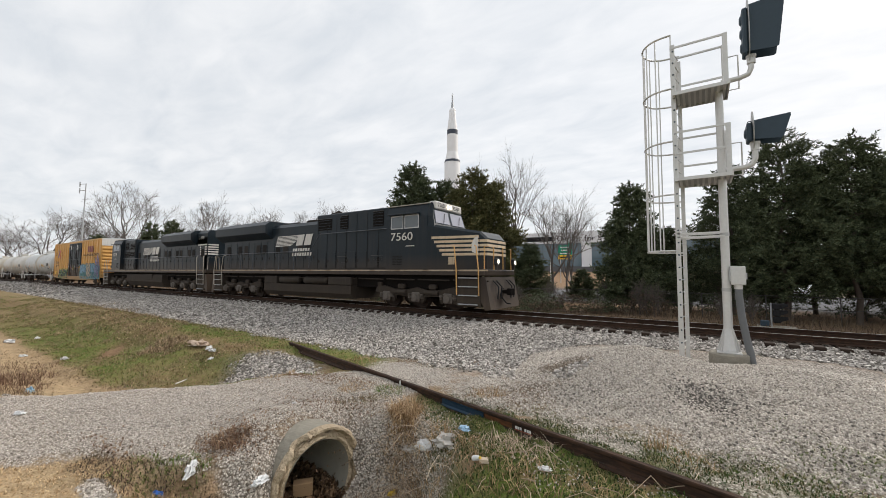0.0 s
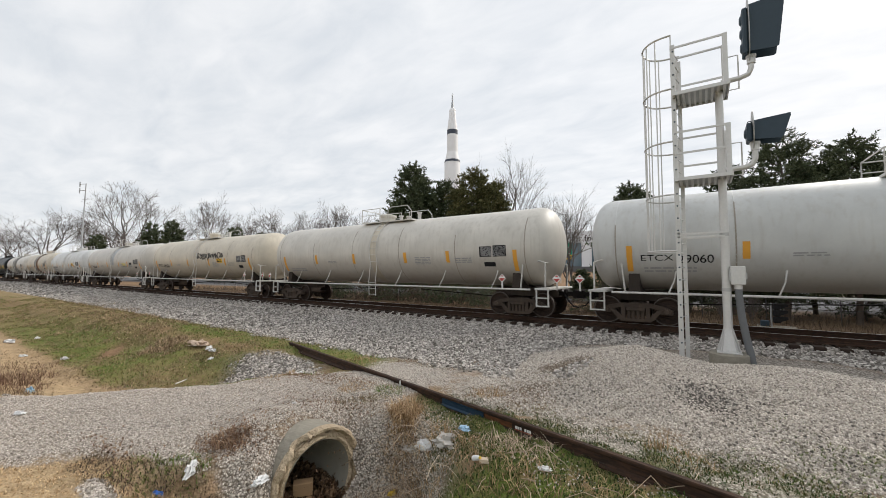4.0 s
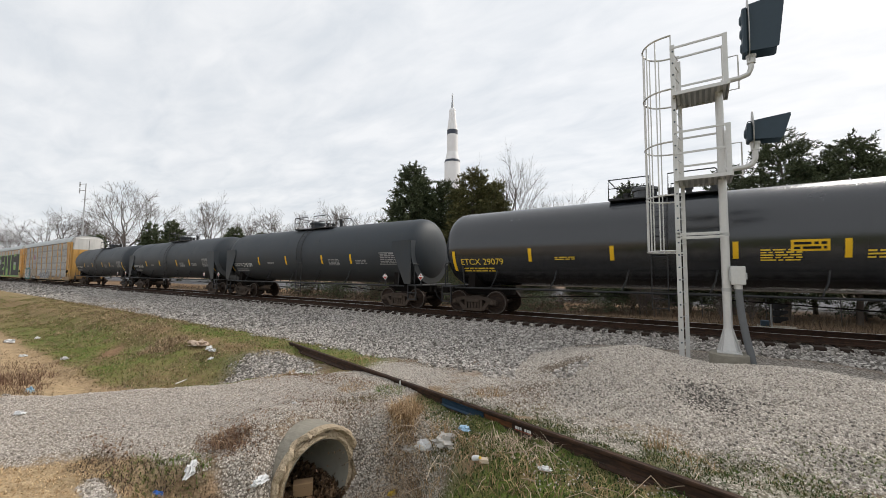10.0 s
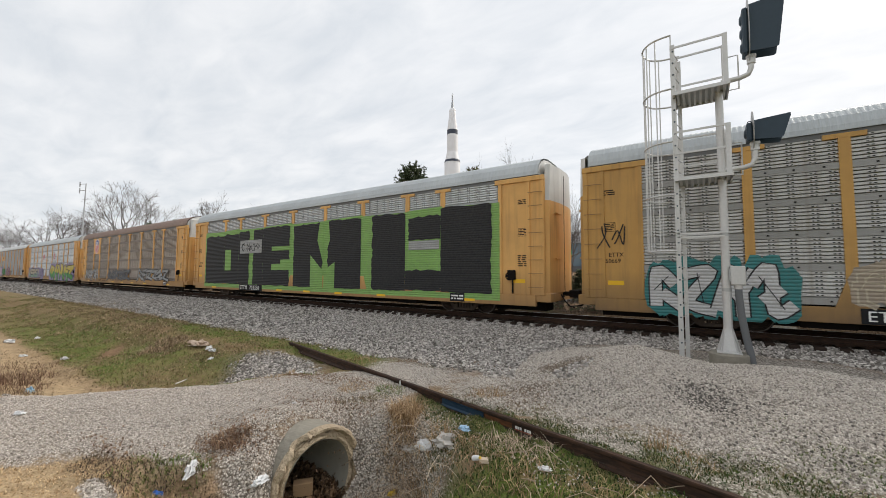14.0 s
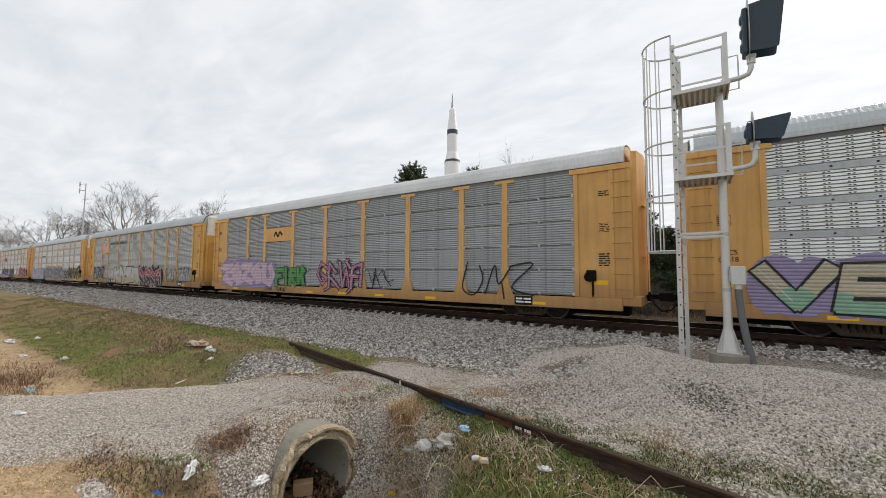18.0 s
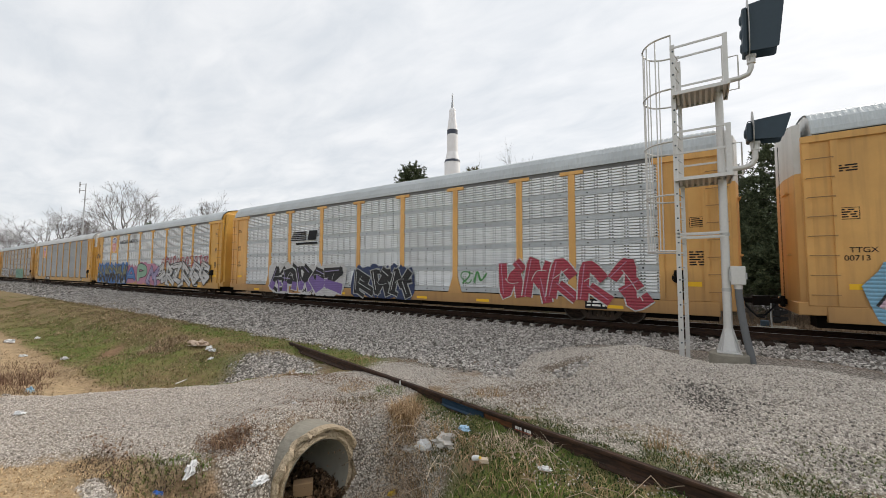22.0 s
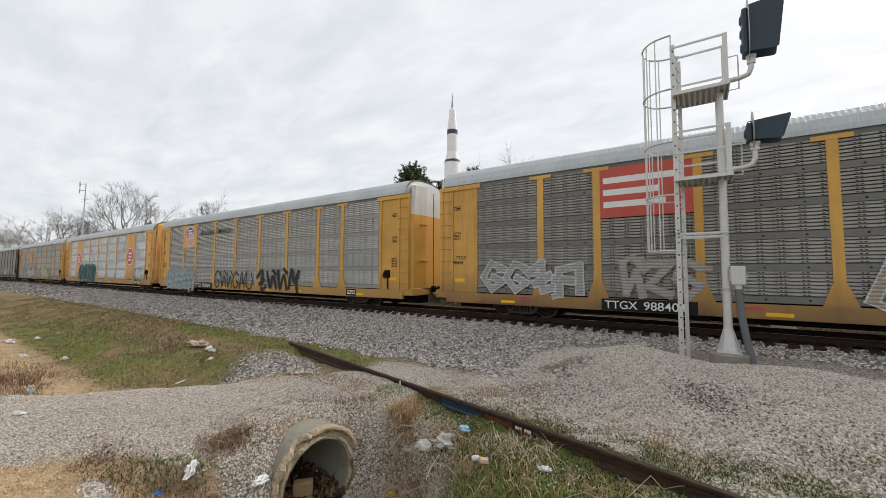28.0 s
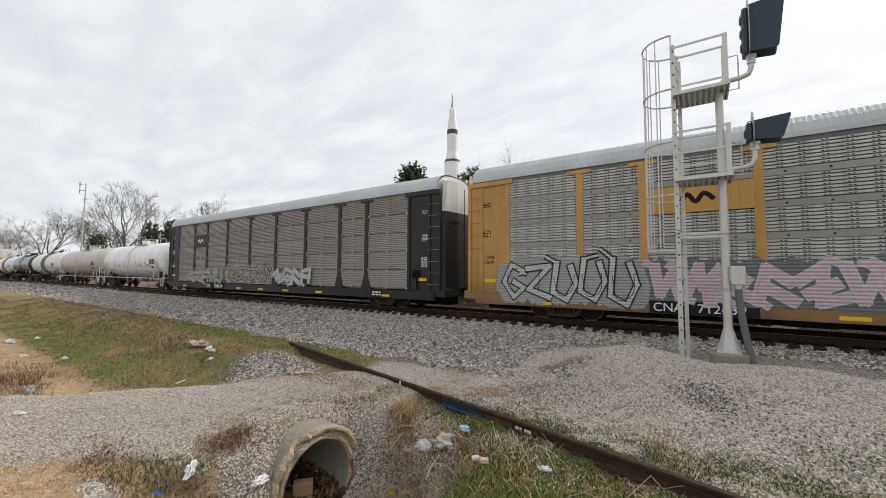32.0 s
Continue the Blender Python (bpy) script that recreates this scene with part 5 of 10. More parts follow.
# ---- grass, weeds and brush ----
def make_grass():
    g = np.random.default_rng(21)

    def field(name, label, n, x0, x1, y0, y1, zone, cut, hlo, hhi, w, mat, lean=0.5):
        x, y = g.uniform(x0, x1, n), g.uniform(y0, y1, n)
        zz = zones(x, y)
        keep = (zz[zone] * (1 - zz["gravel"]) * (1 - zz["ballast"])) > cut * (0.4 + 0.6 * g.random(n))
        x, y = x[keep], y[keep]
        v, f = blades(g, x, y, land(x, y) - 0.01, g.uniform(hlo, hhi, len(x)), np.full(len(x), w), lean)
        tagged(new(name, soup(name, v, f, mat)), label, "grass", kind="stuff")

    field("ditch_grass", "short green winter grass in the ditch", 62000, -4.8, 2.5, 2.6, 6.6, "grass", 0.30, 0.02, 0.07, 0.011, DITCH_GREEN, 0.9)
    field("bank_grass", "patchy green grass on the ditch bank", 60000, -50, -7, 2.2, 8.4, "grass", 0.34, 0.02, 0.06, 0.022, GRASS_GREEN, 1.1)
    field("dry_bank_grass", "dry straw-coloured grass on the bank", 34000, -50, -7, -1.5, 8.2, "dry", 0.45, 0.015, 0.07, 0.02, STRAW_DULL, 1.2)
    field("rough_bank_grass", "rough olive and brown grass tufts on the bank", 22000, -44, -9, 3.4, 8.2, "grass", 0.22, 0.05, 0.16, 0.013, BANK_OLIVE, 1.3)
    field("dry_ditch_grass", "dry straw among the green of the ditch", 1600, -4.9, 2.5, 2.4, 6.7, "dry", 0.3, 0.03, 0.10, 0.009, STRAW_DULL, 1.2)
    field("straw_patch", "pale trampled straw beside the drive", 8000, -7.4, -4.4, -0.2, 1.6, "dry", 0.8, 0.015, 0.05, 0.012, GRASS_DRY, 1.2)

    def clumps(name, label, spots, mat, w):
        sets = []
        for x, y, r, n, h, lean in spots:
            a, q = g.random(n) * 6.283, np.sqrt(g.random(n)) * r
            px, py = x + q * np.cos(a), y + q * np.sin(a)
            sets.append(blades(g, px, py, land(px, py) - 0.02, h * g.uniform(0.4, 1.1, n), np.full(n, w), lean))
        v, f = join(sets)
        tagged(new(name, soup(name, v, f, mat)), label, "weeds", kind="stuff")

    clumps("dry_tufts", "long bent dry grass tufts", [(-4.05, 4.95, 0.25, 700, 0.30, 1.2), (-3.9, 4.65, 0.22, 500, 0.28, 1.25), (-3.55, 4.3, 0.25, 260, 0.26, 1.2), (-3.45, 3.95, 0.4, 250, 0.26, 1.3), (-3.3, 4.6, 0.3, 260, 0.28, 1.1), (-2.8, 4.55, 0.3, 150, 0.16, 1.3), (-2.1, 4.35, 0.4, 160, 0.16, 1.2), (-1.5, 4.35, 0.4, 120, 0.16, 1.2), (-0.55, 5.75, 0.14, 40, 0.25, 0.8), (-0.2, 5.6, 0.3, 60, 0.16, 1.1), (-0.8, 4.4, 0.4, 110, 0.16, 1.2), (-4.85, 1.72, 0.3, 260, 0.16, 1.1), (-4.4, 1.9, 0.3, 300, 0.18, 1.0), (-5.6, 5.3, 0.35, 300, 0.10, 1.2), (-8.2, 5.2, 0.5, 300, 0.14, 1.2), (-3.4, 6.6, 0.35, 200, 0.18, 0.9), (-7.4, 7.1, 0.5, 250, 0.16, 1.0)], TUFT, 0.009)
    clumps("dead_weed_tangle", "tangled grey-brown dead weeds beside the pipe", [(-3.85, 4.4, 0.28, 200, 0.26, 1.45), (-3.7, 4.62, 0.26, 160, 0.24, 1.45), (-3.5, 4.25, 0.3, 160, 0.26, 1.4), (-3.9, 4.05, 0.3, 120, 0.24, 1.45), (-1.9, 4.9, 0.3, 140, 0.2, 1.4), (-2.3, 4.75, 0.3, 140, 0.2, 1.4)], DEAD_WEED, 0.007)
    clumps("bank_tufts", "tan bent grass tufts on the bank", [(-15.2, 5.6, 0.7, 900, 0.24, 1.4), (-19.0, 6.4, 1.4, 700, 0.2, 1.4), (-23.5, 6.4, 2.0, 900, 0.2, 1.4), (-28.0, 6.6, 2.4, 900, 0.2, 1.4), (-34.0, 6.5, 3.0, 800, 0.2, 1.4), (-12.0, 3.7, 0.9, 500, 0.1, 1.4), (-16.0, 3.4, 1.6, 700, 0.1, 1.4), (-14.4, 5.6, 0.6, 500, 0.14, 1.4), (-17.5, 6.1, 0.9, 400, 0.14, 1.4), (-21, 6.3, 1.6, 400, 0.14, 1.4), (-12.6, 5.4, 0.7, 400, 0.10, 1.4), (-24, 6.5, 1.8, 400, 0.15, 1.3), (-30, 6.6, 2.5, 500, 0.15, 1.3), (-12.4, 1.75, 0.5, 420, 0.20, 1.0), (-11.8, 6.2, 0.7, 450, 0.10, 1.4), (-15.0, 2.9, 1.2, 700, 0.08, 1.4), (-19.0, 2.9, 1.6, 700, 0.10, 1.4)], STRAW_DULL, 0.018)
    clumps("dark_weeds", "dark dead weeds on the gravel's edge", [(-5.7, 1.65, 0.28, 330, 0.08, 1.2), (-5.25, 1.78, 0.3, 420, 0.10, 1.2), (-4.85, 1.95, 0.3, 420, 0.11, 1.2), (-4.45, 2.15, 0.25, 300, 0.12, 1.1), (-6.1, 1.55, 0.2, 300, 0.07, 1.1), (-3.85, 2.5, 0.2, 200, 0.16, 1.0), (-5.5, 4.6, 0.5, 320, 0.07, 1.2), (-4.9, 4.7, 0.4, 320, 0.08, 1.2), (-22.0, 6.7, 1.6, 500, 0.16, 1.1), (-26.0, 6.8, 1.8, 400, 0.16, 1.1), (-12.2, 3.9, 0.5, 200, 0.08, 1.1), (-10.4, 4.0, 0.6, 300, 0.08, 1.1), (-3.0, 7.2, 0.4, 260, 0.07, 1.2), (1.2, 6.2, 0.5, 260, 0.07, 1.2), (0.3, 5.9, 0.4, 200, 0.08, 1.0)], WEED_DARK, 0.008)
    clumps("brown_weed", "brown leafy dead weed on the gravel", [(-5.15, 2.72, 0.24, 260, 0.13, 1.25), (-5.0, 2.62, 0.16, 90, 0.15, 1.2)], RUSTY_WEED, 0.014)
    clumps("twiggy_weeds", "brown twiggy weeds at the drive's edge", [(-14.3, 2.05, 0.5, 350, 0.30, 1.1), (-13.5, 2.1, 0.5, 260, 0.2, 1.2), (-15.2, 2.4, 0.7, 300, 0.26, 1.1), (-16.5, 2.6, 0.9, 250, 0.2, 1.2)], RUSTY_WEED, 0.011)
    clumps("green_weeds", "low green weeds at the pile's foot", [(-0.4, 5.7, 0.3, 260, 0.07, 1.0), (0.5, 5.9, 0.4, 300, 0.07, 1.0), (1.3, 6.3, 0.5, 500, 0.08, 1.0), (1.9, 6.5, 0.4, 300, 0.10, 1.0), (-3.5, 6.7, 0.4, 260, 0.06, 1.0), (-2.2, 6.5, 0.3, 160, 0.06, 1.0), (-4.9, 5.5, 0.3, 300, 0.09, 1.0), (-4.6, 1.5, 0.4, 300, 0.10, 0.9), (0.9, 6.9, 0.4, 200, 0.06, 1.0), (-5.0, 2.0, 0.35, 460, 0.10, 1.0), (-5.5, 1.8, 0.25, 200, 0.08, 1.0)], GRASS_GREEN, 0.010)
    clumps("leafy_weeds", "small leafy green weeds on the foot of the pile", [(1.15, 5.5, 0.22, 150, 0.045, 1.4), (1.75, 5.75, 0.2, 160, 0.045, 1.4), (2.3, 6.1, 0.3, 220, 0.05, 1.4), (1.9, 6.45, 0.25, 120, 0.045, 1.4), (0.2, 5.3, 0.3, 120, 0.045, 1.4), (-2.9, 4.9, 0.3, 260, 0.05, 1.3), (-2.2, 4.5, 0.4, 300, 0.05, 1.3), (-1.2, 4.6, 0.3, 220, 0.05, 1.3)], LEAFY, 0.022)
    clumps("drive_weeds", "flat brown weeds pressed into the drive's edge", [(-7.6, 4.7, 0.35, 420, 0.05, 1.5), (-7.3, 5.1, 0.4, 520, 0.05, 1.5), (-7.0, 5.5, 0.35, 380, 0.05, 1.5), (-6.5, 5.7, 0.3, 260, 0.05, 1.5)], RUSTY_WEED, 0.016)
    clumps("moss_tufts", "low olive moss and grass on the gravel", [(-5.1, 4.55, 0.16, 200, 0.05, 1.3), (-4.95, 4.85, 0.2, 320, 0.06, 1.3), (-4.8, 5.1, 0.16, 200, 0.06, 1.3)], BANK_OLIVE, 0.010)
    # wiry dead stems arching over the ditch
    rng = random.Random(17)
    s = Shape()
    for k in range(150):
        x, y = (rng.uniform(-3.9, 0.4), rng.uniform(3.8, 4.9)) if k < 50 else (rng.gauss(-3.7, 0.2), rng.gauss(4.4, 0.25))
        a, ln = rng.uniform(0, 6.28), rng.uniform(0.25, 0.65)
        z = float(land(x, y))
        s.tube([(x, y, z), (x + math.cos(a) * ln * 0.35, y + math.sin(a) * ln * 0.35, z + ln * rng.uniform(0.15, 0.4)), (x + math.cos(a) * ln * 0.75, y + math.sin(a) * ln * 0.75, z + ln * rng.uniform(0.1, 0.35)), (x + math.cos(a) * ln, y + math.sin(a) * ln, z + 0.03)], 0.004, 4)
    tagged(new("dead_stems", s.mesh("dead_stems", DEAD_WEED, 50)), "pale wiry dead stems arching over the grass", "weeds", kind="stuff")
    # brush along the far fence
    n = 15000
    x, y = g.uniform(-75, 16, n), 28.2 - 4.6 * g.random(n) ** 1.6
    h = g.uniform(0.25, 1.5, n) * (0.45 + 0.55 * np.sin(x * 0.9 + np.sin(x * 2.3)) ** 2)
    v, f = blades(g, x, y, land(x, y), h, np.full(n, 0.011), 1.0)
    tagged(new("fence_brush", soup("fence_brush", v, f, BRUSH)), "brown leafless brush along the fence", "brush", kind="stuff")
    n = 14000
    x, y = g.uniform(-50, 12, n), g.uniform(18.6, 24, n)
    v, f = blades(g, x, y, land(x, y), g.uniform(0.04, 0.22, n), np.full(n, 0.025), 1.1)
    tagged(new("verge_straw", soup("verge_straw", v, f, VERGE)), "dead brown grass on the far verge", "grass", kind="stuff")


make_grass()


# ---- trees ----
def cedar_mesh(seed, h, r, leaves, mat, base=0.17, coarse=1.0):
    """Trunk mesh and crown mesh of a red cedar: limbs set with feathery twigs, each a brush of narrow scale-leaf sprays."""
    rng = np.random.default_rng(seed)
    trunk = Shape()
    k = 7
    pts = [(0.12 * math.sin(i * 1.3 + seed), 0.12 * math.cos(i * 1.7 + seed), h * 0.97 * i / k) for i in range(k + 1)]
    pts[0] = (0, 0, -0.3)
    trunk.tube(pts, [h * 0.0125 * (1 - i / (k + 0.4)) + 0.012 for i in range(k + 1)], 8)
    starts, tips = [], []
    nl = 170
    lobes = rng.uniform(0.72, 1.18, 9)
    for i in range(nl):
        t = (i + rng.random()) / nl
        z = h * (base + (0.99 - base) * t)
        a = i * 2.39996 + rng.normal() * 0.3
        lobe = lobes[int(a * 1.3 + t * 5) % 9]
        reach = r * (1 - t) ** 0.62 * (0.70 + 0.42 * rng.random()) * lobe * (0.55 + 4.5 * t if t < 0.10 else 1) + 0.15
        d = np.array([math.cos(a), math.sin(a), 0.0])
        rise = rng.uniform(-0.05, 0.40) * (1 if t > 0.3 else 0.5) + 0.5 * max(0, t - 0.7)
        foot = np.array([0, 0, z])
        tip = foot + d * reach + np.array([0, 0, reach * rise])
        starts.append(foot)
        tips.append(tip)
        if i % 2 == 0 and t < 0.85:
            trunk.tube([tuple(foot), tuple((foot + tip) / 2 - np.array([0, 0, 0.04 * reach])), tuple(tip * 0.95 + foot * 0.05)], [0.026 * h / 10, 0.016 * h / 10, 0.005], 4)
    starts, tips = np.array(starts), np.array(tips)
    lens = np.linalg.norm(tips - starts, axis=1)
    nt = max(260, leaves // 30)
    li = rng.choice(nl, nt, p=lens / lens.sum())
    t = 0.22 + 0.80 * rng.random(nt) ** 0.7
    axis = (tips - starts)[li] / lens[li][:, None]
    c0 = starts[li] + (tips - starts)[li] * t[:, None] + rng.normal(size=(nt, 3)) * (0.07 * lens[li])[:, None]
    way = axis * 0.9 + rng.normal(size=(nt, 3)) * 0.55 + np.array([0, 0, 0.15])
    way /= np.linalg.norm(way, axis=1)[:, None]
    tl = (0.30 + 0.45 * rng.random(nt)) * (h / 10) ** 0.5 * (0.7 + 0.3 * coarse)
    ti = rng.integers(0, nt, leaves)
    u = rng.random(leaves)
    c = c0[ti] + way[ti] * (tl[ti] * u)[:, None] + rng.normal(size=(leaves, 3)) * (0.055 * coarse * (h / 10) ** 0.5 * (1.2 - 0.8 * u))[:, None]
    dirs = way[ti] * 0.75 + rng.normal(size=(leaves, 3)) * 0.5
    dirs /= np.linalg.norm(dirs, axis=1)[:, None]
    side = np.cross(dirs, rng.normal(size=(leaves, 3)))
    side /= np.linalg.norm(side, axis=1)[:, None]
    ln, w = (0.08 + 0.11 * rng.random(leaves)) * coarse * (h / 10) ** 0.5, (0.018 + 0.024 * rng.random(leaves)) * coarse * (h / 10) ** 0.5
    v = np.stack([c - side * w[:, None], c + side * w[:, None], c + dirs * ln[:, None]], 1).reshape(-1, 3)
    f = (np.arange(leaves)[:, None] * 3 + np.arange(3)[None])
    return trunk.mesh("trunk", BARK, 50), soup("crown", v, f, mat)


def bare_mesh(seed, h, r, stems=1, twigs=6, thin=0.012):
    """A leafless tree with a wide rounded crown: limbs that fork low into ever thinner twigs; h high, r across to each side."""
    rng = random.Random(seed)
    trunk, crown = Shape(), Shape()

    def grow(p, d, ln, rad, depth):
        mid = p + d * ln * 0.5 + Vector((rng.uniform(-1, 1), rng.uniform(-1, 1), rng.uniform(-0.2, 0.7))) * ln * 0.09
        q = p + d * ln
        big = depth >= twigs - 1
        (trunk if big else crown).tube([p, mid, q] if depth else [p, q], [max(thin, rad), max(thin, rad * 0.85), max(thin * 0.8, rad * 0.7)] if depth else [max(thin, rad * 0.8), thin * 0.7], 6 if big else 3, caps=False)
        if depth == 0:
            return
        kids = 4 if depth == twigs else rng.choice((2, 3, 3)) if depth > 1 else rng.choice((4, 5, 5))
        turn = rng.uniform(0, 6.28)
        flat = Vector((-d.y, d.x, 0)) if abs(d.z) < 0.99 else Vector((1, 0, 0))
        flat.normalize()
        other = d.cross(flat)
        for j in range(kids):
            a = turn + j * 2.4 + rng.uniform(-0.5, 0.5)
            side = flat * math.cos(a) + other * math.sin(a)
            open_ = rng.uniform(0.35, 0.95) * (1.0 if depth > 1 else 1.5) if j else rng.uniform(0.1, 0.35)
            e = (d + side * open_ + Vector((0, 0, 0.16))).normalized()
            start = p + (q - p) * rng.uniform(0.45, 1.0) if j else q
            grow(start, e, ln * rng.uniform(0.60, 0.86), rad * rng.uniform(0.5, 0.68), depth - 1)

    for s in range(stems):
        lean = Vector((rng.uniform(-1, 1) * 0.3, rng.uniform(-1, 1) * 0.3, 1)).normalized() if stems > 1 else Vector((0.03, 0.02, 1)).normalized()
        grow(Vector((rng.uniform(-0.3, 0.3) * (stems > 1), rng.uniform(-0.3, 0.3) * (stems > 1), 0)), lean, h * 0.22, h * 0.0085 + 0.02, twigs)
    p = np.array(crown.v)
    k, m = h / np.percentile(p[:, 2], 99.7), r / np.percentile(np.hypot(p[:, 0], p[:, 1]), 92)
    for sh in (trunk, crown):
        sh.v = [(x * m, y * m, z * k - 0.2) for x, y, z in sh.v]
    return trunk.mesh("trunk", TWIG, 50), crown.mesh("crown", TWIG)


def plant(name, label, cat, meshes, x, y, size, turn, group=""):
    z = float(land(x, y))
    ob = thing(name, label, cat, Matrix.Translation((x, y, z)) @ Matrix.Rotation(radians(turn), 4, "Z"), group)
    ob.scale = size
    for me, pn in zip(meshes, ("trunk", "crown")):
        part(pn, me, None, ob)
    return ob


def make_trees():
    near = [cedar_mesh(q, 10.0, 2.6, 70000, CEDAR, low) for q, low in ((1, 0.10), (2, 0.19), (3, 0.13))]
    full = [cedar_mesh(s, 10.0, 2.6, 60000, CEDAR, 0.05, 1.35) for s in (4, 5)]
    olive = cedar_mesh(7, 10.0, 2.6, 56000, CEDAR_OLIVE, 0.06, 1.35)
    dark = "dark green cedar beside the track, dense to the ground"
    for k, (x, y, h, r) in enumerate(((4.1, 29.9, 11.0, 3.0), (6.9, 29.4, 10.0, 2.9), (9.2, 30.3, 9.4, 2.8), (1.8, 32.1, 9.7, 2.8), (6.3, 35.1, 9.9, 2.8), (-4.0, 29.5, 8.6, 2.5), (10.8, 38.5, 10.0, 3.0), (12.8, 31, 9.5, 3.0), (-2.2, 33.0, 6.0, 2.2), (3.2, 36.5, 8.6, 2.9))):
        plant("cedar_tree", dark, "tree", full[k % 2] if x < 0 else near[k % 3], x, y, (r / 2.6, r / 2.6, h / 10), k * 67, "cedars behind the fence")
    for k, (x, y, h, r, m) in enumerate(((-28.4, 35.5, 15.1, 4.6, full[1]), (-26.0, 38.6, 13.6, 4.2, full[0]), (-20.4, 36.2, 13.4, 4.2, olive), (-18.2, 36.7, 12.0, 3.2, olive), (-13.3, 34.4, 5.4, 2.0, full[0]), (-9.3, 37.2, 3.0, 1.5, full[1]), (-32.0, 41.5, 13.0, 2.8, near[0]), (-23.5, 41.0, 11.0, 3.0, near[1]))):
        lab = "olive green cedar across the track" if m is olive else "dark green cedar across the track"
        plant("cedar_tree", lab, "tree", m, x, y, (r / 2.6, r / 2.6, h / 10), 40 + k * 83, "cedars across the track")
    bush = [cedar_mesh(q, 2.0, 1.7, 5000, m, 0.05, 1.3) for q, m in ((31, CEDAR), (32, BRUSH))]
    rng = random.Random(77)
    for k in range(26):
        x, y = -36 + 1.32 * k + rng.uniform(-0.5, 0.5), rng.uniform(24.4, 27.2)
        lab = ("dark evergreen bush along the fence", "brown leafless bush along the fence")[k % 3 == 1]
        g = rng.uniform(0.85, 1.25)
        plant("bush", lab, "bush", bush[1 if k % 3 == 1 else 0], x, y, (g, g, g * rng.uniform(0.9, 1.35) * (0.5 if x > -13 else 1.0)), k * 77, "bushes along the fence")
    for k, (x, y, g) in enumerate(((-0.8, 32.5, 1.3), (0.9, 31.5, 1.1), (2.6, 33.0, 1.4), (3.6, 31.2, 1.0), (7.9, 32.0, 1.2), (9.4, 33.4, 1.5), (11.0, 32.2, 1.3), (-2.6, 31.0, 1.2), (-5.6, 31.6, 1.1))):
        plant("bush", "dark evergreen undergrowth beneath the cedars", "bush", bush[0], x, y, (g, g, g * 1.1), k * 41, "undergrowth beneath the cedars")
    far = cedar_mesh(12, 14.0, 4.0, 22000, CEDAR, 0.06, 2.6)
    for k, (x, y, h, r) in enumerate(((-124.9, 41.7, 15.5, 4.0), (-118.7, 44.5, 15.8, 5.2), (-95.9, 49.4, 13.1, 4.6), (-146.5, 35.8, 12.8, 4.0), (-88, 52, 11.5, 4.5), (-104, 50, 10.5, 5), (-132, 44, 11.5, 5))):
        plant("evergreen_tree", "dark evergreen far beyond the track", "tree", far, x, y, (r / 4, r / 4, h / 14), k * 50, "far evergreens")
    slim = [bare_mesh(q, 16.0, 4.4, 1, 6, 0.006) for q in (44, 47)]
    lab = "leafless grey-brown tree, fine bare twigs against the sky"
    for k, (x, y, top, r) in enumerate(((-19.6, 43.7, 16.8, 4.6), (-15.6, 47.8, 12.6, 4.6), (-25.1, 44.8, 17.0, 2.4), (-11.0, 40.0, 8.4, 2.4), (-13.5, 47.0, 10.4, 2.8))):
        plant("bare_tree", lab, "tree", slim[k % 2], x, y, (r / 3.6, r / 3.6, (top - float(land(x, y))) / 16), 20 + k * 71, "bare trees across the track")
    wide = [bare_mesh(q, 20.0, 9.0, 1, 6, 0.014) for q in (41, 42, 43)]
    for k, (x, y, top, r) in enumerate(((-161.0, 46.3, 32.0, 12.6), (-211.3, 37.0, 25.9, 12.5), (-127.1, 57.6, 24.8, 8.6), (-255.0, 32.0, 21.5, 11.3), (-85.8, 55.8, 17.6, 5.1), (-74.1, 63.5, 19.3, 7.4), (-107.5, 59.2, 18.4, 6.5), (-162.6, 58.1, 21.4, 10.4), (-211.4, 49.1, 24.0, 11.0), (-89.1, 65.6, 18.6, 6.6), (-270, 38, 21, 11), (-185, 50, 19.5, 10), (-117, 63, 17.5, 7), (-63, 64, 16.0, 5.5))):
        plant("bare_tree", "leafless hardwood tree far down the line", "tree", wide[k % 3], x, y, (r / 9, r / 9, (top - float(land(x, y))) / 20), k * 61, "bare trees down the line")


make_trees()


def make_saplings():
    kinds = [bare_mesh(q, 3.4, 0.9, 3, 4, 0.004) for q in (71, 72)]
    rng = random.Random(9)
    for k in range(11):
        x, y = -17.5 + 2.0 * k + rng.uniform(-0.8, 0.8), rng.uniform(26.2, 27.9)
        g = rng.uniform(0.45, 0.85)
        plant("bare_sapling", "thin leafless saplings in the brush by the fence", "sapling", kinds[k % 2], x, y, (g, g, g), k * 53, "saplings along the fence")


make_saplings()


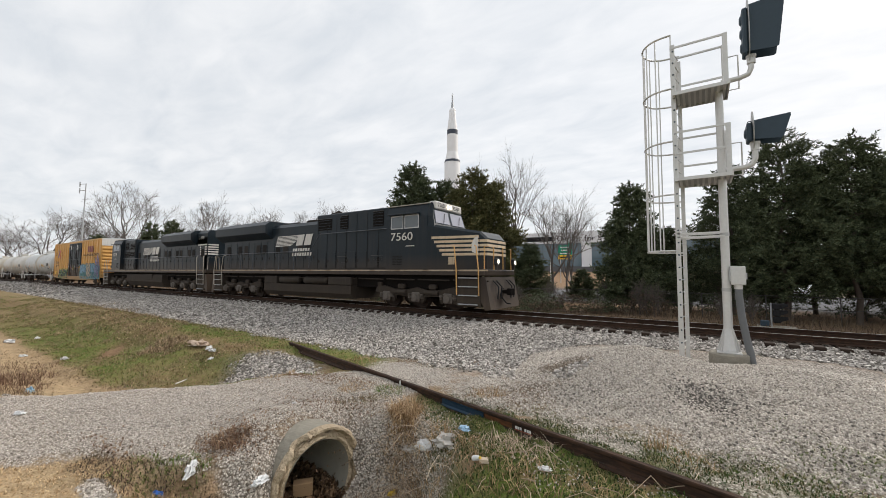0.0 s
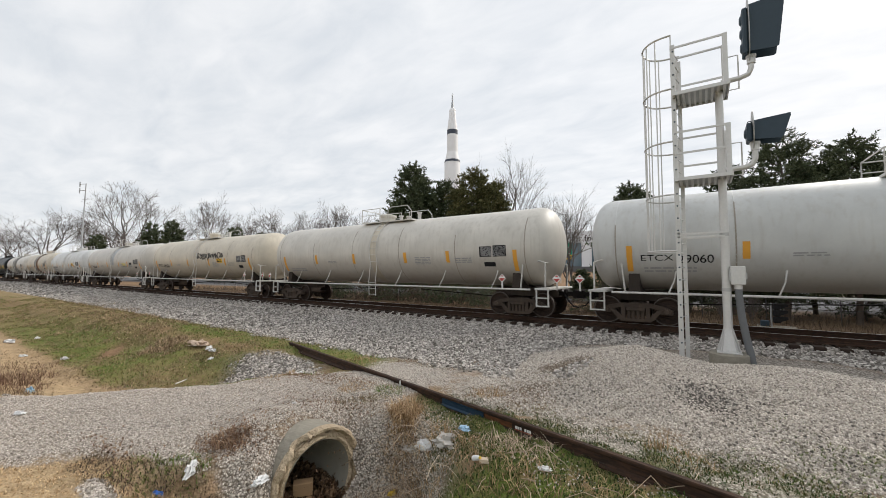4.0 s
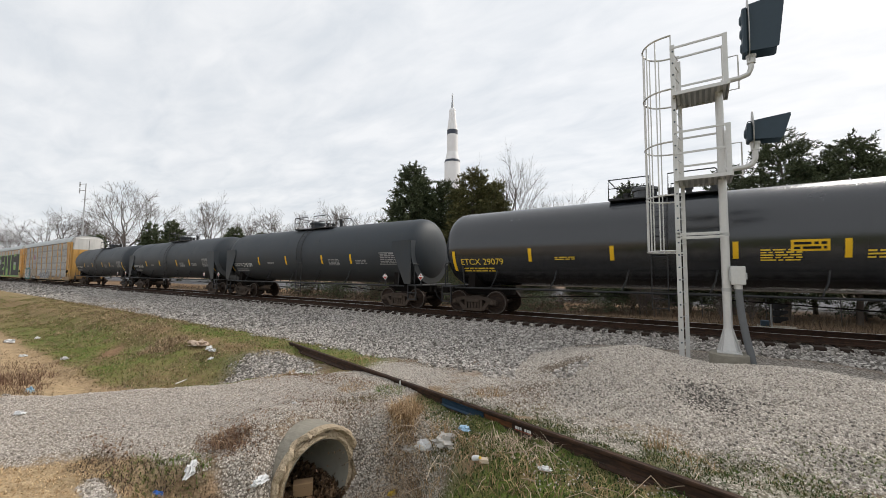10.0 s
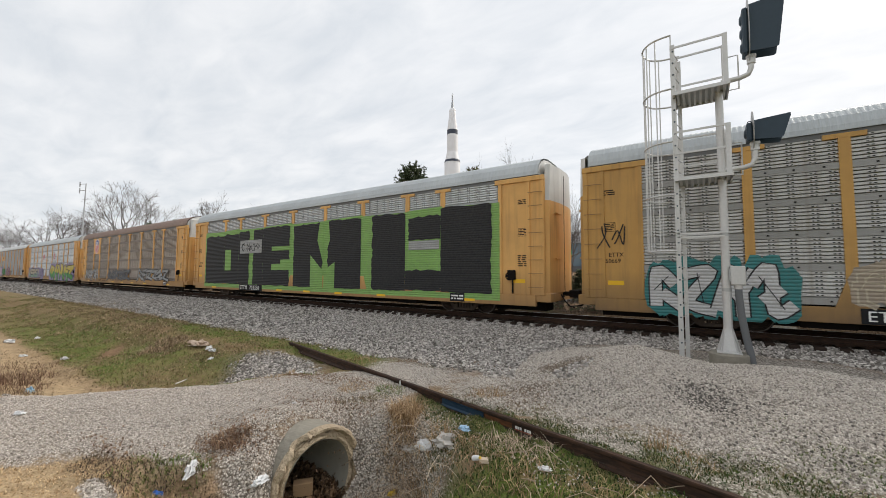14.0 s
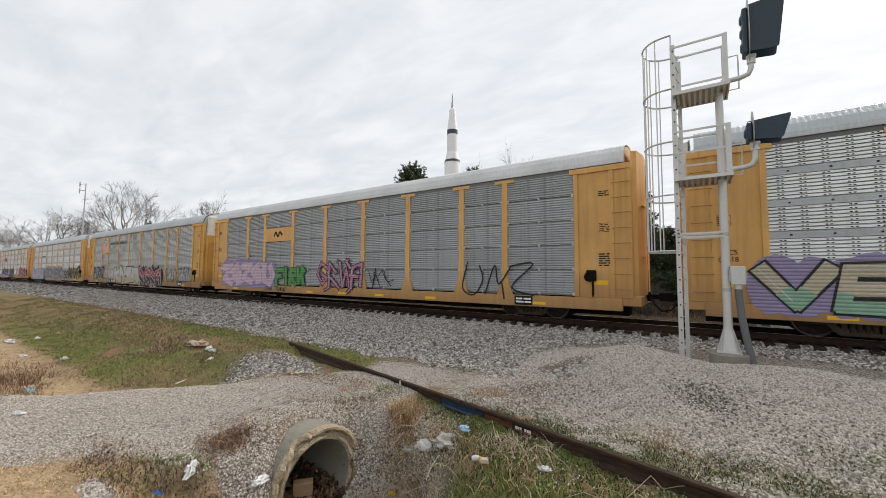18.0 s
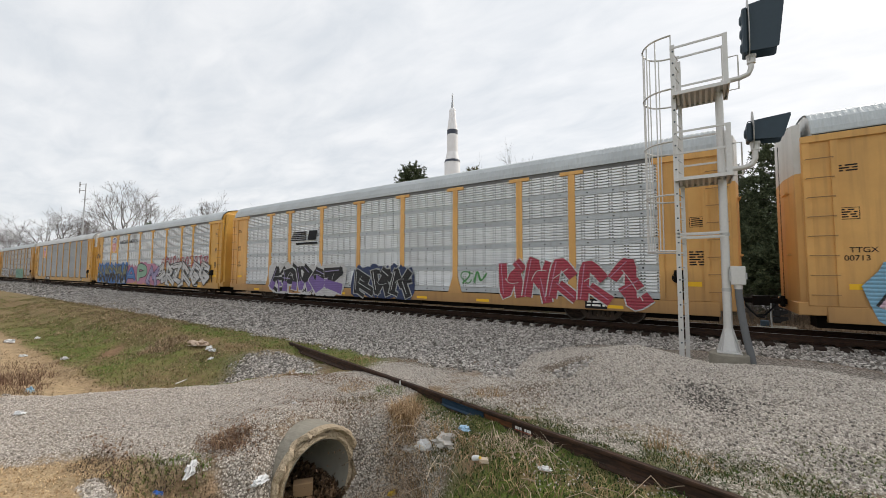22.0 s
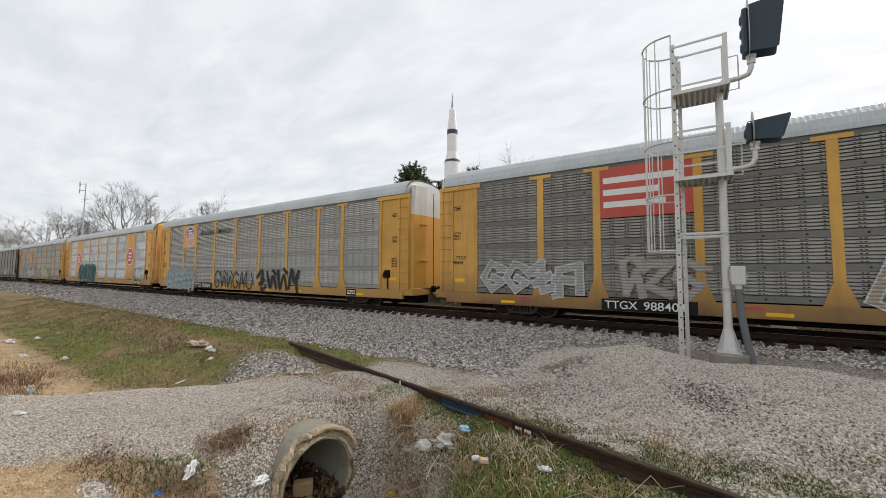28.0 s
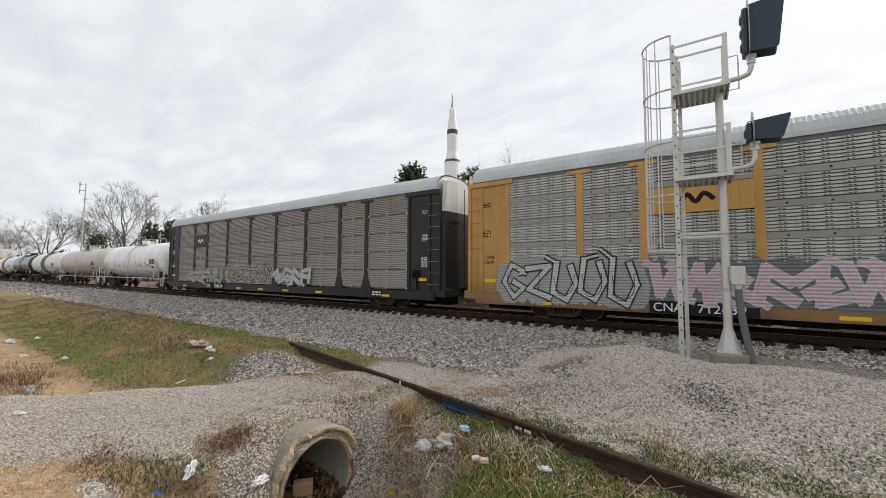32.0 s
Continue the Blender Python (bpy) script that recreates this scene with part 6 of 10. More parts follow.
# ---- fence, pole, sign, road vehicles, building, rocket ----
def make_fence():
    fence = thing("fence", "dark chain-link fence on posts in the brush", "fence", kind="structure")
    post = Shape().tube([(0, 0, -0.3), (0, 0, 1.5)], 0.03, 6).mesh("post", FENCE, 50)
    xs = [-60 + 3.0 * k for k in range(27)]
    for x in xs:
        part("post", post, FENCE, fence, at=Matrix.Translation((x, 28.2, float(land(x, 28.2)))))
    for a, b in zip(xs[:-1], xs[1:]):
        za, zb = float(land(a, 28.2)), float(land(b, 28.2))
        for h in (1.45, 0.8):
            part("rail", Shape().tube([(a, 28.2, za + h), (b, 28.2, zb + h)], 0.02, 5), FENCE, fence)
        s = Shape()
        for k in range(14):
            for d in (-1, 1):
                x0 = a + 3.0 * k / 14
                x1 = min(b, max(a, x0 + d * 1.3))
                s.bar((x0, 28.2, za + 0.1), (x1, 28.2, zb + 0.1 + abs(x1 - x0)), 0.0035, 0.0035)
        part("mesh_panel", s, FENCE, fence)


make_fence()


def make_far_things():
    ob = thing("light_pole", "tall thin grey pole with short antenna arms", "pole", Matrix.Translation((-148.8, 33.1, float(land(-148.8, 33.1)))))
    part("shaft", Shape().tube([(0, 0, 0), (-0.4, 0, 14), (0.4, 0, 28.2)], [0.26, 0.2, 0.12], 10), GALV, ob, smooth=50)
    for z in (28.0, 26.1):
        a = part("arm", Shape().tube([(0.4, 0, z), (-1.4, -0.9, z)], 0.08, 6), GALV, ob)
        part("antenna", Shape().box(-1.55, -1.3, -1.05, -0.8, z - 0.8, z + 0.7), GALV, a)
    # road sign beyond the fence
    ob = thing("road_sign", "green highway sign with a yellow exit panel", "sign", Matrix.Translation((-22.85, 78.5, 0)) @ Matrix.Rotation(radians(18), 4, "Z"))
    for x in (-0.9, 0.9):
        part("post", Shape().tube([(x, 0.12, -0.9), (x, 0.12, 7.2)], 0.07, 8), GALV, ob, smooth=50)
    p = part("panel", Shape().box(-1.35, 1.35, -0.03, 0.03, 5.35, 7.35, 0.01), SIGN_GREEN, ob, "green sign panel")
    part("tab", Shape().box(0.35, 1.35, -0.03, 0.03, 7.36, 7.85, 0.01), SIGN_GREEN, ob)
    part("exit_panel", Shape().box(-1.35, 1.35, -0.03, 0.03, 4.45, 5.34, 0.01), SIGN_YELLOW, ob, "yellow exit panel")
    for z, a, b in ((6.9, -0.95, 0.95), (6.3, -0.75, 0.75), (5.65, -1.0, 1.0)):
        part("line_of_writing", Shape().box(a, b, -0.036, -0.032, z - 0.11, z + 0.11), WHITE, p)
    part("line_of_writing", Shape().box(-0.9, 0.9, -0.036, -0.032, 4.75, 5.0), BLACK, p)
    ob = thing("lamp_post", "pale slender lamp post by the road", "lamp post", Matrix.Translation((-24.4, 74.0, float(land(-24.4, 74.0)))))
    part("shaft", Shape().tube([(0, 0, 0), (0, 0, 5.0)], [0.1, 0.07], 8), WHITE, ob, smooth=50)
    part("head", Shape().box(-0.15, 0.45, -0.1, 0.1, 5.0, 5.12, 0.02), WHITE, ob)
    # long glazed building
    m = Matrix.Translation((-60.0, 139.0, 0)) @ Matrix.Rotation(radians(8), 4, "Z")
    ob = thing("exhibition_hall", "long modern hall with white fascia and blue-grey glazing", "building", m)
    z0, z1, zf = 0.3, 16.8, 12.6
    part("fascia", Shape().box(-30, 70, 0, 30, zf, z1, 0.1), BLDG_WHITE, ob, "white metal fascia")
    part("plinth", Shape().box(-30, 70, 0.2, 30, z0 - 2, 4.0), BLDG_DARK, ob)
    part("core", Shape().box(-29.7, 69.7, 1.0, 29.7, 4.0, zf), BLDG_DARK, ob)
    for k in range(-9, 20):
        x = 0.5 + 3.45 * k
        if k == 7:
            part("wall_panel", Shape().box(x, x + 3.4, 0.3, 1.0, 4.0, zf), BLDG_WHITE, ob)
            continue
        for r in range(3):
            part("window", Shape().box(x + 0.05, x + 3.35, 0.45, 0.9, 4.1 + r * 2.84, 6.86 + r * 2.84), BLDG_GLASS, ob)
    part("mast_light", Shape().tube([(7, -0.5, z0), (7, -0.5, 10)], 0.15, 6), WHITE, ob)
    part("name_bar", Shape().box(4.0, 14.8, -0.06, -0.01, 13.45, 15.2), BLACK, ob, "dark bar of wall writing")
    write("Center for S", 1.95, BLACK, ob, 16.0, -0.05, 13.4, "wall_letters", 1.08, label="dark wall letters")
    part("writing_bar", Shape().box(32.4, 40, -0.06, -0.01, 13.45, 15.2), BLACK, ob)

    # a white car on the road behind the trees, and a low blue one
    def car(name, label, paint_mat, x, y, turn, tall):
        c = thing(name, label, "car", Matrix.Translation((x, y, float(land(x, y)))) @ Matrix.Rotation(radians(turn), 4, "Z"))
        k = 1.0 if tall else 0.86
        side = [(-2.3, 0.35), (2.3, 0.35), (2.35, 0.7 * k), (2.2, 0.98 * k), (1.15, 1.08 * k), (0.45, 1.58 * k), (-1.75, 1.62 * k), (-2.25, 1.12 * k), (-2.35, 0.7)]
        part("body", Shape().prism(side, -0.88, 0.88, "y"), paint_mat, c, smooth=30)
        for s in (-1, 1):
            y0 = s * 0.885
            part("side_window", Shape().prism([(-1.8, 1.12 * k), (0.95, 1.12 * k), (0.42, 1.50 * k), (-1.6, 1.52 * k)], y0 - 0.006, y0 + 0.006, "y"), GLASS_DARK, c)
            for wx in (-1.4, 1.4):
                w = part("wheel", Shape().spin([(y0 - 0.1, 0.0), (y0 - 0.1, 0.34), (y0 + 0.01, 0.34), (y0 + 0.015, 0.22), (y0 + 0.01, 0)], "y", 16, (wx, 0, 0.34)), RUBBER, c, smooth=40)
                part("rim", Shape().spin([(y0 + 0.016, 0.0), (y0 + 0.016, 0.2)], "y", 12, (wx, 0, 0.34)), GALV, w)
        part("headlight", Shape().box(2.24, 2.34, -0.8, -0.5, 0.72 * k, 0.88 * k, 0.02), WHITE, c)
        part("tail_light", Shape().box(-2.36, -2.28, -0.82, -0.62, 0.8 * k, 1.05 * k, 0.02), plain("red_tail_lens", (0.4, 0.02, 0.02), 0.3), c)

    car("white_suv", "white parked estate car behind the cedars", CAR_WHITE, 10.65, 60.0, 222, True)
    # the rocket: stages turned about one axis, with dark bands
    base = 0.0
    ob = thing("rocket_monument", "tall white rocket standing upright, black bands, pointed tip", "rocket", Matrix.Translation((-126.9, 198.2, base)))
    stages = [("first_stage", [(2, 5.05), (58, 5.05)], ROCKET_WHITE), ("second_stage", [(58, 5.0), (74.5, 5.0), (78.0, 4.2)], ROCKET_WHITE),
              ("interstage", [(78.0, 4.2), (81.5, 3.5)], ROCKET_WHITE), ("third_stage", [(81.5, 3.42), (93.5, 3.42)], ROCKET_WHITE),
              ("instrument_ring", [(93.5, 3.45), (96.6, 3.45)], ROCKET_BLACK), ("adapter", [(96.6, 3.4), (106.2, 2.1)], ROCKET_WHITE),
              ("service_module", [(106.2, 2.1), (110.5, 2.1), (111.8, 1.2)], ROCKET_WHITE), ("escape_tower", [(111.8, 0.9), (116.0, 0.75), (116.1, 0.5), (121.4, 0.45), (122.4, 0.0)], GALV)]
    s = 115.0 / 122.4
    for name, prof, mat in stages:
        part(name, Shape().spin([(z * s, r * 0.98) for z, r in prof], "z", 32), mat, ob, smooth=40)
    part("dark_band", Shape().spin([(74.6 * s, 5.02), (76.2 * s, 4.7)], "z", 32), ROCKET_BLACK, ob, smooth=40)
    for k in range(4):
        a = math.pi / 4 + k * math.pi / 2
        part("fin", Shape().prism([(4.9, 2), (8.0, 2), (4.9, 12)], -0.2, 0.2, "y"), ROCKET_WHITE, ob, at=Matrix.Rotation(a, 4, "Z"))


make_far_things()


# ---- the train: shared pieces (x along the train towards its head, y away from the camera, z up from the rail) ----
def wheelset_mesh(r=0.457):
    s = Shape().tube([(0, -0.95, 0), (0, 0.95, 0)], 0.085, 10)
    for side in (-1, 1):
        y = side * 0.755
        prof = [(y + side * 0.075, 0.0), (y + side * 0.085, 0.10), (y + side * 0.06, 0.14), (y + side * 0.015, 0.30), (y + side * 0.035, r - 0.075), (y + side * 0.062, r - 0.06), (y + side * 0.062, r - 0.004), (y - side * 0.03, r), (y - side * 0.045, r + 0.026), (y - side * 0.07, r + 0.022), (y - side * 0.072, r - 0.07), (y - side * 0.03, 0.2), (y - side * 0.05, 0.09)]
        s.spin(prof, "y", 26)
    return s.mesh("wheelset", WHEEL, 45)


def truck_frame_mesh(base=0.89):
    """Cast side frames and bolster of a two-axle freight truck."""
    s = Shape()
    for side in (-1, 1):
        y0, y1 = side * 0.96, side * 1.10
        a, b = min(y0, y1), max(y0, y1)
        top = [(-base - 0.17, 0.50), (-base + 0.02, 0.60), (-0.42, 0.70), (0.42, 0.70), (base - 0.02, 0.60), (base + 0.17, 0.50), (base + 0.17, 0.38), (base - 0.1, 0.47), (0.42, 0.57), (-0.42, 0.57), (-base + 0.1, 0.47), (-base - 0.17, 0.38)]
        s.prism(top, a, b, "y")
        s.prism([(-base + 0.12, 0.47), (-base + 0.26, 0.50), (-0.34, 0.20), (-0.42, 0.12), (-0.52, 0.16)], a, b, "y")
        s.prism([(base - 0.12, 0.47), (base - 0.26, 0.50), (0.34, 0.20), (0.42, 0.12), (0.52, 0.16)], a, b, "y")
        s.box(-0.44, 0.44, a - 0.02, b + 0.02, 0.11, 0.20)
        for x in (-0.36, 0.36):
            s.box(x - 0.055, x + 0.055, a, b, 0.18, 0.6)
        for x in (-base, base):
            s.box(x - 0.17, x + 0.17, a - 0.01, b + 0.01, 0.36, 0.52, 0.02)
        for x in (-0.21, -0.07, 0.07, 0.21):
            s.tube([(x, (a + b) / 2, 0.19), (x, (a + b) / 2, 0.46)], 0.062, 8)
        s.box(-0.29, 0.29, a - 0.03, b + 0.03, 0.45, 0.58, 0.02)
    s.box(-0.2, 0.2, -1.0, 1.0, 0.46, 0.72, 0.03)
    return s.mesh("truck_frame", TRUCK, 30)


WHEELSET, TRUCK_FRAME = wheelset_mesh(), truck_frame_mesh()
CAP = Shape().spin([(-1.155, 0.0), (-1.155, 0.07), (-1.10, 0.105), (-1.06, 0.105)], "y", 12, (0, 0, 0)).mesh("axle_cap", TRUCK, 40)


WHEEL_RING = Shape().spin([(-0.80, 0.418), (-0.8215, 0.42), (-0.8215, 0.4535), (-0.80, 0.4545)], "y", 26).mesh("wheel_rim", WHEEL_RIM, 45)


def add_truck(car, x, base=0.89):
    t = part("truck", TRUCK_FRAME, TRUCK, car, "cast two-axle truck", Matrix.Translation((x, 0, 0)))
    for dx in (-base, base):
        part("wheelset", WHEELSET, WHEEL, t, "steel wheels on an axle", Matrix.Translation((dx, 0, 0.457)))
        part("wheel_rim", WHEEL_RING, WHEEL_RIM, t, "bright worn wheel rim", Matrix.Translation((dx, 0, 0.457)))
        part("axle_cap", CAP, TRUCK, t, at=Matrix.Translation((dx, 0, 0.457)))


def coupler_mesh():
    s = Shape().box(-0.9, -0.16, -0.09, 0.09, 0.80, 0.96, 0.02)
    s.prism([(-0.2, -0.14), (0.0, -0.16), (0.10, -0.06), (0.02, 0.02), (0.04, 0.16), (-0.2, 0.14)], 0.74, 1.02, "z")
    s.box(-0.55, -0.45, -0.16, 0.16, 0.72, 1.04, 0.02)
    return s.mesh("coupler", UNDER, 30)


COUPLER = coupler_mesh()
HOSE = Shape().tube([(-0.45, -0.34, 0.86), (-0.3, -0.36, 0.62), (-0.12, -0.34, 0.42), (0.05, -0.30, 0.40)], 0.028, 7).mesh("air_hose", RUBBER, 60)


def add_couplers(car, half):
    for e in (1, -1):
        m = Matrix.Translation((e * half, 0, 0)) @ (Matrix.Rotation(math.pi, 4, "Z") if e < 0 else Matrix.Identity(4))
        c = part("coupler", COUPLER, UNDER, car, at=m)
        part("air_hose", HOSE, RUBBER, c)


def ribbon(pts, width):
    """A smooth flat stroke through points (x, z): left and right edge points."""
    p = [Vector((a, b)) for a, b in pts]
    fine = []
    for i in range(len(p) - 1):
        p0, p1, p2, p3 = p[max(0, i - 1)], p[i], p[i + 1], p[min(len(p) - 1, i + 2)]
        for k in range(5):
            t = k / 5
            fine.append(0.5 * ((2 * p1) + (p2 - p0) * t + (2 * p0 - 5 * p1 + 4 * p2 - p3) * t * t + (3 * p1 - p0 - 3 * p2 + p3) * t ** 3))
    fine.append(p[-1])
    L, R = [], []
    for i, q in enumerate(fine):
        d = fine[min(i + 1, len(fine) - 1)] - fine[max(i - 1, 0)]
        d = d.normalized() if d.length > 1e-6 else Vector((1, 0))
        n = Vector((-d.y, d.x)) * width / 2
        L.append(q + n)
        R.append(q - n)
    # blunt ends reach a little further
    return L, R


def lay_ribbon(shape, pts, width, y):
    L, R = ribbon(pts, width)
    n = len(L)
    vs = [(a.x, y, a.y) for a in L] + [(a.x, y, a.y) for a in R]
    shape.add(vs, [(i, n + i, n + i + 1, i + 1) for i in range(n - 1)])


def flourish(rng):
    """One free stroke in a unit square: a slash, hook, zigzag, loop, wave or spike; never a letter."""
    kind = rng.choice(("slash", "hook", "zig", "loop", "wave", "spike", "hook", "slash"))
    u = rng.uniform
    if kind == "slash":
        p = [(u(0, 0.4), u(-0.05, 0.1)), (u(0.3, 0.6), u(0.4, 0.6)), (u(0.4, 0.9), u(0.9, 1.05))]
    elif kind == "hook":
        p = [(u(0, 0.2), u(0.7, 1)), (u(0.5, 0.8), u(0.85, 1.05)), (u(0.8, 1.1), u(0.4, 0.6)), (u(0.4, 0.6), u(0.0, 0.2)), (u(0.1, 0.4), u(0.2, 0.4))]
    elif kind == "zig":
        p = [(u(-0.1, 0.1), u(0.1, 0.3)), (u(0.2, 0.4), u(0.75, 1)), (u(0.4, 0.6), u(0.1, 0.4)), (u(0.8, 1.1), u(0.7, 1))]
    elif kind == "loop":
        w, h, c = u(0.18, 0.32), u(0.25, 0.45), u(0.3, 0.7)
        p = [(0.5 + w * math.cos(a * 1.05), c + h * math.sin(a * 1.05)) for a in range(0, 7)]
    elif kind == "wave":
        p = [(-0.15, u(0.2, 0.6)), (0.25, u(0.4, 0.9)), (0.6, u(0.1, 0.5)), (1.15, u(0.4, 0.8))]
    else:
        p = [(u(0.1, 0.9), u(-0.1, 0.1)), (u(0.3, 0.7), u(0.5, 0.7)), (u(-0.2, 1.2), u(1.0, 1.2))]
    if rng.random() < 0.5:
        p = [(1 - a, b) for a, b in p]
    if rng.random() < 0.35:
        p = [(a, 1 - b) for a, b in p]
    return p


# stroke skeletons of letters, in a unit square
STROKES = {
    "S": [[(0.95, 0.88), (0.25, 0.9), (0.08, 0.68), (0.85, 0.42), (0.9, 0.18), (0.05, 0.1)]], "O": [[(0.12, 0.2), (0.12, 0.8), (0.5, 0.92), (0.88, 0.8), (0.88, 0.2), (0.5, 0.08), (0.12, 0.2)]],
    "F": [[(0.98, 0.92), (0.15, 0.88), (0.15, 0.02)], [(0.15, 0.5), (0.75, 0.55)]], "M": [[(0.1, 0.05), (0.15, 0.92), (0.5, 0.45), (0.85, 0.92), (0.9, 0.05)]], "E": [[(0.95, 0.9), (0.15, 0.9), (0.15, 0.1), (0.95, 0.1)], [(0.15, 0.5), (0.8, 0.5)]],
    "K": [[(0.15, 0.03), (0.15, 0.95)], [(0.95, 0.95), (0.2, 0.5), (0.98, 0.03)]], "C": [[(0.92, 0.8), (0.55, 0.92), (0.12, 0.75), (0.12, 0.25), (0.55, 0.08), (0.92, 0.2)]],
    "U": [[(0.12, 0.95), (0.12, 0.25), (0.5, 0.08), (0.88, 0.25), (0.88, 0.95)]], "R": [[(0.15, 0.03), (0.15, 0.9), (0.8, 0.88), (0.85, 0.58), (0.2, 0.48), (0.95, 0.03)]],
    "P": [[(0.15, 0.02), (0.15, 0.9), (0.85, 0.85), (0.88, 0.55), (0.2, 0.42)]], "I": [[(0.5, 0.03), (0.5, 0.95)]],
    "A": [[(0.05, 0.03), (0.45, 0.95), (0.95, 0.03)], [(0.2, 0.35), (0.8, 0.35)]], "T": [[(0.02, 0.88), (0.98, 0.88)], [(0.5, 0.03), (0.5, 0.88)]],
    "N": [[(0.12, 0.03), (0.12, 0.95), (0.88, 0.05), (0.88, 0.97)]], "V": [[(0.03, 0.95), (0.45, 0.05), (0.95, 0.97)]]}
ODD = [[[(0.1, 0.05), (0.2, 0.95), (0.75, 0.6)], [(0.3, 0.4), (0.95, 0.05)]], [[(0.05, 0.85), (0.9, 0.92), (0.15, 0.3), (0.95, 0.1)]], [[(0.2, 1.05), (0.1, 0.25), (0.6, 0.05), (0.9, 0.5), (0.7, 0.95)]],
       [[(0.1, 0.1), (0.4, 0.95), (0.6, 0.4), (1.0, 0.9)], [(0.7, 0.5), (0.85, -0.02)]], [[(0.95, 0.75), (0.4, 0.95), (0.1, 0.5), (0.5, 0.1), (0.9, 0.35), (0.5, 0.5)]], [[(0.0, 0.6), (0.5, 0.95), (0.55, 0.1), (1.05, 0.25)], [(0.25, 0.3), (0.8, 0.55)]],
       [[(0.15, 0.0), (0.15, 0.8), (0.85, 0.95), (0.85, 0.1)], [(0.0, 0.5), (0.6, 0.45)]], [[(0.1, 0.95), (0.35, 0.1), (0.65, 0.7), (0.95, 0.05)], [(0.6, 1.0), (0.95, 0.75)]]]


def lay_block(shape, pts, width, y, reach=0.42, below=None):
    """Straight thick strokes with flared ends through points (x, z); below keeps only what lies under that height."""
    for i in range(len(pts) - 1):
        a, b = Vector(pts[i]), Vector(pts[i + 1])
        if below is not None:
            if a.y > below and b.y > below:
                continue
            if a.y > below:
                a = a.lerp(b, (a.y - below) / (a.y - b.y))
            elif b.y > below:
                b = b.lerp(a, (b.y - below) / (b.y - a.y))
        d = b - a
        if d.length < 1e-4:
            continue
        d.normalize()
        n = Vector((-d.y, d.x)) * width / 2
        fa, fb = (1.22 if i == 0 else 1.0), (1.22 if i == len(pts) - 2 else 1.0)
        cut_a = reach if below is None or a.y < below - 1e-4 else 0.0
        cut_b = reach if below is None or b.y < below - 1e-4 else 0.0
        a, b = a - d * width * cut_a, b + d * width * cut_b
        yy = y - 0.0004 * i
        shape.add([(q.x, yy, q.y) for q in (a - n * fa, b - n * fb, b + n * fb, a + n * fa)], [(0, 1, 2, 3)])


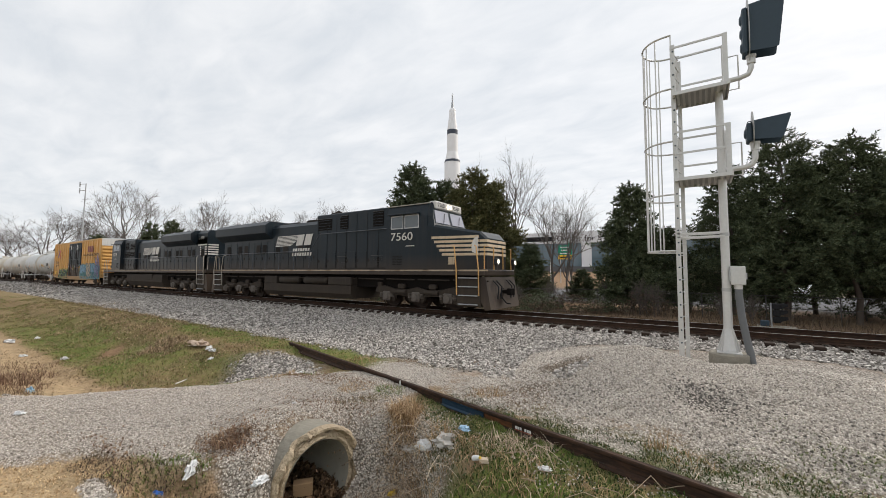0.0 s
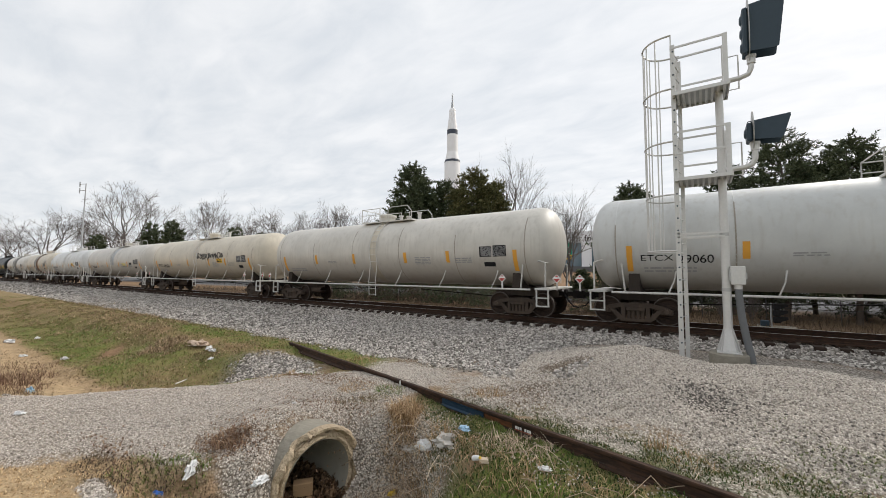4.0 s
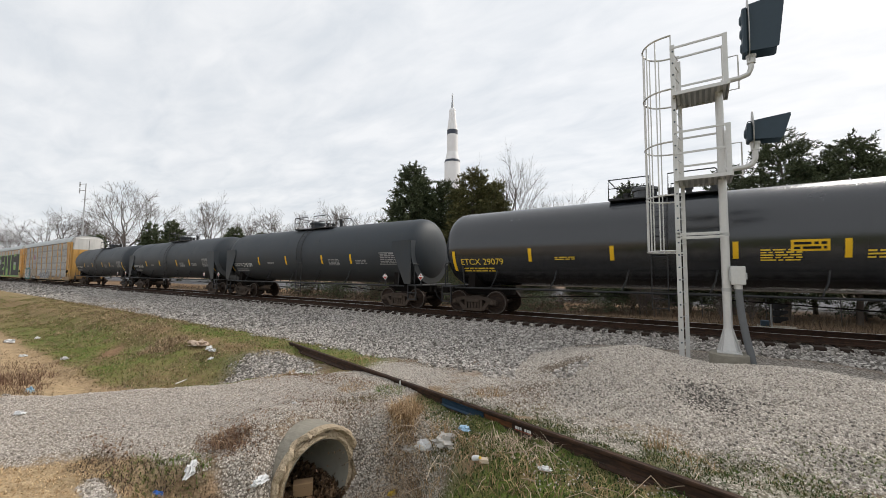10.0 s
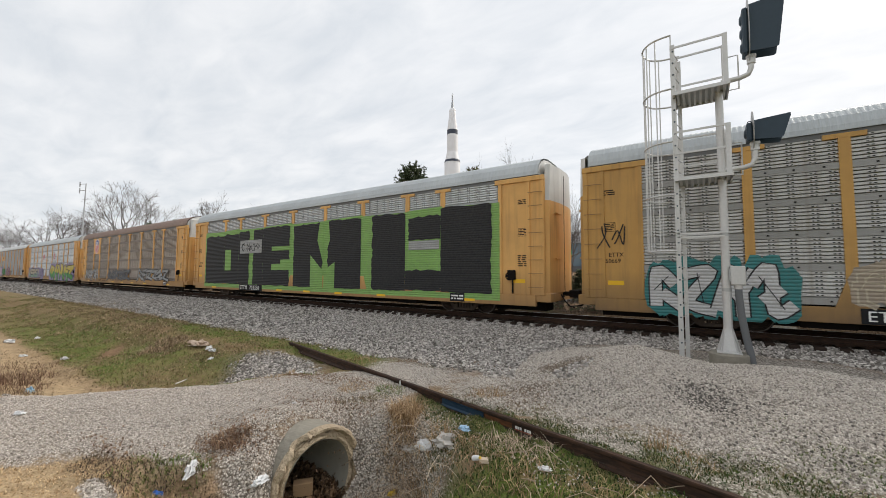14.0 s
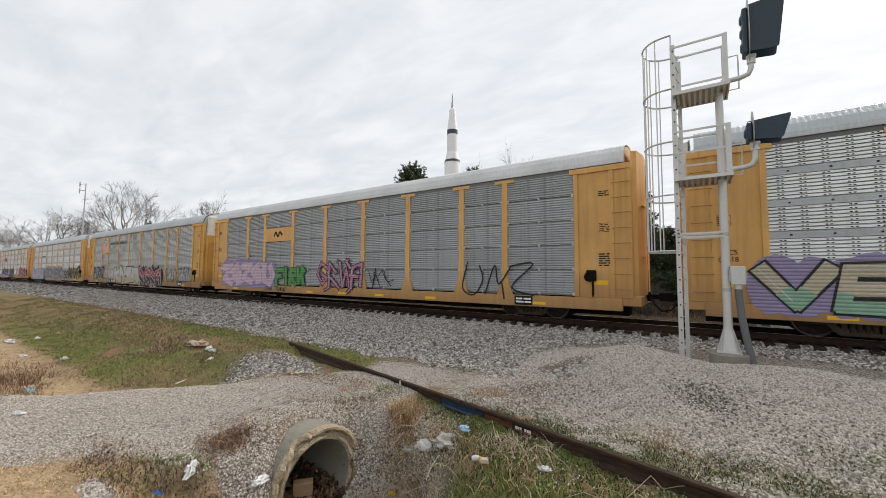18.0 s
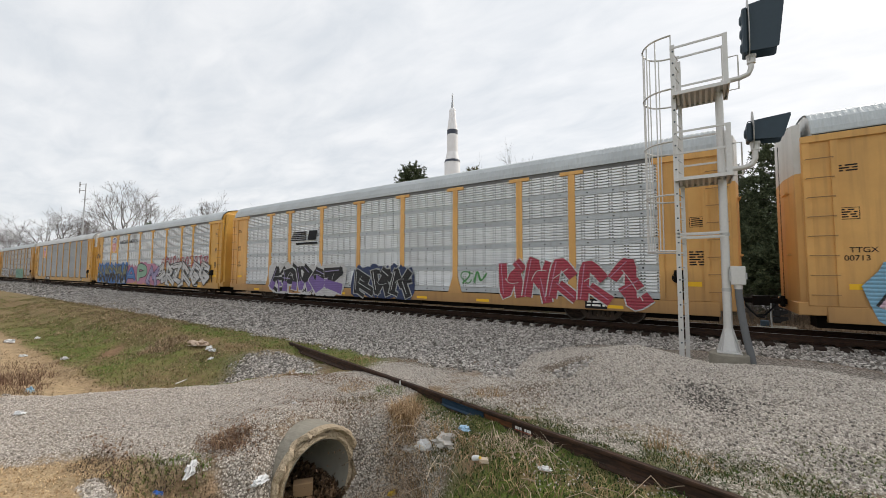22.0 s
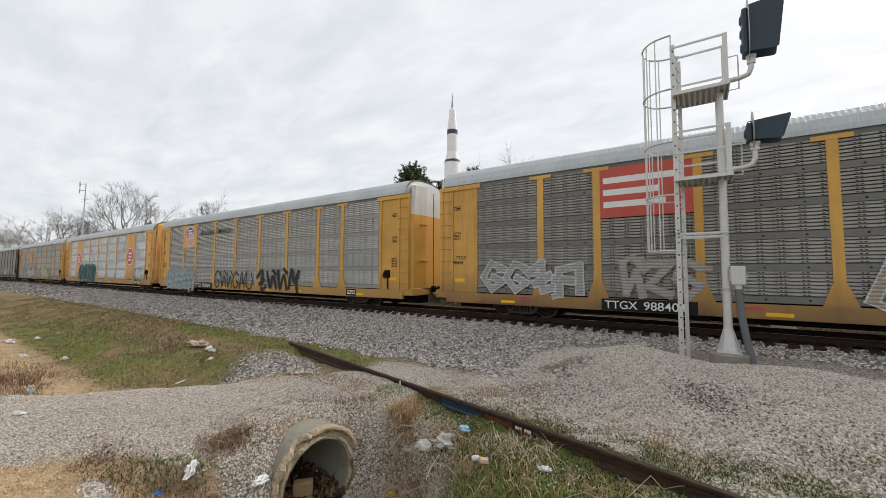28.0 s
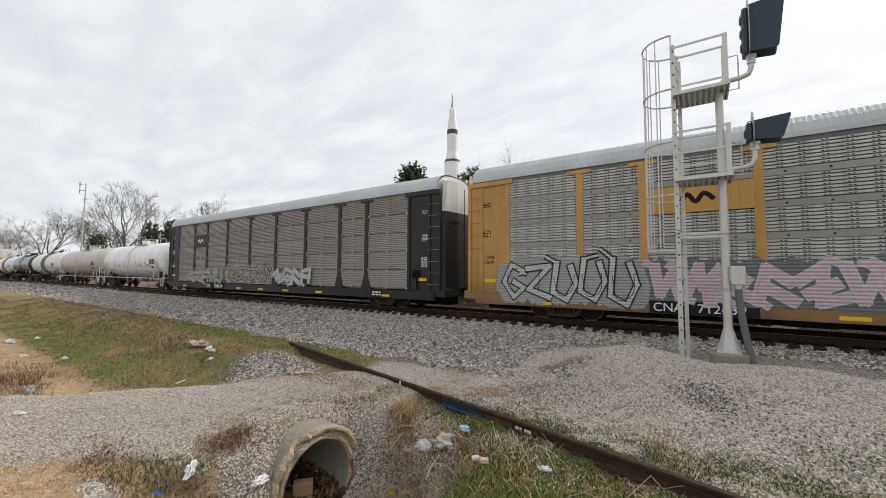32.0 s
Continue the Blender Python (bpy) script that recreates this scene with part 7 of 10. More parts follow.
def graffiti(car, x0, x1, z0, z1, y, n, fill, outline, glow=None, shine=None, seed=0, fat=0.30, label="", second=None, text=None, bubble=False):
    """A sprayed piece: a cloud behind, fat outlined letter-like figures that lean and overlap, two-colour fill and thin highlights."""
    rng = random.Random(seed * 7 + n)
    if text:
        n = len(text)
    w, h = (x1 - x0) / n, z1 - z0
    unit = min(w, h)
    back, edge, face, face2, hi = Shape(), Shape(), Shape(), Shape(), Shape()
    if glow:
        for k in range(n * 3):
            cx, cz = x0 + (k + 0.5) * w / 3, z0 + h * rng.uniform(0.42, 0.58)
            ring = [(cx + math.cos(a) * w * rng.uniform(0.30, 0.55), y + 0.006 - 0.0003 * k, min(z1 + 0.22, max(z0 - 0.05, cz + math.sin(a) * h * rng.uniform(0.46, 0.72)))) for a in [2 * math.pi * j / 13 for j in range(13)]]
            back.add(ring, [tuple(range(13))])
    for k in range(n):
        lean, tall, drop = rng.uniform(-0.12, 0.22), rng.uniform(0.90, 1.10), rng.uniform(-0.04, 0.05)
        wd = unit * (fat * rng.uniform(0.46, 0.58) if fill else fat * 0.6)
        lo, hi_z = z0 + wd * 0.5, z1 - wd * 0.5
        strokes = STROKES[text[k]] if text and text[k] in STROKES else rng.choice(ODD)
        at = y - 0.004 - 0.0042 * k
        rim = 0.070 * unit + 0.02
        for q, one in enumerate(strokes):
            pts = [(x0 + w * (k + 0.5) + (a - 0.5) * (w * 1.08 - wd * 0.2) + lean * (b - 0.5) * w, lo + (hi_z - lo) * ((b - 0.5) * tall + 0.5 + drop)) for a, b in one]
            if not fill:
                lay_ribbon(edge, pts, wd, at - 0.0005 * q)
                continue
            if bubble:
                lay_ribbon(edge, pts, wd * 1.15 + rim, at - 0.0003 * q)
                lay_ribbon(face, pts, wd * 1.15, at - 0.0022 - 0.0003 * q)
            else:
                lay_block(edge, pts, wd + rim, at)
                lay_block(face, pts, wd, at - 0.0022)
            if second:
                lay_block(face2, pts, wd, at - 0.0032, below=lo + (hi_z - lo) * rng.uniform(0.38, 0.5))
            if not text and not bubble:
                a, b = pts[0], pts[1]
                e = 1 if rng.random() < 0.5 else -1
                tip = (a[0] + e * w * rng.uniform(0.25, 0.5), a[1] + (a[1] - b[1]) * rng.uniform(0.05, 0.3))
                lay_block(edge, [a, tip], wd * 0.5 + rim, at + 0.0004, 0.1)
                lay_block(face, [a, tip], wd * 0.45, at - 0.0016, 0.1)
            if not text and len(pts) > 2:
                lay_ribbon(edge, [(0.5 * (p[0] + q_[0]) + rng.uniform(-0.3, 0.3) * wd, 0.5 * (p[1] + q_[1]) + rng.uniform(-0.3, 0.3) * wd) for p, q_ in zip(pts[:-1], pts[1:])], 0.025, at - 0.0036)
            if shine:
                lay_ribbon(hi, [(a - wd * 0.24, b + wd * 0.16) for a, b in pts[:2]], wd * 0.12, at - 0.0038)
    made = None
    for s, c in ((back, glow), (edge, outline), (face, fill), (face2, second), (hi, shine)):
        if s.f and c:
            ob = part("graffiti", s, spray(SP[c]), made if made else car)
            tagged(ob, "" if made else (label or "sprayed graffiti"), kind="stuff")
            made = made or ob


def scrawl(car, x0, x1, z0, z1, y, colour, seed, w=0.05):
    """A thin sprayed scribble."""
    rng = random.Random(seed)
    s = Shape()
    n = max(2, int((x1 - x0) / (0.8 * (z1 - z0))))
    for k in range(n):
        for j in range(2):
            lay_ribbon(s, [(x0 + (x1 - x0) * (k + a) / n, z0 + (z1 - z0) * b) for a, b in flourish(rng)], w * rng.uniform(0.6, 1.0), y - 0.001 * j)
    tagged(part("graffiti", s, spray(SP[colour]), car), "thin sprayed scribble", kind="stuff")


def bars(car, x0, x1, z0, z1, y, rows, mat, seed=1, name="stencil"):
    """Rows of small marks that cannot be read."""
    rng = random.Random(seed)
    s = Shape()
    h = (z1 - z0) / rows
    for r in range(rows):
        x = x0
        while x < x1 - 0.02:
            ln = min(x1 - x, rng.uniform(0.08, 0.35))
            s.box(x, x + ln, y, y + 0.003, z1 - (r + 0.72) * h, z1 - (r + 0.18) * h)
            x += ln + 0.05
    return tagged(part(name, s, mat, car), kind="stuff")


# ---- tank cars ----
def tank_profile(half, r, head):
    pts = [(-half, 0.0)]
    for k in range(1, 9):
        a = math.pi / 2 * k / 8
        pts.append((-half + head * (1 - math.cos(a) ** 0.8), r * math.sin(a) ** 0.8))
    pts += [(x, r) for x in np.linspace(-half + head, half - head, 9)[1:-1]]
    return pts + [(-x, q) for x, q in pts[:9][::-1]]


TZ = 2.72


def patch(x0, x1, a0, a1, r, n=8, nx=1):
    """A piece of sheet on the tank's near side; angles in degrees up from level."""
    s = Shape()
    vs = []
    for k in range(n + 1):
        a = radians(a0 + (a1 - a0) * k / n)
        for j in range(nx + 1):
            vs.append((x0 + (x1 - x0) * j / nx, -r * math.cos(a), TZ + r * math.sin(a)))
    return s.add(vs, [(k * (nx + 1) + j, k * (nx + 1) + j + 1, (k + 1) * (nx + 1) + j + 1, (k + 1) * (nx + 1) + j) for k in range(n) for j in range(nx)])


def wrap(ob, r, off=0.010):
    """Bend flat marks round the tank: their height above its middle is taken as arc."""
    m = ob.matrix_basis.copy()
    inv = m.inverted()
    for v in ob.data.vertices:
        p = m @ v.co
        a = (p.z - TZ) / r
        lift = r + off - 0.3 * max(-0.01, min(0.01, p.y + r + 0.012))
        v.co = inv @ Vector((p.x, -lift * math.cos(a), TZ + lift * math.sin(a)))
    return ob


def tank_car(label, C0, C1, paint_mat, fit, mark, mark_mat, stripe=REFLECTOR, r=1.58, band=None, shield=False, tall_rail=True, seed=1, mark_size=0.25, inset=0.62):
    L = C0 - C1
    half = L / 2 - inset
    dark = mark_mat is not BLACK
    rng = random.Random(seed)
    car = thing("tank_car", label, "tank car", Matrix.Translation(((C0 + C1) / 2, TRACK_Y, 0)), "tank cars of the train")
    tank = part("tank", Shape().spin(tank_profile(half, r, 0.78), "x", 40, (0, 0, TZ)), paint_mat, car, smooth=50)
    for x in np.linspace(-half + 0.95, half - 0.95, 6):
        if not dark:
            part("stained_seam", patch(x - 0.016, x + 0.016, -72, 42 if (seed + int(x)) % 2 else 20, r + 0.009, 14), SEAM, tank)
        part("weld_seam", Shape().spin([(x - 0.012, r), (x - 0.008, r + 0.006), (x + 0.008, r + 0.006), (x + 0.012, r)], "x", 40, (0, 0, TZ)), paint_mat, tank, smooth=60)
    if band:
        for (b0, b1, m) in band:
            part("band", Shape().spin([(b0, r), (b0, r + 0.012), (b1, r + 0.012), (b1, r)], "x", 40, (0, 0, TZ)), m, tank, "band round the tank", smooth=60)
    # underframe
    tc = L / 2 - 2.05
    for e in (-1, 1):
        s = Shape().box(min(e * (tc - 1.3), e * (L / 2 - 0.75)), max(e * (tc - 1.3), e * (L / 2 - 0.75)), -0.32, 0.32, 0.74, 1.10, 0.02)
        s.prism([(-1.25, 1.02), (1.25, 1.02), (1.15, 1.9), (0.85, 1.45), (-0.85, 1.45), (-1.15, 1.9)], e * tc - 0.16, e * tc + 0.16, "x")
        part("stub_sill", s, UNDER if fit is FITTING_BLACK else TRUCK, car)
        ex = e * (L / 2 - 0.95)
        part("end_platform", Shape().box(ex - 0.30, ex + 0.30, -1.42, 1.42, 1.05, 1.12, 0.01), fit, car)
        rail = Shape()
        rail.tube([(ex + e * 0.1, -1.38, 1.10), (ex + e * 0.1, -1.38, 2.05), (ex - e * 0.12, -1.38, 2.12), (ex - e * 0.75, -1.38, 2.12), (ex - e * 0.85, -1.38, 1.10)], 0.031, 7)
        rail.tube([(ex + e * 0.1, -1.38, 2.05), (ex + e * 0.1, 1.38, 2.05)], 0.020, 6)
        rail.tube([(ex + e * 0.1, 1.38, 1.10), (ex + e * 0.1, 1.38, 2.05)], 0.024, 6)
        part("end_railing", rail, fit, car, smooth=50)
        st = Shape().box(ex - 0.24, ex - 0.20, -1.47, -1.40, 0.45, 1.08).box(ex + 0.20, ex + 0.24, -1.47, -1.40, 0.45, 1.08).box(ex - 0.24, ex + 0.24, -1.47, -1.36, 0.44, 0.48).box(ex - 0.24, ex + 0.24, -1.47, -1.36, 0.74, 0.78)
        part("sill_step", st, fit, car)
        if shield:
            a = [(math.cos(t) * (r + 0.03), TZ + math.sin(t) * (r + 0.03)) for t in [math.pi + math.pi * k / 14 for k in range(15)]]
            x = e * (half - 0.28)
            part("head_shield", Shape().prism([(q[0], q[1]) for q in a] + [(r + 0.03, TZ + 0.42), (-r - 0.03, TZ + 0.42)], x - 0.02, x + 0.02, "x"), paint_mat, car, "half-height head shield")
            part("shield_skirt", Shape().prism([(x, 1.15), (x - e * 0.35, 1.15), (x - e * 1.15, TZ + 0.1), (x - e * 1.1, TZ + 0.42), (x, TZ + 0.42)], -r - 0.035, -r - 0.005, "y"), paint_mat, car)
        part("brake_rod", Shape().tube([(e * 1.5, 0.25, 0.85), (e * (tc - 0.9), 0.25, 0.62)], 0.02, 5), UNDER, car)
        add_truck(car, e * tc)
    add_couplers(car, L / 2)
    # side rail with its struts
    part("side_rail", Shape().tube([(-L / 2 + 1.4, -1.46, 1.06), (L / 2 - 1.4, -1.46, 1.06)], 0.036, 7), fit, car, "long side handrail", smooth=60)
    for x in np.linspace(-half + 2.4, half - 2.4, 6):
        part("strut", Shape().tube([(x, -1.46, 1.06), (x + 0.16, -1.34, 1.45), (x + 0.22, -1.25, 1.78)], 0.022, 6), fit, car, smooth=60)
    # ladder, top platform and fittings
    lad = Shape()
    for x in (-0.22, 0.22):
        pts = [(x - 0.05, -1.60, 0.55), (x - 0.05, -1.64, 1.2)] + [(x - 0.05, -(r + 0.07) * math.cos(radians(a)), TZ + (r + 0.07) * math.sin(radians(a))) for a in range(-20, 73, 10)]
        lad.tube(pts, 0.018, 6)
    part("ladder", lad, fit, car, "side ladder over the tank", smooth=60)
    for k in range(12):
        a = -52 + k * 11.2
        rr = r + 0.07
        y, z = (-rr * math.cos(radians(a)), TZ + rr * math.sin(radians(a))) if a > -22 else (-1.62, 0.62 + (a + 52) / 30 * 0.75)
        part("rung", Shape().tube([(-0.27, y, z), (0.17, y, z)], 0.014, 5), fit, car)
    part("kick_plate", Shape().box(-1.5, 1.5, -1.42, -1.36, 2.10, 2.14), fit, car)
    top = TZ + r
    part("top_platform", Shape().box(-1.6, 1.7, -0.85, -0.35, top - 0.10, top - 0.06).box(-1.6, 1.7, 0.35, 0.85, top - 0.10, top - 0.06).box(-1.6, -1.2, -0.85, 0.85, top - 0.06, top - 0.03).box(1.3, 1.7, -0.85, 0.85, top - 0.06, top - 0.03), fit, car, "top walkway")
    hr = 0.62
    rail = Shape()
    for y in (-0.85, 0.85):
        rail.tube([(-1.6, y, top - 0.1), (-1.6, y, top + hr), (-0.35, y, top + hr), (-0.35, y, top - 0.06)], 0.022, 6)
        rail.tube([(0.2, y, top - 0.06), (0.2, y, top + hr), (1.45, y, top + hr), (1.7, y, top + hr * 0.55), (1.7, y, top - 0.1)], 0.022, 6)
        rail.tube([(-1.6, y, top + hr * 0.5), (-0.35, y, top + hr * 0.5)], 0.016, 5)
    rail.tube([(-1.6, -0.85, top + hr), (-1.6, 0.85, top + hr)], 0.02, 6)
    part("top_railing", rail, fit, car, smooth=50)
    part("manway", Shape().spin([(top - 0.15, 0.38), (top + 0.26, 0.38), (top + 0.26, 0.45), (top + 0.36, 0.45), (top + 0.40, 0.32), (top + 0.42, 0.0)], "z", 18, (-0.55, 0, 0)), paint_mat, car, "bolted manway dome", smooth=40)
    for x, h in ((0.25, 0.26), (0.75, 0.2), (-1.15, 0.22), (1.45, 0.34)):
        part("valve", Shape().spin([(top - 0.12, 0.09), (top + h, 0.09), (top + h, 0.13), (top + h + 0.06, 0.13), (top + h + 0.07, 0)], "z", 12, (x, 0.12, 0)), fit, car, smooth=40)
    # markings on the near side
    tape = stripe if dark else ORANGE_TAPE
    wide = 0.065 if dark else 0.085
    ends = 0.75 if dark else 1.35
    for x in (-half + ends, half - ends):
        part("reflector", patch(x - wide, x + wide, -38, -6, r + 0.008), tape, car, "yellow reflective strip")
    for u in (-0.51, -0.17, 0.22, 0.49):
        part("reflector", patch(u * half - wide, u * half + wide, -23, -5, r + 0.008), tape, car, "yellow reflective strip")
    y = -r - 0.012
    tx = -half + ends + 0.3
    letters, number = mark
    if letters:
        m = write(letters, mark_size, mark_mat, car, tx, y, 1.98, "reporting_mark", 1.0)
        long = max(v.co.x for v in m.data.vertices)
        wrap(m, r)
        wrap(write(number, mark_size, mark_mat, car, tx + long + mark_size * 0.45, y, 1.98, "car_number", 1.0), r)
    ink = (STENCIL_GREY if mark_mat is WHITE else mark_mat) if dark else STENCIL_GREY
    wrap(bars(car, tx + 0.1, tx + 1.5, 1.62, 1.86, y, 2, ink, seed), r)
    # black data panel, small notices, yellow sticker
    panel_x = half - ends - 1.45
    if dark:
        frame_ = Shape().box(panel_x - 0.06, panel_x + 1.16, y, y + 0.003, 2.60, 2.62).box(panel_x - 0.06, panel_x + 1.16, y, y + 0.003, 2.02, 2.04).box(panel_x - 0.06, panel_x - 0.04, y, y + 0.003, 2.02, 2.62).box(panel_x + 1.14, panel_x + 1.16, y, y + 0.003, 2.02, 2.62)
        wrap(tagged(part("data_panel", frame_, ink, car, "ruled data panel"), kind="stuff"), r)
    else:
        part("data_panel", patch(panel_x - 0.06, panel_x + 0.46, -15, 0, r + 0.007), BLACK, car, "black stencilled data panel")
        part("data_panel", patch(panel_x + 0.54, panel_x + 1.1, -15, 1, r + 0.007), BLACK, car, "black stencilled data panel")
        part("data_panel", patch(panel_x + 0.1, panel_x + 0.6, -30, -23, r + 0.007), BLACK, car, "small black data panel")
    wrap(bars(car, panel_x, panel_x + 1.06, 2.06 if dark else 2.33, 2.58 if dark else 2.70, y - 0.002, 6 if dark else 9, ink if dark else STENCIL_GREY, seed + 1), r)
    wrap(bars(car, 0.285 * half, 0.285 * half + 0.85, 2.0, 2.36, y, 5, ink, seed + 3), r)
    wrap(bars(car, 0.53 * half, 0.53 * half + 0.8, 2.05, 2.30, y, 3, ink, seed + 4), r)
    wrap(bars(car, -0.40 * half, -0.40 * half + 0.7, 2.12, 2.26, y, 2, ink, seed + 5), r)
    if seed in (1, 3, 5, 8, 9):
        st = part("warning_sticker", patch(0.36 * half, 0.36 * half + 0.75, -16, -5, r + 0.009), REFLECTOR, car, "yellow warning sticker")
        wrap(bars(st, 0.36 * half + 0.06, 0.36 * half + 0.69, 2.30, 2.54, y - 0.006, 2, BLACK, seed + 6), r, 0.014)
    for x in (half - 1.9, half + 0.22, -half - 0.22):
        if dark and (seed == 8) == (x > 0):
            continue
        pl = part("placard", Shape().prism([(x, 1.31), (x + 0.16, 1.47), (x, 1.63), (x - 0.16, 1.47)], -1.50, -1.49, "y"), WHITE, car, "red and white diamond placard")
        part("placard_text", Shape().prism([(x, 1.345), (x + 0.125, 1.47), (x - 0.125, 1.47)], -1.506, -1.502, "y"), PLACARD_RED, pl)
        part("placard_text", Shape().prism([(x - 0.06, 1.535), (x + 0.06, 1.535), (x, 1.595)], -1.506, -1.502, "y"), PLACARD_RED, pl)
        part("placard_post", Shape().box(x - 0.03, x + 0.03, -1.485, -1.45, 1.06, 1.60), fit, car)
    return car


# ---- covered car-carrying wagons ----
# dark tone puts the shade under the roof edge into the chord's colour
TOP_CHORD = paint("shade_grey_top_chord", (0.16, 0.165, 0.165), DUST, 0.3, 0.6, 0, 0.3)
BANDS = {m.name: paint("smooth_steel_band_" + str(k), c, DUST, 0.4, 0.5, 0.2, 0.25) for k, (m, c) in enumerate(
    ((PANEL_SILVER, (0.48, 0.51, 0.53)), (PANEL_GREY, (0.38, 0.40, 0.405)), (PANEL_DARK, (0.33, 0.325, 0.31)), (PANEL_SOOT, (0.19, 0.185, 0.175)), (PANEL_BROWN, (0.22, 0.18, 0.15))))}
POSTS = (-11.8, -9.1, -7.15, -4.3, -1.43, 1.43, 4.3, 7.15, 9.1, 11.8)
PANEL_Y = -1.54
_panels = {}


def rack_panel(w, h, mat, style):
    """One sheet of the side: ribbed along its length, with slots or bolts proud of it."""
    key = (round(w, 2), round(h, 2), mat.name, style)
    if key not in _panels:
        n, d = (10, 0.030) if style == "wave" else (9, 0.030)
        prof = []
        for k in range(n):
            z = h * k / n
            p = h / n
            if style == "wave":
                prof += [(0.078, z), (0.078, z + p * 0.72), (-d, z + p * 0.70), (-d * 0.5, z + p * 0.96)] if k == 0 else [(0.016, z), (0.016, z + p * 0.26), (-d, z + p * 0.30), (-d * 0.95, z + p * 0.62), (-d * 0.3, z + p * 0.96)]
            elif k == 0:
                prof += [(-0.012, z), (-0.044, z + 0.004), (-0.044, z + p * 1.9), (-0.012, z + p * 1.95)]
            elif k == 1:
                continue
            else:
                prof += [(0.075, z + p * 0.0), (0.075, z + p * 0.30), (-d, z + p * 0.27), (-d * 0.6, z + p * 0.90), (-0.006, z + p * 0.985)]
        prof.append((0.0, h - 0.004))
        s = Shape()
        m = len(prof)
        vs = [(x, a, b) for x in (-w / 2, w / 2) for a, b in prof]
        s.add(vs, [(k, m + k, m + k + 1, k + 1) for k in range(m - 1)])
        s.add([(-w / 2, 0.079, 0), (w / 2, 0.079, 0), (w / 2, 0.079, h - 0.004), (-w / 2, 0.079, h - 0.004), (-w / 2, 0, 0), (w / 2, 0, 0), (w / 2, 0, h - 0.004), (-w / 2, 0, h - 0.004)], [(0, 1, 5, 4), (3, 7, 6, 2), (0, 4, 7, 3), (1, 2, 6, 5)])
        me = s.mesh("side_panel", mat, 0)
        if style != "wave":
            me.materials.append(BANDS.get(mat.name, mat))
            for face in me.polygons[:3]:
                face.material_index = 1
        _panels[key] = me
    return _panels[key]


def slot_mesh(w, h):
    """Rows of flat black faces between the ribs: the shade inside vent slots, painted on."""
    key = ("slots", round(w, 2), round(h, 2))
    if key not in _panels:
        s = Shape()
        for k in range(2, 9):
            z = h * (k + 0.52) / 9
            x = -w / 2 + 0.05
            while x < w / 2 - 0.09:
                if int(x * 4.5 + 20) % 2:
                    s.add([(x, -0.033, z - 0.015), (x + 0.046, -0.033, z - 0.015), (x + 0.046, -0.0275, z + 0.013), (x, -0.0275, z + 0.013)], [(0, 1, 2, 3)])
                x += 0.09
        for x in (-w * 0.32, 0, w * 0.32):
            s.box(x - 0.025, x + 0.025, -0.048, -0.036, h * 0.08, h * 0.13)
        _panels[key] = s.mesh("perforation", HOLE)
    return _panels[key]


def roof_mesh(mat, half=13.35):
    """Ribbed sheet roof, rounded at the shoulders."""
    half_arch = [(1.60, 5.33), (1.58, 5.47), (1.47, 5.72), (1.25, 5.93), (0.95, 6.05), (0.5, 6.13)]
    prof = [(-a, b) for a, b in half_arch] + half_arch[::-1]
    vs, n, m = [], 0, len(prof)
    x = -half
    k = 0
    while x <= half + 0.001:
        up = 0.014 if (k % 4) in (1, 2) else 0.0
        for a, b in prof:
            c = 1 + up / 3.0
            vs.append((x, a * c, 5.2 + (b - 5.2) * (1 + up * 0.8)))
        x += 0.045 if k % 2 else 0.022
        k += 1
        n += 1
    return Shape().add(vs, [(i * m + j, (i + 1) * m + j, (i + 1) * m + j + 1, i * m + j + 1) for i in range(n - 1) for j in range(m - 1)]).mesh("roof", mat, 4)


_roofs = {}
RUNG = Shape().tube([(-0.26, 0, 0.0), (-0.26, -0.07, 0), (0.26, -0.07, 0), (0.26, 0, 0)], 0.013, 6).mesh("rung", RACK_TAN, 60)


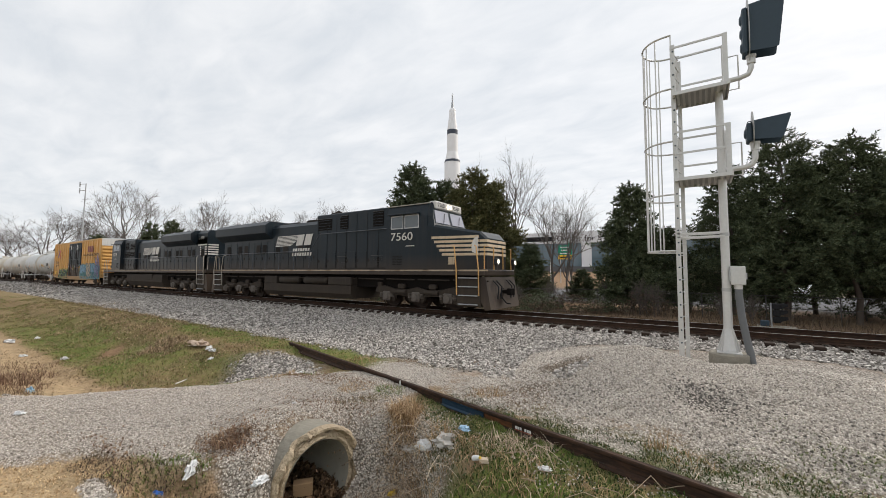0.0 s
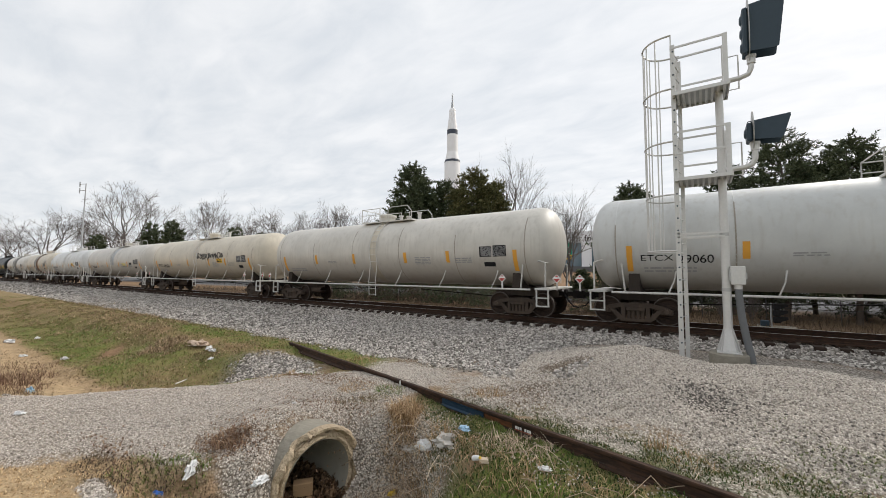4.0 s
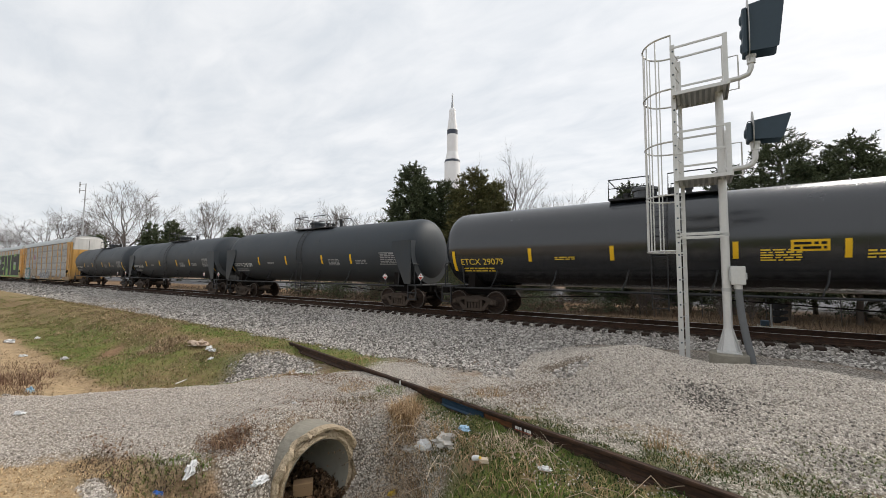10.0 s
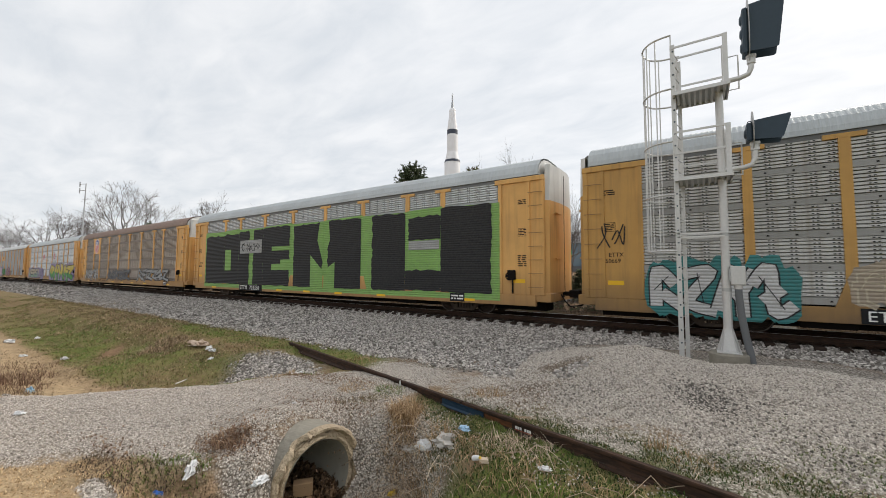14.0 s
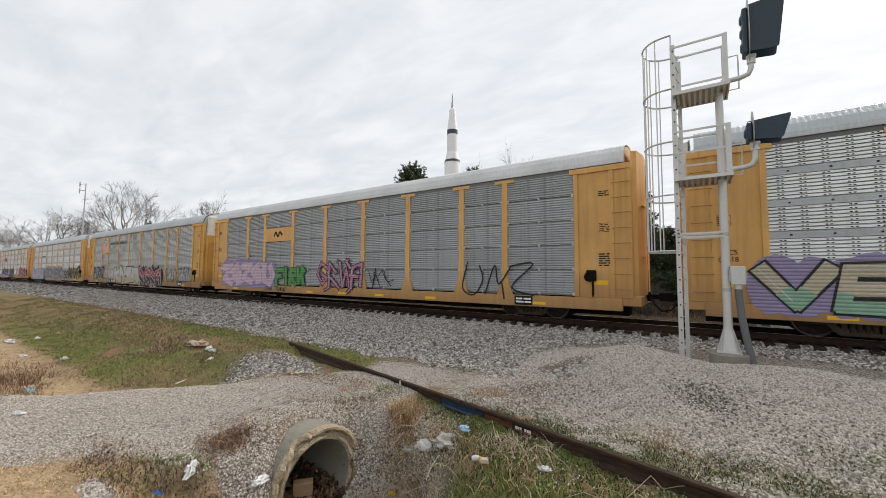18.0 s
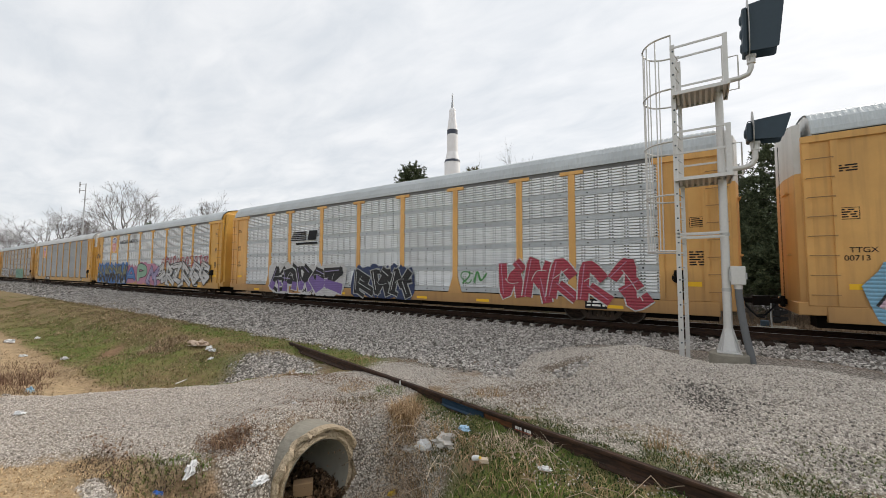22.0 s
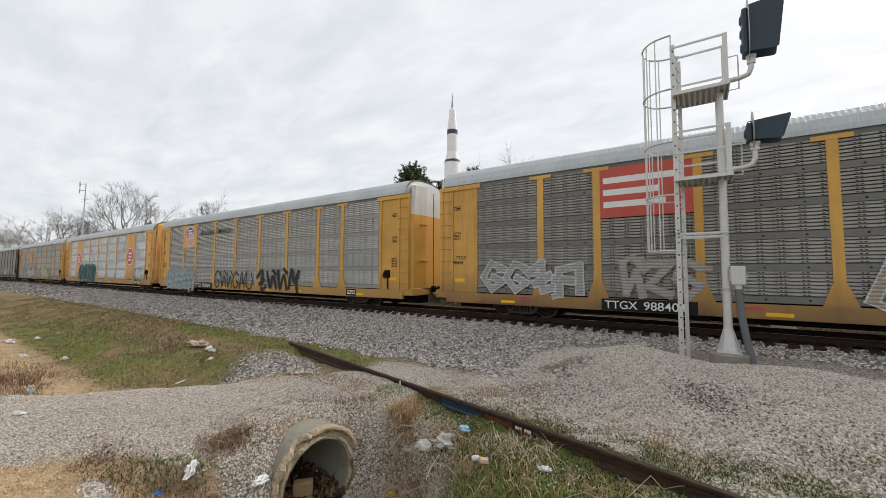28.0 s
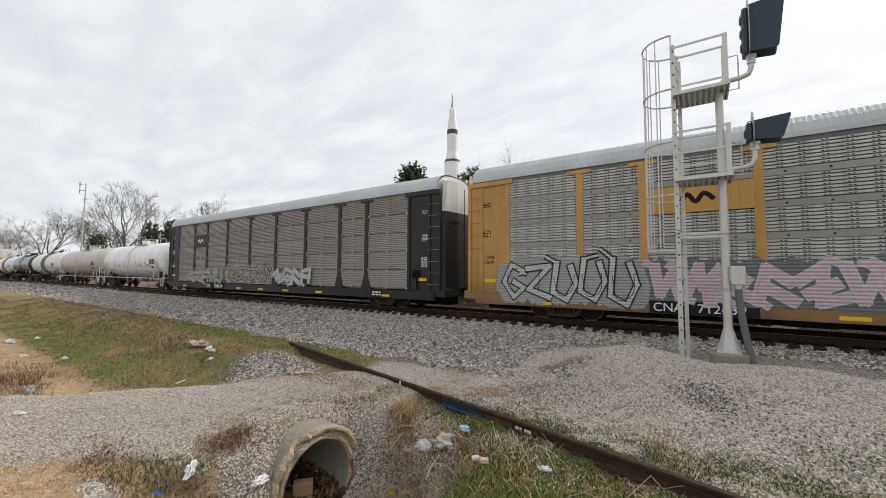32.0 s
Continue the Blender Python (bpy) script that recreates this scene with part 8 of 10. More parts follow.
def rack_car(label, C0, C1, frame, panel, roof, style="slot", number=None, top=None, plates=(), num_mat=None, door_top=True, rows=5, wide_frame=False, seed=0):
    L = C0 - C1
    car = thing("autorack_car", label, "autorack", Matrix.Translation(((C0 + C1) / 2, TRACK_Y, 0)), "autorack cars of the train")
    E = 13.55
    if roof.name not in _roofs:
        _roofs[roof.name] = roof_mesh(roof)
    part("roof", _roofs[roof.name], roof, car, "ribbed metal roof")
    part("top_chord", Shape().box(-13.3, 13.3, -1.565, -1.45, 5.18, 5.36), TOP_CHORD, car, "chord coloured dark for the shade under the roof edge")
    part("drip_edge", Shape().box(-13.34, 13.34, -1.615, -1.59, 5.315, 5.345), roof, car, "roof drip edge")
    z0, z1 = 0.90, 5.20
    h = (z1 - z0) / rows
    for b, (a, c) in enumerate(zip(POSTS[:-1], POSTS[1:])):
        cx, w = (a + c) / 2, c - a - 0.13
        for r in range(rows):
            if any(p[0] == b and r in p[1] for p in plates):
                continue
            pn = part("side_panel", rack_panel(w, h, panel, style), panel, car, at=Matrix.Translation((cx, PANEL_Y, z0 + r * h)))
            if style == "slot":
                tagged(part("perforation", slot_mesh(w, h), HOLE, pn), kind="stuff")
            else:
                tagged(part("bolts", bolt_mesh(w, h), END_WHITE, pn), kind="stuff")
        # black sheet behind the panels, added so that gaps look dark
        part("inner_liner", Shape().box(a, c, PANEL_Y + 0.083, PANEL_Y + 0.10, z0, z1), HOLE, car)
    # posts with caps and flared feet
    pw = 0.115
    for x in POSTS[1:-1]:
        part("post", Shape().box(x - pw, x + pw, -1.604, PANEL_Y + 0.02, 0.86, 5.16).prism([(x - 0.40, 5.12), (x + 0.40, 5.12), (x + 0.40, 5.24), (x - 0.40, 5.24)], -1.612, PANEL_Y + 0.02, "y").prism([(x - 0.34, 0.84), (x + 0.34, 0.84), (x + 0.12, 1.48), (x - 0.12, 1.48)], -1.61, -1.56, "y"), frame, car, "side post with flared foot")
    for b, rws, kind in plates:
        a, c = POSTS[b], POSTS[b + 1]
        pz0, pz1 = z0 + min(rws) * h + 0.02, z0 + (max(rws) + 1) * h - 0.02
        logo_plate(car, kind, a + 0.1, c - 0.1, pz0, pz1, frame)
    # sills and far side
    part("side_sill", Shape().box(-13.2, 13.2, -1.605, -1.45, 0.46, 0.86, 0.01), frame, car, "deep side sill")
    for x in (-10.4, -5.6, -2.6, 0.0, 2.6, 5.6, 10.4):
        part("sill_reflector", Shape().box(x - 0.28, x + 0.28, -1.612, -1.607, 0.54, 0.64), REFLECTOR, car, "yellow reflective strip")
    part("far_side", Shape().box(-13.4, 13.4, 1.45, 1.58, 0.46, 5.22), panel, car)
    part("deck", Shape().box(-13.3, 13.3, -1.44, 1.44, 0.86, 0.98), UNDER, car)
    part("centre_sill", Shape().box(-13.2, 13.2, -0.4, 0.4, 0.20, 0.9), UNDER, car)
    part("brake_cylinder", Shape().tube([(-2.2, -0.7, 0.62), (-1.2, -0.7, 0.62)], 0.17, 10), UNDER, car)
    for x in (-8.1, -5.2, -3.9, 1.2, 3.4, 6.3):
        part("brake_rigging", Shape().box(x, x + 1.1, -1.2, -0.5, 0.26, 0.5, 0.02).tube([(x - 0.8, -0.9, 0.42), (x + 1.9, -0.9, 0.40)], 0.035, 6), UNDER, car)
    for x in (-10.6, 10.6):
        add_truck(car, x * (L / 28.55) * 0.935)
    add_couplers(car, L / 2)
    # end sections: panel, ladder, folding doors
    for e in (-1, 1):
        x0, x1 = sorted((e * 11.70, e * E))
        part("end_panel", Shape().box(x0, x1, -1.56, -1.47, 0.86, 5.18, 0.012), frame, car, "plain end panel")
        for x in (x0 + 0.09, x0 + 0.62 if e < 0 else x1 - 0.62, x1 - 0.09 if e > 0 else x1 - 0.09):
            part("end_post", Shape().box(x - 0.07, x + 0.07, -1.605, -1.555, 0.88, 5.12), frame, car)
        part("top_beam", Shape().box(x0 - 0.12 * (e > 0), x1 + 0.12 * (e < 0), -1.625, -1.50, 5.10, 5.28, 0.01), frame, car)
        part("end_sill", Shape().box(min(e * 12.6, e * 13.75), max(e * 12.6, e * 13.75), -1.55, 1.55, 0.62, 0.95, 0.02), frame, car)
        lx = e * 13.22
        for k in range(8):
            part("rung", RUNG, frame, car, at=Matrix.Translation((lx, -1.61, 1.15 + k * 0.50)))
        rows_d = [(0.95, 4.35, frame), (4.35, 5.72, END_WHITE if door_top else frame)]
        for dz0, dz1, m in rows_d:
            prof = [(-1.47, e * (E - 0.05)), (-1.38, e * (E + 0.12)), (-0.6, e * (E + 0.24)), (0.6, e * (E + 0.24)), (1.38, e * (E + 0.12)), (1.47, e * (E - 0.05))]
            k = 0.90 if dz1 > 5 else 1.0
            vs = [(b, a, dz0) for a, b in prof] + [(b, a * k, dz1) for a, b in prof]
            s = Shape().add(vs, [(i, i + 1, 7 + i, 6 + i) if e > 0 else (i + 1, i, 6 + i, 7 + i) for i in range(5)])
            s.add([(b, a * k, dz1) for a, b in prof] + [(e * (E - 0.1), -1.3 * k, dz1 + 0.12), (e * (E - 0.1), 1.3 * k, dz1 + 0.12)], [(0, 1, 2, 3, 4, 5), (0, 6, 7, 5)] if dz1 > 5 else [(0, 1, 2, 3, 4, 5)])
            part("end_door", s, m, car, "folding end doors")
        arch = [(-1.52, 5.1), (-1.52, 5.45), (-1.42, 5.68), (-1.2, 5.89), (-0.9, 6.01), (-0.45, 6.08), (0.45, 6.08), (0.9, 6.01), (1.2, 5.89), (1.42, 5.68), (1.52, 5.45), (1.52, 5.1)]
        part("roof_end", Shape().prism(arch, min(e * 13.26, e * 13.33), max(e * 13.26, e * 13.33), "x"), END_WHITE if door_top else frame, car, "closed roof end")
        part("door_seam", Shape().box(min(e * (E + 0.235), e * (E + 0.25)), max(e * (E + 0.235), e * (E + 0.25)), -0.02, 0.02, 0.95, 5.5), HOLE, car)
        for z in (2.2, 3.9):
            part("grab_bar", Shape().box(min(e * (E + 0.2), e * (E + 0.27)), max(e * (E + 0.2), e * (E + 0.27)), -1.0, -0.4, z, z + 0.04), frame, car)
        part("hatch_frame", Shape().box(e * 12.7 - 0.17, e * 12.7 + 0.17, -1.566, -1.561, 3.05, 3.35), BLACK if frame is not RACK_BLACK else WHITE, car)
        part("hatch_card", Shape().box(e * 12.7 - 0.155, e * 12.7 + 0.155, -1.570, -1.567, 3.065, 3.335), frame, car)
        if number and e < 0:
            ink = BLACK if frame is not RACK_BLACK else WHITE
            write(number[0], 0.13, ink, car, -12.75, -1.567, 2.22, "end_mark")
            write(number[1], 0.13, ink, car, -12.95, -1.567, 2.02, "end_number")
        else:
            bars(car, e * 12.72 - 0.22, e * 12.72 + 0.2, 1.9, 2.35, -1.566, 6, BLACK if frame is not RACK_BLACK else WHITE, seed + 5 + e)
        bars(car, e * 12.72 - 0.2, e * 12.72 + 0.2, 4.25, 4.45, -1.566, 3, BLACK if frame is not RACK_BLACK else STENCIL_GREY, seed + 15 + e)
        bars(car, e * 12.72 - 0.15, e * 12.72 + 0.15, 3.08, 3.32, -1.573, 4, BLACK if frame is not RACK_BLACK else WHITE, seed + 25 + e)
        part("yellow_notice", Shape().box(e * 12.55 - 0.24, e * 12.55 + 0.24, -1.568, -1.562, 1.30, 1.44), REFLECTOR, car)
    part("brake_wheel", Shape().spin([(-0.02, 0.13), (0.02, 0.13), (0.02, 0.16), (-0.02, 0.16)], "y", 16, (12.2, -1.66, 1.55), close=True).box(12.10, 12.42, -1.65, -1.56, 1.42, 1.78, 0.02).box(12.28, 12.34, -1.63, -1.60, 0.9, 1.45).box(12.05, 12.15, -1.68, -1.56, 1.50, 1.60, 0.01), UNDER, car)
    if number:
        part("number_panel", Shape().box(-7.05, -4.4, -1.614, -1.608, 0.47, 0.85), BLACK if num_mat is WHITE else frame, car)
        write(number[0], 0.25, num_mat or WHITE, car, -6.95, -1.620, 0.54, "reporting_mark", 1.0)
        write(number[1], 0.25, num_mat or WHITE, car, -5.82, -1.620, 0.54, "car_number", 1.05)
    part("test_panel", Shape().box(9.5, 10.2, -1.614, -1.608, 0.50, 0.83), BLACK, car, "black stencil panel")
    bars(car, 9.56, 10.14, 0.55, 0.78, -1.618, 2, WHITE, seed)
    return car


def bolt_mesh(w, h):
    key = ("bolts", round(w, 2), round(h, 2))
    if key not in _panels:
        s = Shape()
        for x in (-w / 2 + 0.07, 0.0, w / 2 - 0.07):
            s.box(x - 0.035, x + 0.035, -0.045, -0.024, h * 0.0, h * 0.12)
        _panels[key] = s.mesh("bolts", END_WHITE)
    return _panels[key]


def logo_plate(car, kind, x0, x1, z0, z1, frame):
    """Plain coloured plates that stand for the owners' marks."""
    y = -1.60
    mat = {"shield": frame, "loop": frame, "red": CP_RED, "octagon": frame, "darkloop": RACK_BLACK}[kind]
    plate = part("logo_plate", Shape().box(x0, x1, y, PANEL_Y + 0.02, z0, z1, 0.006), mat, car, "coloured emblem plate")
    cx, cz, w, h = (x0 + x1) / 2, (z0 + z1) / 2, x1 - x0, z1 - z0
    if kind == "shield":
        def sh(k, dy, z_lo=-1, z_hi=1):
            pts = [(-0.62, 0.72), (-0.3, 0.80), (0, 0.92), (0.3, 0.80), (0.62, 0.72), (0.70, 0.45), (0.60, 0.2), (0.68, -0.2), (0.55, -0.62), (0.25, -0.80), (0, -0.95), (-0.25, -0.80), (-0.55, -0.62), (-0.68, -0.2), (-0.60, 0.2), (-0.70, 0.45)]
            return Shape().prism([(cx + a * k * 0.96, cz + b * k * 0.95) for a, b in pts], y - dy, y - dy + 0.003, "y")
        k = min(w, h) * 0.52
        part("emblem_edge", sh(k * 1.08, 0.006), WHITE, plate)
        part("emblem_field", sh(k, 0.010), WHITE, plate)
        part("emblem_top", Shape().prism([(cx + a * k, cz + b * k) for a, b in ((-0.58, 0.2), (0.58, 0.2), (0.65, 0.44), (0.58, 0.66), (0.28, 0.75), (0, 0.85), (-0.28, 0.75), (-0.58, 0.66), (-0.65, 0.44))], y - 0.014, y - 0.011, "y"), UP_BLUE, plate, "blue emblem top")
        for z in (0.32, 0.54):
            part("emblem_bar", Shape().box(cx - 0.44 * k, cx + 0.44 * k, y - 0.018, y - 0.015, cz + (z - 0.06) * k, cz + (z + 0.06) * k), WHITE, plate)
        for j in range(-3, 4):
            lo = -0.84 + 0.028 * j * j
            part("emblem_stripe", Shape().box(cx + j * 0.178 * k - 0.05 * k, cx + j * 0.178 * k + 0.05 * k, y - 0.014, y - 0.011, cz + lo * k, cz + 0.16 * k), UP_RED, plate)
    elif kind in ("loop", "darkloop"):
        s = Shape()
        k = h * 0.42
        m = BLACK if kind == "loop" else WHITE
        lay_ribbon(s, [(cx + px * k, cz + pz * k) for px, pz in ((-1.2, -0.3), (-0.7, 0.4), (-0.1, -0.3), (0.5, 0.4), (1.2, -0.2))], 0.13 if w > 2 else 0.10, y - 0.006)
        part("emblem_line", s, m, plate, "rounded line emblem")
    elif kind == "red":
        for i, wd in enumerate((0.86, 0.62, 0.68)):
            z = z1 - h * (0.26 + 0.24 * i)
            part("writing_bar", Shape().box(x0 + 0.12, x0 + 0.12 + w * wd, y - 0.006, y - 0.002, z - 0.10, z + 0.10), WHITE, plate)
    elif kind == "octagon":
        k = min(w, h) * 0.42
        def octa(q, dy):
            return Shape().prism([(cx + q * math.cos(a) * 1.05, cz + q * math.sin(a) * 1.08) for a in [math.pi / 8 + math.pi / 4 * i for i in range(8)]], y - dy, y - dy + 0.003, "y")
        part("emblem_edge", octa(k * 1.1, 0.006), WHITE, plate)
        part("emblem_field", octa(k, 0.010), UP_RED, plate, "red octagon emblem")
        for i in range(3):
            z = cz + (0.42 - 0.42 * i) * k
            part("emblem_bar", Shape().box(cx - 0.52 * k, cx + 0.5 * k, y - 0.015, y - 0.011, z - 0.11 * k, z + 0.11 * k), WHITE, plate)


UP_BLUE, UP_RED = plain("emblem_blue", (0.02, 0.05, 0.28), 0.5, 0, 0.1), plain("emblem_red", (0.58, 0.06, 0.09), 0.5, 0, 0.15)
CP_RED = paint("faded_red_plate", (0.60, 0.10, 0.07), DUST, 0.3, 0.5, 0, 0.2)


# ---- locomotives ----
SILL_WORN = paint("worn_pale_sill_stripe", (0.47, 0.37, 0.26), (0.10, 0.075, 0.05), 0.4, 0.7, 0, 0.6)
SILL_TAN = paint("dusty_tan_sill_edge", (0.36, 0.26, 0.165), DUST, 0.4, 0.7, 0, 0.4)
STRIPE_CREAM = paint("dust_stained_cream_stripe", (0.62, 0.49, 0.34), (0.30, 0.19, 0.10), 0.5, 0.6, 0, 0.5)
RAIL_DUSTY = paint("dusty_pale_rail_paint", (0.46, 0.42, 0.36), (0.30, 0.19, 0.10), 0.4, 0.6, 0, 0.5)
GALV_DULL = plain("dusty_black_handrail", (0.10, 0.11, 0.125), 0.5, 0.1, 0.2, 10)
def six_wheel_truck(car, x):
    """Three-axle truck: deep cast side frame, axle boxes with round caps, coil springs, brake cylinders and sand pipes."""
    s = Shape()
    for side in (-1, 1):
        a, b = sorted((side * 1.08, side * 1.22))
        s.prism([(-2.55, 0.74), (-2.45, 0.98), (-1.95, 1.04), (-1.35, 0.90), (-0.55, 0.88), (0.0, 1.0), (0.55, 0.88), (1.35, 0.90), (1.95, 1.04), (2.45, 0.98), (2.55, 0.74), (2.15, 0.70), (1.45, 0.62), (0.6, 0.58), (0.0, 0.70), (-0.6, 0.58), (-1.45, 0.62), (-2.15, 0.70)], a, b, "y")
        for dx in (-1.75, 0.0, 1.75):
            s.prism([(dx - 0.50, 0.64), (dx - 0.26, 0.72), (dx - 0.24, 0.36), (dx - 0.38, 0.30), (dx - 0.46, 0.42)], a, b, "y")
            s.prism([(dx + 0.50, 0.64), (dx + 0.26, 0.72), (dx + 0.24, 0.36), (dx + 0.38, 0.30), (dx + 0.46, 0.42)], a, b, "y")
        for dx in (-0.9, 0.9):
            s.box(dx - 0.20, dx + 0.20, a - 0.04, b + 0.04, 0.90, 1.14, 0.04)
            s.tube([(dx - 0.42, side * 1.26, 0.78), (dx + 0.35, side * 1.28, 0.76)], 0.10, 10)
            s.bar((dx + 0.3, side * 1.2, 0.8), (dx + 0.55, side * 1.05, 0.30), 0.05, 0.10)
        for dx in (-2.3, 2.3):
            s.tube([(dx, side * 1.15, 1.15), (dx, side * 1.2, 0.72), (dx * 0.97, side * 0.8, 0.14)], 0.035, 6)
            s.box(dx - 0.14, dx + 0.14, a, b + 0.02, 0.98, 1.20, 0.03)
    s.box(-2.1, 2.1, -0.85, 0.85, 0.60, 0.88)
    t = part("truck", s, LOCO_GRIME, car, "grimy three-axle truck", Matrix.Translation((x, 0, 0)), smooth=30)
    for dx in (-1.75, 0.0, 1.75):
        for side in (-1, 1):
            part("axle_box", AXLE_BOX, parent=t, material=TRUCK, at=Matrix.Translation((dx, 0, 0)) @ Matrix.Rotation(0 if side < 0 else math.pi, 4, "Z"))
            for e in (-0.34, 0.34):
                part("coil_spring", COIL, parent=t, material=TRUCK, at=Matrix.Translation((dx + e, side * 1.27, 0)))
        part("wheelset", WHEELSET_BIG, WHEEL, t, "steel wheels on an axle", Matrix.Translation((dx, 0, 0.53)))


WHEELSET_BIG = wheelset_mesh(0.53)
AXLE_BOX = Shape().box(-0.24, 0.24, -1.33, -1.24, 0.34, 0.78, 0.05).spin([(-1.33, 0.17), (-1.39, 0.155), (-1.40, 0.06), (-1.41, 0.0)], "y", 14, (0, 0, 0.54)).mesh("axle_box", TRUCK_HIGHLIT, 30)
COIL = Shape()
for k in range(4):
    COIL.spin([(0.50 + k * 0.055, 0.075), (0.52 + k * 0.055, 0.092), (0.54 + k * 0.055, 0.075)], "z", 10, (0, 0, 0))
COIL = COIL.mesh("coil_spring", TRUCK_HIGHLIT, 40)


def loco(label, C0, C1, d, kind):
    """d is +1 when the cab leads, -1 when it trails. u runs towards the cab."""
    L = C0 - C1
    car = thing("diesel_locomotive", label, "locomotive", Matrix.Translation(((C0 + C1) / 2, TRACK_Y, 0)), "locomotives of the train")
    ge = kind == "ge"

    def X(a, b):
        return (a, b) if d > 0 else (-b, -a)

    def bx(name, u0, u1, y0, y1, z0, z1, mat, c=0.0, parent=None, lab=""):
        x0, x1 = X(u0, u1)
        return part(name, Shape().box(x0, x1, y0, y1, z0, z1, c), mat, parent or car, lab)

    def pr(name, pts, y0, y1, mat, parent=None, lab="", smooth=0):
        pts = [(d * a, b) for a, b in pts]
        if d < 0:
            pts = pts[::-1]
        return part(name, Shape().prism(pts, y0, y1, "y"), mat, parent or car, lab, smooth=smooth)

    H = L / 2
    nose1, cab0, cab1 = (10.95, 5.75, 8.15) if ge else (10.75, 6.35, 8.75)
    deck = 1.80
    bx("underframe", -H + 0.55, H - 0.55, -1.48, 1.48, 1.56, deck, LOCO_BLACK, 0.02, lab="heavy underframe with walkway")
    bx("sill_edge", -H + 0.6, H - 0.6, -1.488, -1.478, 1.745, 1.795, SILL_TAN, lab="dusty tan sill edge")
    for u in np.arange(-9.6, 10.4, 1.62):
        bx("sill_stripe", u, u + 1.3, -1.494, -1.488, 1.735, 1.80, SILL_WORN)
    # long hood
    back = -10.35
    hood_top = 4.62 if ge else 4.55
    yh = 1.02
    sec = [(-yh, deck), (-yh, hood_top - 0.22), (-yh + 0.24, hood_top), (yh - 0.24, hood_top), (yh, hood_top - 0.22), (yh, deck)]
    x0, x1 = X(back, cab0)
    part("long_hood", Shape().prism(sec, x0, x1, "x"), LOCO_BLACK, car, "long black engine hood")
    if ge:
        bx("equipment_cab", 0.05, cab0, -1.12, 1.12, deck, 4.88, LOCO_BLACK, 0.05, lab="tall equipment compartment")
        r0, r1 = -10.75, -4.45
    else:
        bx("blower_housing", 3.4, cab0, -1.25, 1.25, deck, 4.72, LOCO_BLACK, 0.08, lab="tall blower housing")
        r0, r1 = -8.7, -3.2
    # radiator wings
    wing = [(-1.02, 3.75), (-1.50, 4.12), (-1.52, 4.62), (-1.2, 4.86), (1.2, 4.86), (1.52, 4.62), (1.50, 4.12), (1.02, 3.75)]
    x0, x1 = X(r0, r1)
    rad = part("radiator_section", Shape().prism(wing, x0, x1, "x"), LOCO_BLACK, car, "overhanging radiator section")
    bx("radiator_fan_deck", r0 + 0.6, r1 - 0.5, -0.9, 0.9, 4.86, 4.96, LOCO_ROOF, 0.03, rad)
    x0, x1 = X(back - 0.02, r0 if not ge else back)
    if not ge:
        part("rear_hood_end", Shape().prism([(-1.02, deck), (-1.02, 4.62), (-0.8, 4.86), (0.8, 4.86), (1.02, 4.62), (1.02, deck)], *X(-10.35, r0), "x"), LOCO_BLACK, car)
    # hood doors, louvres, roof gear
    u = back + 0.35
    k = 0
    while u < (0.0 if ge else 3.2):
        w = 0.62
        dr = bx("hood_door", u, u + w, -yh - 0.018, -yh, deck + 0.08, 3.62, LOCO_BLACK, 0.008)
        if k % 3 != 1:
            bx("door_screen", u + 0.08, u + w - 0.08, -yh - 0.03, -yh - 0.016, deck + 1.0, 3.4, LOCO_GRIME if k % 2 else HOLE, 0, dr)
        bx("latch", u + 0.05, u + 0.11, -yh - 0.035, -yh - 0.016, deck + 0.65, deck + 0.8, LOCO_GRIME, 0, dr)
        u += w + (0.08 if k % 2 else 0.16)
        k += 1
    for a, b, z0, z1 in (((0.25, 1.35, 4.0, 4.62), (2.05, 2.65, 3.98, 4.68), (4.5, 5.2, 3.98, 4.72), (1.9, 2.6, 2.15, 2.5), (4.4, 5.2, 2.15, 2.5)) if ge else ((3.5, 5.9, 3.0, 3.5), (3.5, 5.9, 2.05, 2.6), (3.5, 4.6, 3.75, 4.3), (5.0, 5.8, 3.75, 4.4))):
        yy = -1.13 if ge else -1.26
        g = bx("grille", a, b, yy - 0.012, yy, z0, z1, UNDER)
        bx("grille_edge", a - 0.03, b + 0.03, yy - 0.022, yy, z1, z1 + 0.03, LOCO_ROOF, 0, g)
        n = max(3, int((z1 - z0) / 0.13))
        for j in range(n):
            z = z0 + (j + 0.5) * (z1 - z0) / n
            bx("slat", a + 0.02, b - 0.02, yy - 0.03, yy - 0.012, z - 0.015, z + 0.012, LOCO_BLACK, 0, g)
    # seams, doors and latches on the tall housing
    h0, h1, yy, ht = (0.2, cab0 - 0.1, -1.128, 4.7) if ge else (3.5, cab0 - 0.1, -1.258, 4.5)
    n = 7 if ge else 4
    for j in range(n + 1):
        u = h0 + (h1 - h0) * j / n
        bx("panel_seam", u - 0.012, u + 0.012, yy - 0.004, yy, deck + 0.05, ht, HOLE)
        if j < n:
            bx("panel_door", u + 0.06, u + (h1 - h0) / n - 0.06, yy - 0.016, yy, deck + 0.1, 2.75, LOCO_BLACK, 0.006)
            bx("door_latch", u + 0.10, u + 0.16, yy - 0.03, yy - 0.014, 2.2, 2.36, LOCO_GRIME)
    bx("panel_seam", h0, h1, yy - 0.005, yy, 3.78, 3.80, HOLE)
    bx("dusty_ledge", -H + 0.6, H - 0.6, -1.50, -1.02, deck, deck + 0.018, LOCO_ROOF, lab="dusty walkway tread")
    bx("exhaust_stack", -1.9, -0.8, -0.35, 0.35, hood_top, hood_top + 0.22, LOCO_GRIME, 0.03)
